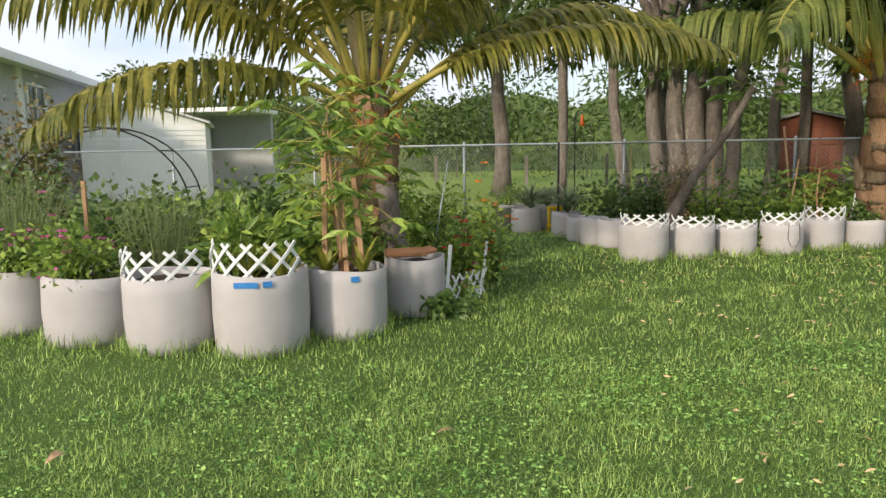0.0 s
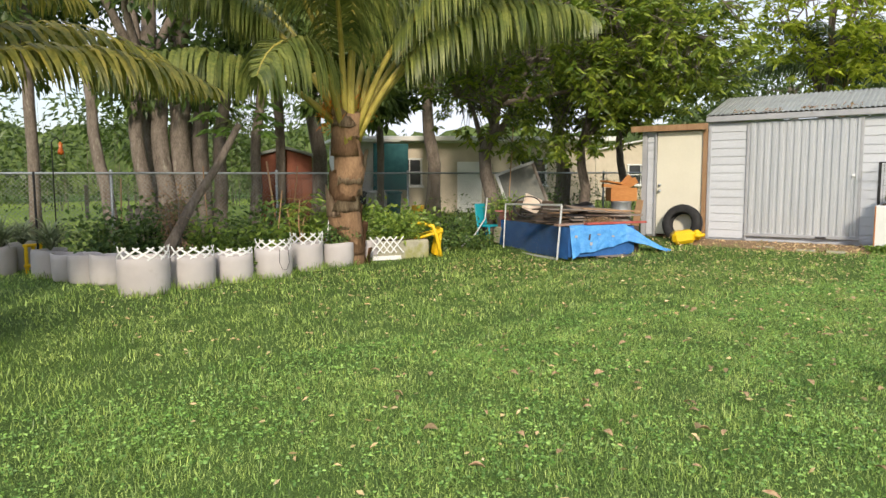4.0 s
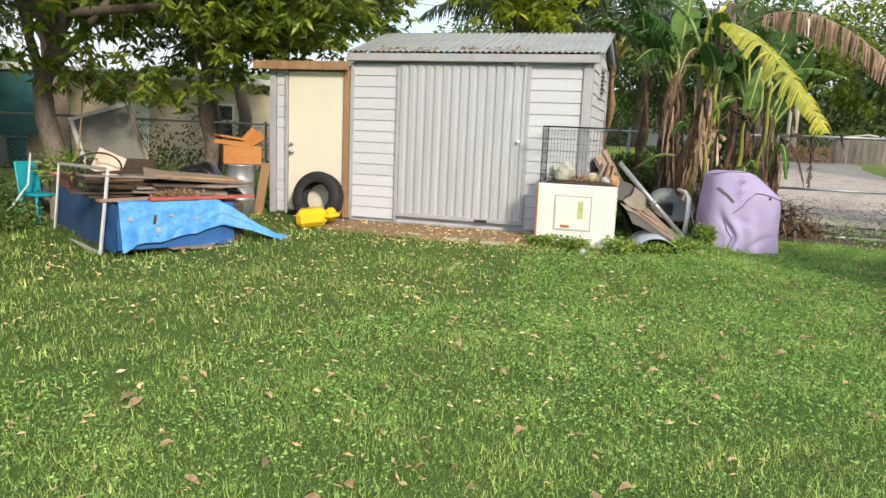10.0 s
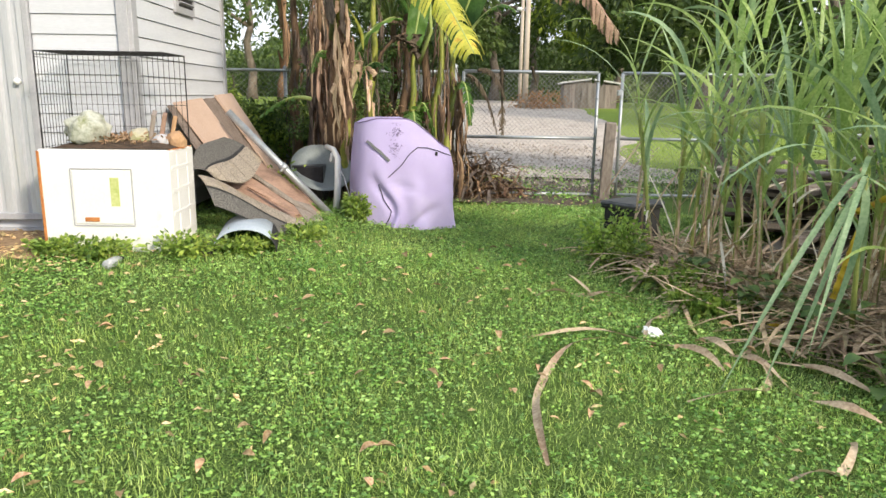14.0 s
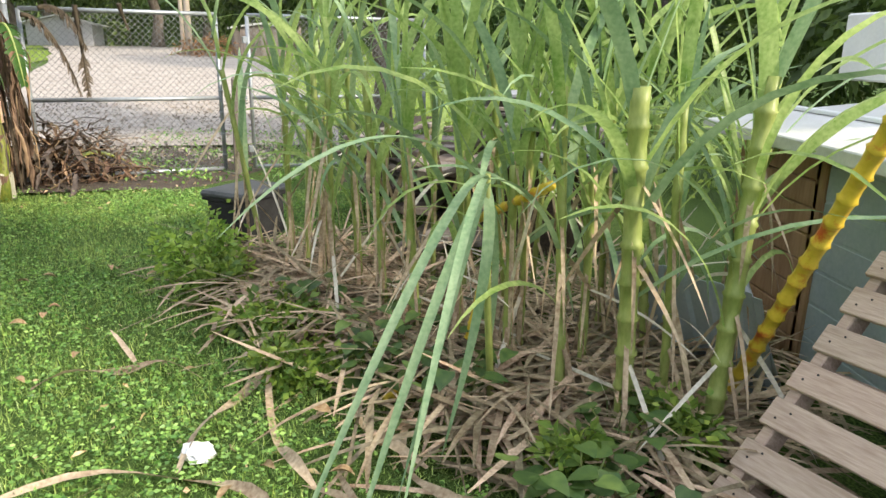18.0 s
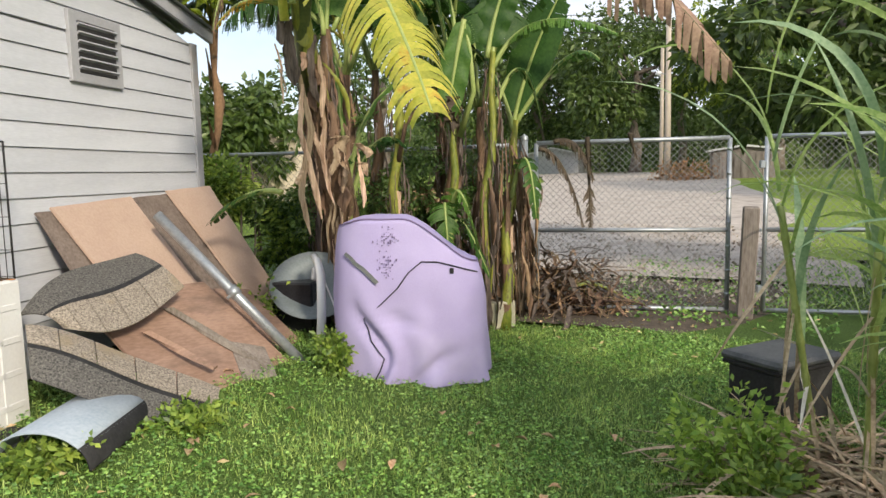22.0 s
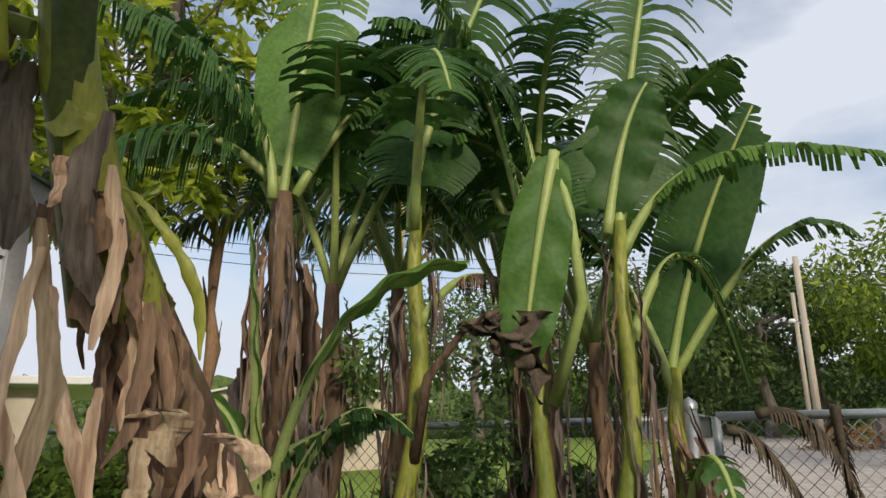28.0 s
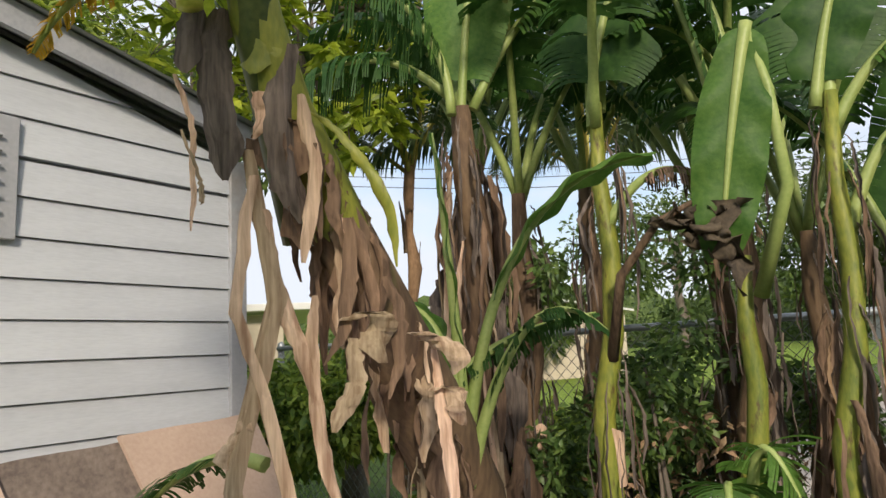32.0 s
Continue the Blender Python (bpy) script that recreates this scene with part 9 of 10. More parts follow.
M_WEED = leafy("bright_weed_leaf", (0.20, 0.36, 0.06), (0.46, 0.60, 0.12), 0.4, 0.4)
# heart-leaved vine
for x, y, n, r in ((11.98, .12, 60, .26), (12.35, -.08, 40, .2), (12.78, .42, 40, .22), (13.3, .62, 40, .25), (13.6, 1.05, 30, .2), (12.95, .75, 30, .2)):
    vn = thing("heart_leaf_vine", "dark heart-leaved vine creeping through the litter", "vine", stand(x, y))
    C = np.column_stack([rsc.normal(0, r * .55, n), rsc.normal(0, r * .55, n), rsc.uniform(.06, .26, n)])
    bm = bmesh.new()
    for c in C[::2]:
        tube(bm, [(c[0] * .3, c[1] * .3, 0), (c[0] * .7, c[1] * .7, c[2] * .8), tuple(c)], .003, 4, False)
    part("stem", bm, M_STEM, vn)
    az = rsc.uniform(0, 6.28, n)
    P, S, U = arcs(C, az, rsc.uniform(-.5, .3, n), .5, rsc.uniform(.06, .095, n), 6)
    add_np("leaves", ribbons(P, S, .036 * np.array([.75, 1.0, .95, .7, .38, .03])[None], U, .2), M_HERB_D, vn, "", True)
for x, y, rx, h, m in ((14.28, 1.80, .27, .36, M_WEED), (14.0, 1.65, .2, .2, M_HERB), (12.2, .1, .1, .2, M_HERB), (13.5, 1.25, .25, .16, M_HERB), (12.35, -.3, .12, .22, M_HERB), (13.05, 1.05, .25, .12, M_HERB)):
    bush("weed_clump", "bright green weedy clump by the cane", x, y, rx, rx, h, 520, .045, m, 16)

# black lidded tote
bn = thing("storage_tote", "black plastic storage tote with a dirty lid", "tote", stand(15.30, 1.74, 0, 0, 0, -30))
bm = bmesh.new()
box(bm, .46, .34, .34, pose(0, 0, .17), .03)
part("body", bm, M_BLACK, bn)
part("lid", box_bm(.51, .39, .05, pose(0, 0, .365), .018), material("grey_black_lid", (.05, .055, .06), (.10, .105, .11), 8, .55, bump=.1), bn)
part("rim", box_bm(.49, .37, .02, pose(0, 0, .33), .006), M_BLACK, bn)
# lumber pile
rsl = np.random.default_rng(9)
for i in range(34):
    lv = i // 5
    x, y = 15.9 + rsl.normal(0, .35), .15 + rsl.normal(0, .28)
    rz = rsl.choice([-20, -28, 62]) + rsl.uniform(-8, 8)
    b = thing("lumber_board", "weathered grey board in the lumber pile", "board", stand(x, y, .04 + .115 * lv + .02 * (i % 5), rsl.uniform(-3, 3), rsl.uniform(-4, 6), rz), group="lumber pile")
    part("board", box_bm(rsl.uniform(1.3, 2.3), rsl.uniform(.10, .28), rsl.uniform(.025, .05), None, .005), (M_OLDWOOD, M_OLDWOOD, M_PLYDARK, M_CHAR)[i % 4], b)
for i in range(9):
    b = thing("roof_sheet", "stacked thin grey roofing sheets on the pile", "roofing", stand(15.2 + .02 * i, -.55 + .03 * i, .62 + .055 * i, rsl.uniform(-3, 3), rsl.uniform(-3, 3), -12 + rsl.uniform(-9, 9)), group="roofing stack")
    part("sheet", box_bm(1.0, .7, .022, None, .004), (M_SHINGD, M_OLDWOOD, M_TRIM)[i % 3], b)
sup = thing("timber_crib", "dark timber crib under the roofing stack", "timber", stand(15.25, -.5, 0, 0, 0, -12))
for sx in (-.35, .35):
    part("beam", box_bm(.14, .7, .6, pose(sx, 0, .3), .01), M_CHAR, sup)
for z in (.15, .45):
    part("cross_beam", box_bm(.56, .10, .10, pose(0, -.2, z), .008), M_CHAR, sup)
# low metal-roofed coop
M_COOP = material("pale_blue_sheet_metal", (0.36, 0.44, 0.48), (0.46, 0.53, 0.56), 3, .5, .15, .08, stain=(0.28, 0.33, 0.34), stain_scale=2, stain_at=.62)
cp_ = thing("animal_coop", "low coop of pale blue sheet metal and boards", "coop", pose(11.0, -1.16, 0, 0, 0, 0))
for i in range(6):
    bm = bmesh.new()
    box(bm, 2.1, .02, .145, pose(1.05, 0, .09 + .15 * i), .006)
    box(bm, 2.1, .015, .03, pose(1.05, -.0, .165 + .15 * i), .004)
    part("metal_sheet", bm, M_COOP, cp_)
for i in range(8):
    part("board", box_bm(.72, .03, .115, pose(2.48, .01, .06 + .12 * i), .005), M_RAWWOOD, cp_, "weathered brown side board")
part("corner_post", box_bm(.07, .07, .98, pose(2.12, -.01, .49), .006), M_RAWWOOD, cp_)
part("back_wall", box_bm(2.8, .03, 1.15, pose(1.45, -1.5, .575), 0), M_OLDWOOD, cp_)
for x in (.02, 2.84):
    part("end_wall", box_bm(.03, 1.46, .95, pose(x, -.75, .475), 0), M_OLDWOOD, cp_)
rf = part("roof", box_bm(3.1, 1.75, .03, pose(1.45, -.72, 1.10, -6), .006), M_SHINGLE, cp_, "white metal roof sheet")
part("roof_lip", box_bm(3.1, .03, .06, pose(1.45, .16, .995), .006), M_SHINGLE, rf)
part("roof_seam", box_bm(3.1, .03, .02, pose(1.45, -.30, 1.085, -6), .004), M_WHITE, rf)
wb_ = thing("plywood_board", "white board panel standing on the coop roof", "panel", pose(13.6, -1.98, 1.22, 0, 0, 4))
part("panel", box_bm(1.4, .12, .36, pose(0, 0, .18), .01), M_WHITEWALL, wb_)
ms = thing("metal_sheet", "loose grey metal sheet leaning on the coop", "sheet metal", stand(12.75, -.88, 0, -24, 0, 30))
bm = bmesh.new()
corrugated(bm, .8, .55, .12, .015)
part("sheet", bm, M_COOP, ms)
part("edge_tube", tube_bm([(0, -.03, .0), (.1, -.03, .62)], .018, 8), M_GALV, ms)
# wooden pallet leaning on the coop
M_PALLET = material("pale_pine_boards", (0.34, 0.25, 0.19), (0.52, 0.41, 0.33), 5, .8, bump=.45, fine=80, stretch=(.18, 1.6, 1), stain=(0.22, 0.15, 0.11), stain_scale=5, stain_at=.62, vary=.12)
e1, e2 = Vector((-.90, -.43, 0)).normalized(), Vector((.36, -.62, .70))
e2 = (e2 - e1 * e2.dot(e1)).normalized()
nn = e1.cross(e2)
pm_ = Matrix((( e1.x, e2.x, nn.x, 12.08), (e1.y, e2.y, nn.y, -.30), (e1.z, e2.z, nn.z, .02), (0, 0, 0, 1)))
pa = thing("wooden_pallet", "pale pine pallet leaning against the coop", "pallet", pm_)
sgn = 1 if nn.z > 0 else -1
for i in range(8):
    sl = part("slat", box_bm(1.02, .098, .018, pose(.51, .055 + .148 * i, sgn * .055, 0, 0, random.uniform(-.6, .6)), .003), M_PALLET, pa)
    for x in (.05, .51, .97):
        for dx in (-.012, .02):
            part("nail", tube_bm([(x + dx, .055 + .148 * i + dx, sgn * .0635), (x + dx, .055 + .148 * i + dx, sgn * .0655)], .004, 6), M_BLACK, sl)
for x in (.03, .51, .99):
    part("stringer", box_bm(.038, 1.16, .09, pose(x, .57, 0), .004), M_PALLET, pa)
for y in (.1, .55, 1.05):
    part("back_slat", box_bm(1.02, .09, .016, pose(.51, y, -sgn * .053), .003), M_PALLET, pa)
wpp = thing("paper_scrap", "crumpled white paper on the grass", "paper", stand(12.42, 1.32, .02, 10, 0, 20))
bm = bmesh.new()
bmesh.ops.create_icosphere(bm, subdivisions=3, radius=.055)
for v in bm.verts:
    v.co *= 1 + .35 * noise.noise(v.co * 40)
    v.co.z = v.co.z * .5 + .015
part("paper", bm, M_WHITE, wpp)

M_GRAVEL = material("pale_gravel", (0.33, 0.285, 0.245), (0.53, 0.475, 0.42), 3, .95, bump=.8, fine=45, stain=(0.24, 0.21, 0.19), stain_scale=.8, stain_at=.58)


def strip(name, label, pts, w, mat, z=.02, cat="road", kind="structure"):
    V, F = [], []
    for i, p in enumerate(pts):
        a, b = Vector(pts[max(i - 1, 0)]), Vector(pts[min(i + 1, len(pts) - 1)])
        d = (b - a).normalized()
        s = Vector((-d.y, d.x))
        ww = w[i] if isinstance(w, (list, tuple)) else w
        for k in range(7):
            q = Vector(p) + s * ww * (k / 3 - 1) * .5
            e = .25 * noise.noise((q.x * .8, q.y * .8, 2)) if k in (0, 6) else 0
            q = q + s * e
            V.append((q.x, q.y, ground_z(q.x, q.y) + z - (.03 if k in (0, 6) else 0)))
    for i in range(len(pts) - 1):
        for k in range(6):
            o = i * 7 + k
            F.append((o, o + 1, o + 8, o + 7))
    return tagged(add_np(name, (np.array(V), np.array(F)), mat, smooth=True), label, cat, kind=kind)


# lawn strips whose sunny look is painted by the brighter ground colour
strip("lawn", "lawns beyond the back fence, coloured bright as sunlit", [(-60 + 10 * i, 31) for i in range(13)], 35, M_LAWN_FAR, .06, "lawn")
strip("lawn", "grass beside the driveway, coloured bright as sunlit", [(22.5 + 5 * i, 1.0 + 1.6 * i) for i in range(10)], 13, M_LAWN_FAR, .05, "lawn")
drive = [(19.6 + 1.4 * i, 4.6 + .20 * i + .0135 * i * i) for i in range(26)]
strip("driveway", "pale gravel driveway beyond the gate", drive, [6.4 + .14 * i if i < 9 else 7.6 for i in range(26)], M_GRAVEL, .07)
mud = [(16.9 + .6 * i, 3.55 + .10 * i) for i in range(6)]
strip("path", "dark muddy ground strewn with leaves at the gate", mud, [1.7, 2.6, 3.2, 3.6, 3.8, 3.6], material("dark_mulch", (0.05, 0.04, 0.03), (0.13, 0.10, 0.075), 14, .95, bump=1.0, fine=70), .03)
litter_m = [(11.0 + .2 * i, 8.35 - .47 * i) for i in range(8)]
strip("path", "bare earth with leaf litter before the shed door", litter_m, [.5, .8, .95, 1.0, 1.0, .95, .8, .4], material("leafy_earth", (0.16, 0.10, 0.055), (0.34, 0.23, 0.13), 18, .95, bump=1.0, fine=60), .02)
# gravel stones near the gate
rsg = np.random.default_rng(4)
n = 5000
q = np.column_stack([rsg.uniform(18.5, 26, n), rsg.uniform(2.2, 8.0, n)])
C = np.column_stack([q, [ground_z(a, b) + .07 for a, b in q]])
tagged(add_np("gravel", leaf_cloud(C, .06, .9, None, 0), M_GRAVEL), "loose pale stones and chips on the driveway", "gravel", kind="stuff")

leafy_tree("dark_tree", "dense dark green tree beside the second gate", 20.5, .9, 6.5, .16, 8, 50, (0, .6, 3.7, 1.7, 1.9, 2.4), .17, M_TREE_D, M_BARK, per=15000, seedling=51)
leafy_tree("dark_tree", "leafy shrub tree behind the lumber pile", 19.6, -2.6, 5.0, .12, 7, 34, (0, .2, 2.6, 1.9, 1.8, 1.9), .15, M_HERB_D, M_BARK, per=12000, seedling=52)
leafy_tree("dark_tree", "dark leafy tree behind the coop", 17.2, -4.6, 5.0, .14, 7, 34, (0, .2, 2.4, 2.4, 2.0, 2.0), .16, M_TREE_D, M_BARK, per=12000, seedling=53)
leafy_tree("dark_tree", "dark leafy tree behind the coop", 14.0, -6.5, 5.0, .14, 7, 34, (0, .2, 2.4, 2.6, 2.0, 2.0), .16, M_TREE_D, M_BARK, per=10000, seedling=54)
hedge("undergrowth", "low green shrubs behind the lumber pile", (18.6, .2), (16.5, -2.6), 1.2, 1.3, 260, .10, M_HERB, 15)
for i, (x, y, h, rx, rz, mt, n) in enumerate(((54, 21, 10, 4.6, 3.4, M_TREE_D, 9000), (50, 13.5, 10, 4.6, 3.2, M_TREE_D, 9000), (52, 6.5, 11, 5.5, 3.6, M_TREE, 9000), (43, 1.5, 9, 4.2, 3.2, M_HERB_D, 9000), (52, 22, 11, 6, 4.0, M_TREE_D, 8000), (33, -2.0, 8, 3.6, 3.2, M_HERB_D, 9000), (46, 28, 11, 6, 4, M_TREE_D, 7000), (30, 22, 5.4, 2.6, 1.7, M_TREE_D, 6000), (58, 13, 11, 6, 4, M_TREE_D, 7000))):
    leafy_tree("distant_tree", "large spreading tree across the driveway", x, y, h, .3, 7, 46, (0, 0, h * .56, rx, rx, rz), .40, mt, M_BARK, per=int(n * .8), seedling=60 + i)
hedge("distant_hedge", "far line of dark trees and shrubs", (62, -18), (60, 40), 6, 7, 6.5, .45, M_TREE_D, 21)
hedge("distant_hedge", "far line of low trees behind the neighbours", (60, 42), (22, 45), 6, 4.2, 6.0, .45, M_TREE_D, 22)
hedge("distant_hedge", "far line of dark trees behind the neighbours", (22, 45), (-35, 48), 6, 8, 6.0, .45, M_TREE_D, 25)
hedge("distant_hedge", "far trees beyond the neighbouring houses", (-35, 48), (-45, 5), 6, 8, 6.0, .45, M_TREE_D, 23)
hedge("distant_hedge", "trees behind the coop and yard edge", (30, -14), (8, -14), 4, 5, 10, .35, M_TREE_D, 24)
M_PALEPOLE = material("pale_pole_wood", (0.38, 0.32, 0.26), (0.52, 0.46, 0.38), 5, .85, bump=.4, stretch=(1, 1, .1))
up = thing("utility_pole", "pale wooden utility pole with a lamp", "utility pole", pose(40.39, 9.15, 0))
part("pole", tube_bm([(0, 0, 0), (.05, .02, 7.5)], [.14, .10], 10), M_PALEPOLE, up)
part("lamp_arm", tube_bm([(.04, 0, 5.1), (.02, .35, 5.25)], .025, 6), M_GALV, up)
bm = bmesh.new()
lathe(bm, [(0, .1), (.1, .08), (.13, 0), (.1, -.05), (0, -.06)], 12, pose(.02, .4, 5.22))
part("lamp", bm, M_WHITE, up)
up2 = thing("utility_pole", "pale wooden utility pole beside the road", "utility pole", pose(40.87, 9.53, 0))
part("pole", tube_bm([(0, 0, 0), (0, 0, 6.3)], [.09, .07], 10), M_PALEPOLE, up2)
pw = thing("power_lines", "thin black power lines crossing overhead", "cable", pose(0, 0, 0))
for dz, dy in ((0, 0), (.35, .25), (-.35, -.2)):
    P = [(40.1 - 30 * f, 9.57 + dy + 21 * f, 7.2 + dz + 2.2 * f - 1.6 * math.sin(math.pi * f)) for f in np.linspace(0, 1.6, 20)]
    part("cable", tube_bm(P, .012, 4), M_BLACK, pw)
P = [(40.1 + 30 * f, 9.57 - 26 * f, 7.2 - 1.0 * math.sin(math.pi * f)) for f in np.linspace(0, 1, 12)]
part("cable", tube_bm(P, .012, 4), M_BLACK, pw)
for x0, y0, x1, y1 in ((17.7, 13.5, 20.3, 5.7), (18.7, 14.1, 20.8, 5.7), (19.1, 14.2, 20.5, 8.3)):
    P = [(x0 + (x1 - x0) * f, y0 + (y1 - y0) * f, 9 + .05 * (f - .5) ** 2) for f in np.linspace(-4, 4, 24)]
    part("cable", tube_bm(P, .011, 4), M_BLACK, pw)
wh = gable_house("far_house", "long low white house across the driveway", pose(50.5, 20.5, 0, 0, 0, -75), 3.2, 5, 2.3, 2.7, M_STUCCO, M_SHINGLE, .3)
gs = gable_house("far_shed", "small weathered grey board shed beyond the drive", pose(40.9, 7.5, .85, 0, 0, -75), 2.4, 2.0, 1.15, 1.32, M_OLDWOOD, M_SHINGLE, .15, 0, "shed")
for i in range(9):
    part("board", box_bm(.25, .03, 1.1, pose(.14 + .265 * i, -.03, .56), .004), M_OLDWOOD, gs)
wh2 = gable_house("far_house", "pale house beyond the banana thicket", pose(26, 26, 0, 0, 0, -40), 9, 6, 2.7, 3.6, M_BEIGE, M_SHINGLE, .3)
window(wh2, pose(2.2, -.05, 1.5), 1.2, 1.0)
bp_ = thing("brush_pile", "heap of orange-brown brushwood by the pole", "brush pile", pose(40.5, 8.5, .8), kind="stuff")
C, O = ball_points(900, (0, 0, .2), (.9, 1.4, .7), .4)
C[:, 2] = np.clip(C[:, 2], .02, None)
add_np("brush", leaf_cloud(C, .3, .2, None, 0), material("orange_brush", (.28, .15, .07), (.44, .26, .13), 4, .9, bump=.3, vary=.3, island=True), bp_)

# woods on the horizon, past the last houses
def woods():
    rs = np.random.default_rng(71)
    n, k = 260, 5
    V = []
    for i in range(n):
        a = radians(-40 + 250 * i / (n - 1))
        r = 66 + 3 * math.sin(i * .37) + 2 * noise.noise((i * .31, 0, 3))
        h = 6.2 + 1.8 * noise.noise((i * .13, 1, 0)) + 1.5 * noise.noise((i * .7, 5, 0)) + rs.uniform(0, .8)
        for j in range(k):
            f = j / (k - 1)
            rr = r + 2.5 * f * f + 1.2 * noise.noise((i * .9, j * 1.3, 7))
            V.append((5 + rr * math.cos(a), 8 + rr * math.sin(a), h * f))
    j, i = np.meshgrid(np.arange(n - 1), np.arange(k - 1), indexing="ij")
    b = (j * k + i).ravel()
    F = np.stack([b, b + k, b + k + 1, b + 1], 1)
    m = material("distant_woods", (0.035, 0.06, 0.016), (0.12, 0.17, 0.045), .9, .9, bump=1.0, fine=4)
    tagged(add_np("backdrop", (np.array(V), F), m), "distant line of dark green woods", "woods", kind="structure")


woods()

# ---- grass, clover and fallen leaves ----
M_GRASS = material("grass_blade", (0.12, 0.245, 0.04), (0.46, 0.60, 0.17), 2.4, .42, bump=0, vary=.6, island=True, translucent=.28, spec=.5)
M_CLOVER = material("clover_leaf", (0.13, 0.30, 0.055), (0.34, 0.54, 0.15), 3.0, .45, bump=0, vary=.5, island=True, translucent=.25, spec=.45)
M_FALLEN = material("fallen_leaf", (0.40, 0.26, 0.11), (0.74, 0.62, 0.36), 9, .8, bump=.3, vary=.6, island=True, translucent=.15)


def height(X):
    """Height of the ground sheet under many places."""
    i = np.clip(np.searchsorted(GX, X[:, 0]) - 1, 0, len(GX) - 2)
    j = np.clip(np.searchsorted(GY, X[:, 1]) - 1, 0, len(GY) - 2)
    u, v = (X[:, 0] - GX[i]) / (GX[i + 1] - GX[i]), (X[:, 1] - GY[j]) / (GY[j + 1] - GY[j])
    return (GZ[j, i] * (1 - u) + GZ[j, i + 1] * u) * (1 - v) + (GZ[j + 1, i] * (1 - u) + GZ[j + 1, i + 1] * u) * v


LINE = np.array([(0.9, 0.0), (0.8, 1.5), (2.5, 2.2), (4.5, 2.2), (6.5, 2.4), (8.5, 2.0), (10.5, 1.6), (12.0, 2.4), (13.5, 3.0), (14.4, 3.2), (16.6, 3.3)])


def line_dist(X):
    d = np.full(len(X), 99.0)
    for a, b in zip(LINE, LINE[1:]):
        ab = b - a
        t = np.clip(((X - a) @ ab) / (ab @ ab), 0, 1)
        d = np.minimum(d, np.linalg.norm(X - (a + t[:, None] * ab), axis=1))
    return d


def blocked(X):
    """Where something stands on the lawn: shed, beds, drive."""
    q = X - np.array(CORNER)
    d, a = -(q @ np.array(FRONT)), -(q @ np.array(ALONG))
    bad = (d < .28) & (d > -2.6) & (a > -.1) & (a < 4.4)
    bad |= (d < .75 + .12 * np.sin(a * 5)) & (d > 0) & (a > .6) & (a < 4.1)
    for x, y, r, h in [p[:4] for p in ROW1] + ROW2:
        bad |= np.hypot(X[:, 0] - x, X[:, 1] - y) < r
    bad |= (X[:, 0] > 17.1) & (X[:, 1] > .4)
    bad |= (np.abs(X[:, 0] - 15.1) < .42) & (np.abs(X[:, 1] - 4.0) < .42)
    sp = np.array(SPOTS)
    dm = np.min(np.hypot(X[:, None, 0] - sp[None, :, 0], X[:, None, 1] - sp[None, :, 1]), axis=1)
    bad |= dm < .22
    bad |= (X[:, 1] < -.55 + .5 * (X[:, 0] < 11.0) * -9) & (X[:, 0] > 11.0)
    return bad


def grass(name, n, lo, hi, near, far, length, width, seedling, k=2):
    rs = np.random.default_rng(seedling)
    X = np.column_stack([rs.uniform(lo[0], hi[0], n), rs.uniform(lo[1], hi[1], n)])
    d = line_dist(X)
    X = X[(d >= near) & (d < far)]
    patch = np.sin(X[:, 0] * 1.7 + np.sin(X[:, 1] * 2.1)) * np.cos(X[:, 1] * 1.3) * .25
    X = X[rs.uniform(0, 1, len(X)) < .90 + patch * .5 + .25 * np.sin(X[:, 0] * 7.3 + 3 * np.sin(X[:, 1] * 2.9)) * np.sin(X[:, 1] * 6.1)]
    X = X[~blocked(X)]
    m = len(X)
    p0 = np.column_stack([X, height(X) - .004])
    tall = 1 + .45 * np.sin(X[:, 0] * 5.1 + 2 * np.sin(X[:, 1] * 3.3)) * np.sin(X[:, 1] * 4.7 + 1.3)
    P, S, U = arcs(p0, rs.uniform(0, 2 * np.pi, m), rs.uniform(.15, 1.35, m), rs.uniform(.2, 1.2, m), length * rs.uniform(.4, 1.35, m) * tall, k)
    W = width * rs.uniform(.55, 1.35, (m, 1)) * np.array([1, .85, .08] if k == 3 else [1, .2])[None]
    ob = add_np(name, ribbons(P, S, W), M_GRASS)
    tagged(ob, "short green lawn grass blades over the yard", "grass", kind="stuff")


grass("grass", 1150000, (-4.5, -2.0), (17.5, 6.0), 0, 2.3, .040, .0023, 1)
grass("grass", 760000, (-5.5, -3.2), (18.0, 12.0), 2.3, 5.2, .045, .0038, 2)
grass("grass", 260000, (-8.0, -3.0), (18.0, 12.9), 5.2, 30, .06, .0065, 3)
# far lawns beyond the fence and along the drive
rs = np.random.default_rng(8)
X = np.concatenate([np.column_stack([rs.uniform(-10, 17, 15000), rs.uniform(13.1, 24, 15000)]), np.column_stack([rs.uniform(18.5, 34, 8000), rs.uniform(-3, 2.2, 8000)])])
P, S, U = arcs(np.column_stack([X, height(X)]), rs.uniform(0, 6.28, len(X)), rs.uniform(.5, 1.4, len(X)), .6, rs.uniform(.06, .14, len(X)), 3)
tagged(add_np("far_grass", ribbons(P, S, .014 * np.array([1, .8, .1])[None]), M_GRASS), "grass of the neighbouring lawns", "grass", kind="stuff")
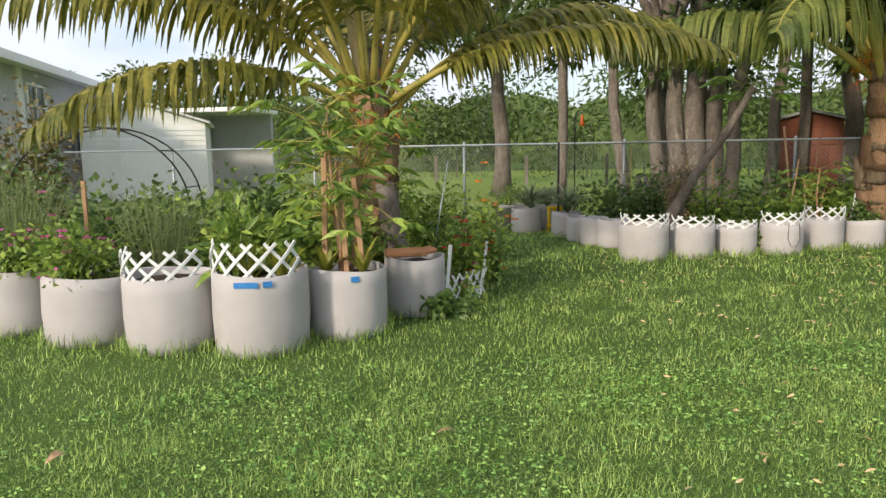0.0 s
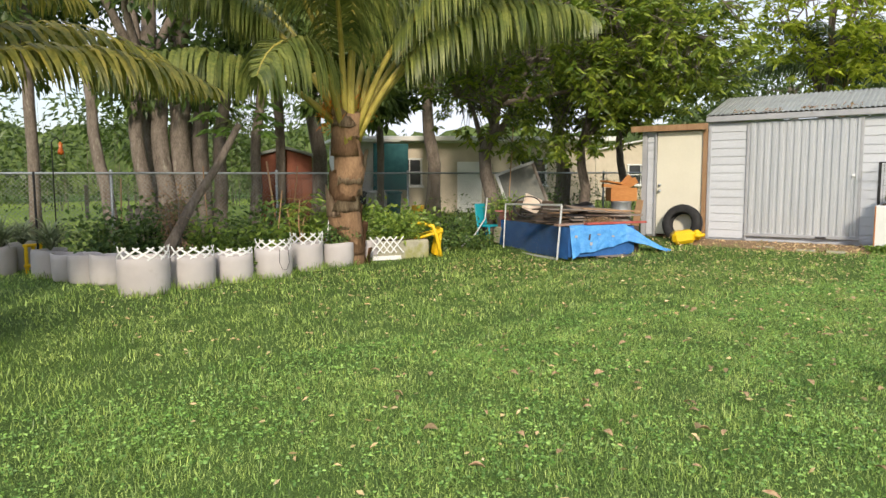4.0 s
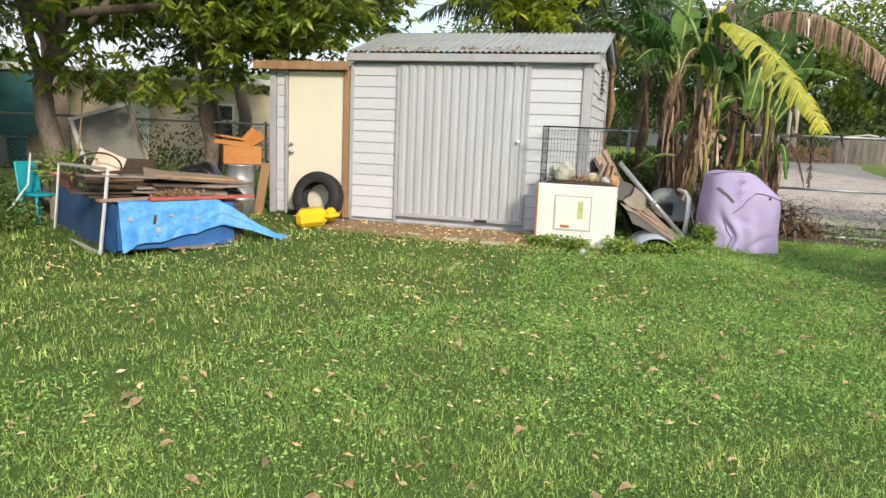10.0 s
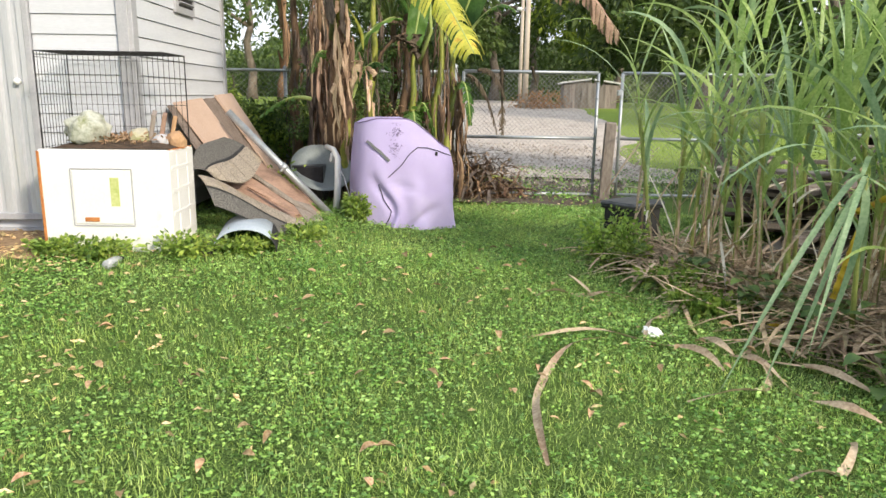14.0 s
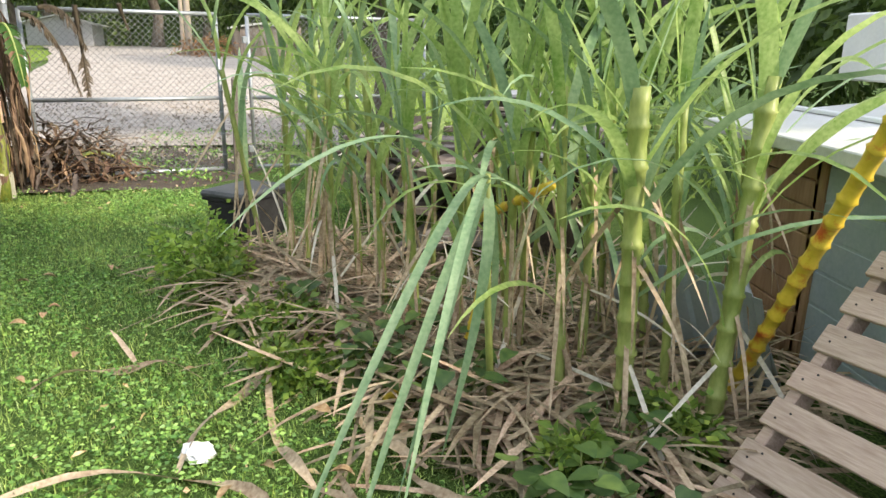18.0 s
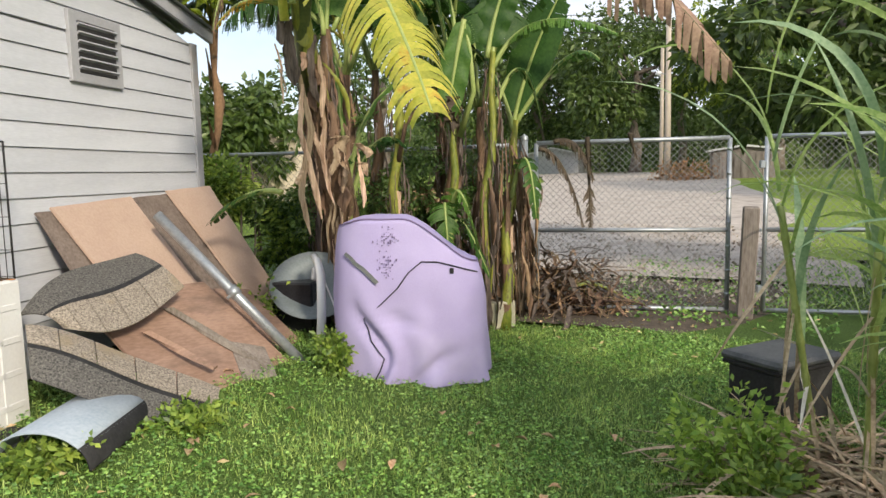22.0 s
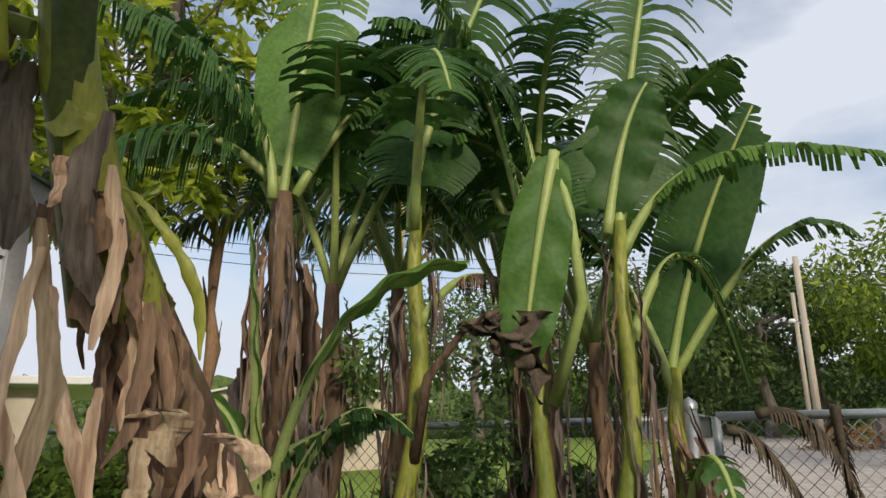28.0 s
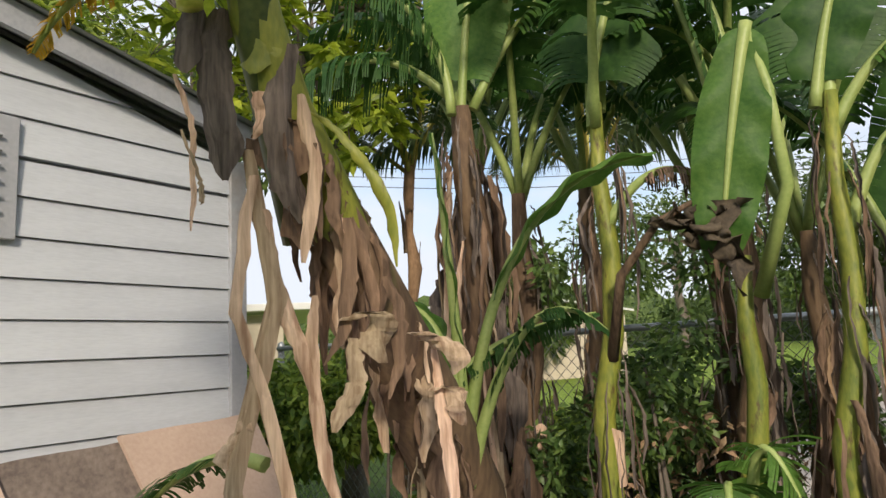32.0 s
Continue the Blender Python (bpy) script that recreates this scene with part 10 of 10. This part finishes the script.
# tufts at the planters' feet
rs = np.random.default_rng(18)
C = []
for x, y, r, h in [p[:4] for p in ROW1] + ROW2[:8]:
    a = rs.uniform(0, 2 * np.pi, 260)
    C.append(np.column_stack([x + np.cos(a) * (r + rs.uniform(0, .06, 260)), y + np.sin(a) * (r + rs.uniform(0, .06, 260))]))
X = np.concatenate(C)
P, S, U = arcs(np.column_stack([X, height(X)]), rs.uniform(0, 6.28, len(X)), rs.uniform(.9, 1.5, len(X)), rs.uniform(.2, 1.0, len(X)), rs.uniform(.06, .17, len(X)), 5)
tagged(add_np("grass_tufts", ribbons(P, S, .0035 * np.array([1, 1, .9, .6, .06])[None]), M_GRASS), "longer grass tufts round the planters", "grass", kind="stuff")
# clover
rs = np.random.default_rng(28)
n = 230000
X = np.column_stack([rs.uniform(-3, 17, n), rs.uniform(-1.5, 7.0, n)])
d = line_dist(X)
w = np.where(X[:, 0] > 8.5, .95, .50) * (.55 + .45 * np.sin(X[:, 0] * 2.3 + 1) * np.sin(X[:, 1] * 2.9))
X = X[(d < 2.8) & (rs.uniform(0, 1, n) < w)]
X = X[~blocked(X)]
z = height(X)
sets = []
for j in range(3):
    a = rs.uniform(0, 6.28, len(X))
    sets.append(leaf_cloud(np.column_stack([X, z + rs.uniform(.012, .05, len(X))]), .021, .85, np.column_stack([np.cos(a), np.sin(a), np.full(len(X), .12)]) * 4, 0, .5))
tagged(add_np("clover", joined(*sets), M_CLOVER), "small-leaved clover and weeds in the lawn", "clover", kind="stuff")


# fallen leaves
def leaf_mesh(seedling):
    """One curled leaf with a folded midrib, along x."""
    rs = np.random.default_rng(seedling)
    k = 7
    P = np.zeros((1, k, 3))
    P[0, :, 0] = np.linspace(-.04, .04, k)
    P[0, :, 2] = .004 + .012 * np.sin(np.linspace(0, 3.1, k)) * rs.uniform(.3, 1.4)
    S = np.tile([0, 1.0, 0], (1, k, 1)) + np.outer(np.linspace(-1, 1, k), [0, 0, rs.uniform(-.5, .5)])[None]
    U = np.tile([0, 0, 1.0], (1, k, 1))
    v, f = ribbons(P, S, .017 * np.array([.1, .6, 1, 1.05, .9, .55, .05])[None] * rs.uniform(.8, 1.3), U, rs.uniform(.2, .9))
    me = np_mesh("leaf", v, f, True)
    me.materials.append(M_FALLEN_ONE)
    return me


M_FALLEN_ONE = material("single_fallen_leaf", (0.30, 0.18, 0.09), (0.60, 0.46, 0.27), 14, .8, bump=.3, vary=.45, translucent=.15)
rs = np.random.default_rng(38)
n = 16000
X = np.column_stack([rs.uniform(1.5, 17, n), rs.uniform(-.5, 9.5, n)])
q = X - np.array(CORNER)
d, a = -(q @ np.array(FRONT)), -(q @ np.array(ALONG))
w = .07 + .55 * np.exp(-((d - .6) / .55) ** 2) * (a > -.3) * (a < 5.5) + .26 * np.exp(-((d - 2.8) / 2.2) ** 2) * (a > -1) * (a < 6)
X = X[(d > .1) & (rs.uniform(0, 1, n) < w * 2.0) & (X[:, 0] < 17)]
extra = np.column_stack([rs.normal(11.9, .45, 900), rs.normal(6.3, .9, 900)])
q = extra - np.array(CORNER)
d = -(q @ np.array(FRONT))
extra = extra[(d > .12) & (d < 1.15)]
gatel = np.column_stack([rs.normal(18.2, .9, 700), rs.normal(3.9, .8, 700)])
X = np.concatenate([X, extra, gatel])
z = height(X)
a = rs.uniform(0, 6.28, len(X))
tagged(add_np("fallen_leaves", leaf_cloud(np.column_stack([X, z + rs.uniform(.015, .04, len(X))]), .052, .48, np.column_stack([np.cos(a), np.sin(a), rs.uniform(-.2, .35, len(X))]) * 3, 0, .4), M_FALLEN), "scattered brown and yellow fallen leaves", "fallen leaves", kind="stuff")
LEAF = [leaf_mesh(i) for i in range(6)]
pts = [(.49, 3.04), (-1.2, 2.56), (5.70, 3.17), (4.93, 2.80), (10.4, 2.09)]
while len(pts) < 260:
    x, y = rs.uniform(2.5, 14.5), rs.uniform(.8, 5.0)
    if line_dist(np.array([[x, y]]))[0] < 2.2 and not blocked(np.array([[x, y]]))[0]:
        pts.append((x, y))
for i, (x, y) in enumerate(pts):
    s = 1.3 if i < 2 else rs.uniform(.55, 1.1)
    o = link_mesh("fallen_leaf", LEAF[i % 6], None, m=pose(x, y, ground_z(x, y) + .045, rs.uniform(-20, 20), rs.uniform(-20, 20), rs.uniform(0, 360)) @ Matrix.Diagonal((s, s, s, 1)))
    tagged(o, "curled brown fallen leaf on the grass", "leaf", "fallen leaves")
# low weeds on the bare ground beyond the gate
rs = np.random.default_rng(48)
n = 5200
X = np.column_stack([rs.uniform(17.3, 21.5, n), rs.uniform(1.6, 4.6, n)])
X = X[(rs.uniform(0, 1, n) < .5 + .5 * np.sin(X[:, 0] * 4) * np.sin(X[:, 1] * 5)) & (X[:, 1] < 3.4 + .25 * (X[:, 0] - 17))]
tagged(add_np("gate_weeds", leaf_cloud(np.column_stack([X, height(X) + rs.uniform(.03, .10, len(X))]), .05, .7, None, 0), M_CLOVER), "low green weeds on the bare ground by the gate", "weeds", kind="stuff")
# jugs and a tyre lying on the lawn
def lawn_jug(label, m, lettered):
    """A flat-sided jug: a rounded body, a handle over a gap whose shade is a black block, a blue lid and a white spout.
    """
    j = thing("plastic_jug", label, "jug", m)
    bm = bmesh.new()
    prof = [(-.125, 0), (.125, 0), (.132, .03), (.128, .15), (.10, .195), (.095, .21), (-.02, .235), (-.10, .25), (-.125, .24), (-.132, .03)]
    rings = []
    for y, k in ((-.058, .93), (-.045, 1.0), (.045, 1.0), (.058, .93)):
        rings.append([bm.verts.new((a * k, y, .125 + (b - .125) * k)) for a, b in prof])
    for p, q in zip(rings, rings[1:]):
        for i in range(len(prof)):
            bm.faces.new((p[i], p[(i + 1) % len(prof)], q[(i + 1) % len(prof)], q[i]))
    bm.faces.new(rings[0][::-1])
    bm.faces.new(rings[-1])
    bmesh.ops.recalc_face_normals(bm, faces=bm.faces[:])
    part("body", bm, M_YELLOW, j, "bright yellow moulded plastic body")
    part("handle", tube_bm([(-.10, 0, .245), (-.085, 0, .275), (-.03, 0, .278), (.03, 0, .26), (.05, 0, .225)], .017, 8), M_YELLOW, j)
    # black block in place of the shaded opening below the handle
    part("notch", box_bm(.055, .121, .025, pose(-.01, 0, .222, 0, 10, 0), .01), M_BLACK, j, "black block for the shade in the handle gap")
    part("lid", tube_bm([(-.095, 0, .24), (-.098, 0, .262)], .036, 14), M_TAPE, j, "blue screw lid")
    bm = bmesh.new()
    lathe(bm, [(0, .05), (.016, .05), (.018, .03), (.024, .028), (.026, 0), (0, 0)], 14, pose(.105, 0, .185, 0, 48, 0))
    part("spout", bm, M_WHITE, j, "white push spout")
    if lettered:
        lb = part("label_sheet", box_bm(.15, .003, .13, pose(-.035, -.0605, .115, 0, -4, 0), .001), M_LABEL, j, "blue paper label with white lines")
        for i in range(3):
            part("picture", box_bm(.025, .002, .025, pose(-.082 + .042 * i, -.063, .155 - .004 * i), .004), M_WHITE, lb)
        for i in range(5):
            part("text_bar", box_bm((.10, .12, .11, .12, .09)[i], .002, .006, pose(-.035, -.063, .125 - .013 * i), 0), M_WHITE if i < 3 else M_PALEBLUE, lb)
    return j


M_LABEL = material("blue_label_paper", (0.04, 0.09, 0.36), (0.06, 0.12, 0.44), 8, .4)
M_PALEBLUE = material("pale_blue_print", (0.30, 0.55, 0.72), (0.36, 0.60, 0.78), 8, .5)
lawn_jug("yellow plastic jug with a blue label leaning on a tyre", stand(5.64, 1.90, .005, -32, 0, -62), True)
lawn_jug("yellow plastic jug lying on its side behind a tyre", stand(6.30, 2.06, .075, 90, 0, 0) @ pose(0, 0, 0, 0, 0, 0) @ pose(0, 0, 0, 0, 100, 0), False)
ty2 = thing("car_tyre", "black car tyre lying flat on the lawn", "tyre", stand(6.02, 1.72, .10))
part("carcass", tyre_bm(.335, .20, .20), M_BLACK, ty2)
bm = bmesh.new()
for i in range(44):
    a = 2 * math.pi * i / 44
    for zz in (-.045, .0, .045):
        box(bm, .008, .028, .034, pose(.334 * math.cos(a), .334 * math.sin(a), zz, 0, 0, math.degrees(a)))
part("tread", bm, M_BLACK, ty2)
bm = bmesh.new()
lathe(bm, [(.255, .101), (.258, .1035), (.264, .1035), (.267, .100)], 40)
part("sidewall_ring", bm, M_BLACK, ty2)
# leaves caught on the shed's eave
rs = np.random.default_rng(58)
n = 420
f = rs.uniform(0, 1, n) ** .8
C = np.column_stack([11.72 + .80 * f, 7.80 - 1.93 * f, 2.475 + rs.uniform(0, .05, n)]) + np.outer(rs.uniform(-.10, .12, n), [FRONT[0], FRONT[1], .22])
C = C[np.sin(f * 23) + np.sin(f * 9 + 1) > -.6]
tagged(add_np("roof_litter", leaf_cloud(C, .07, .45, None, 0), M_DEADLEAF), "dead brown leaves caught along the shed roof edge", "fallen leaves", kind="stuff")
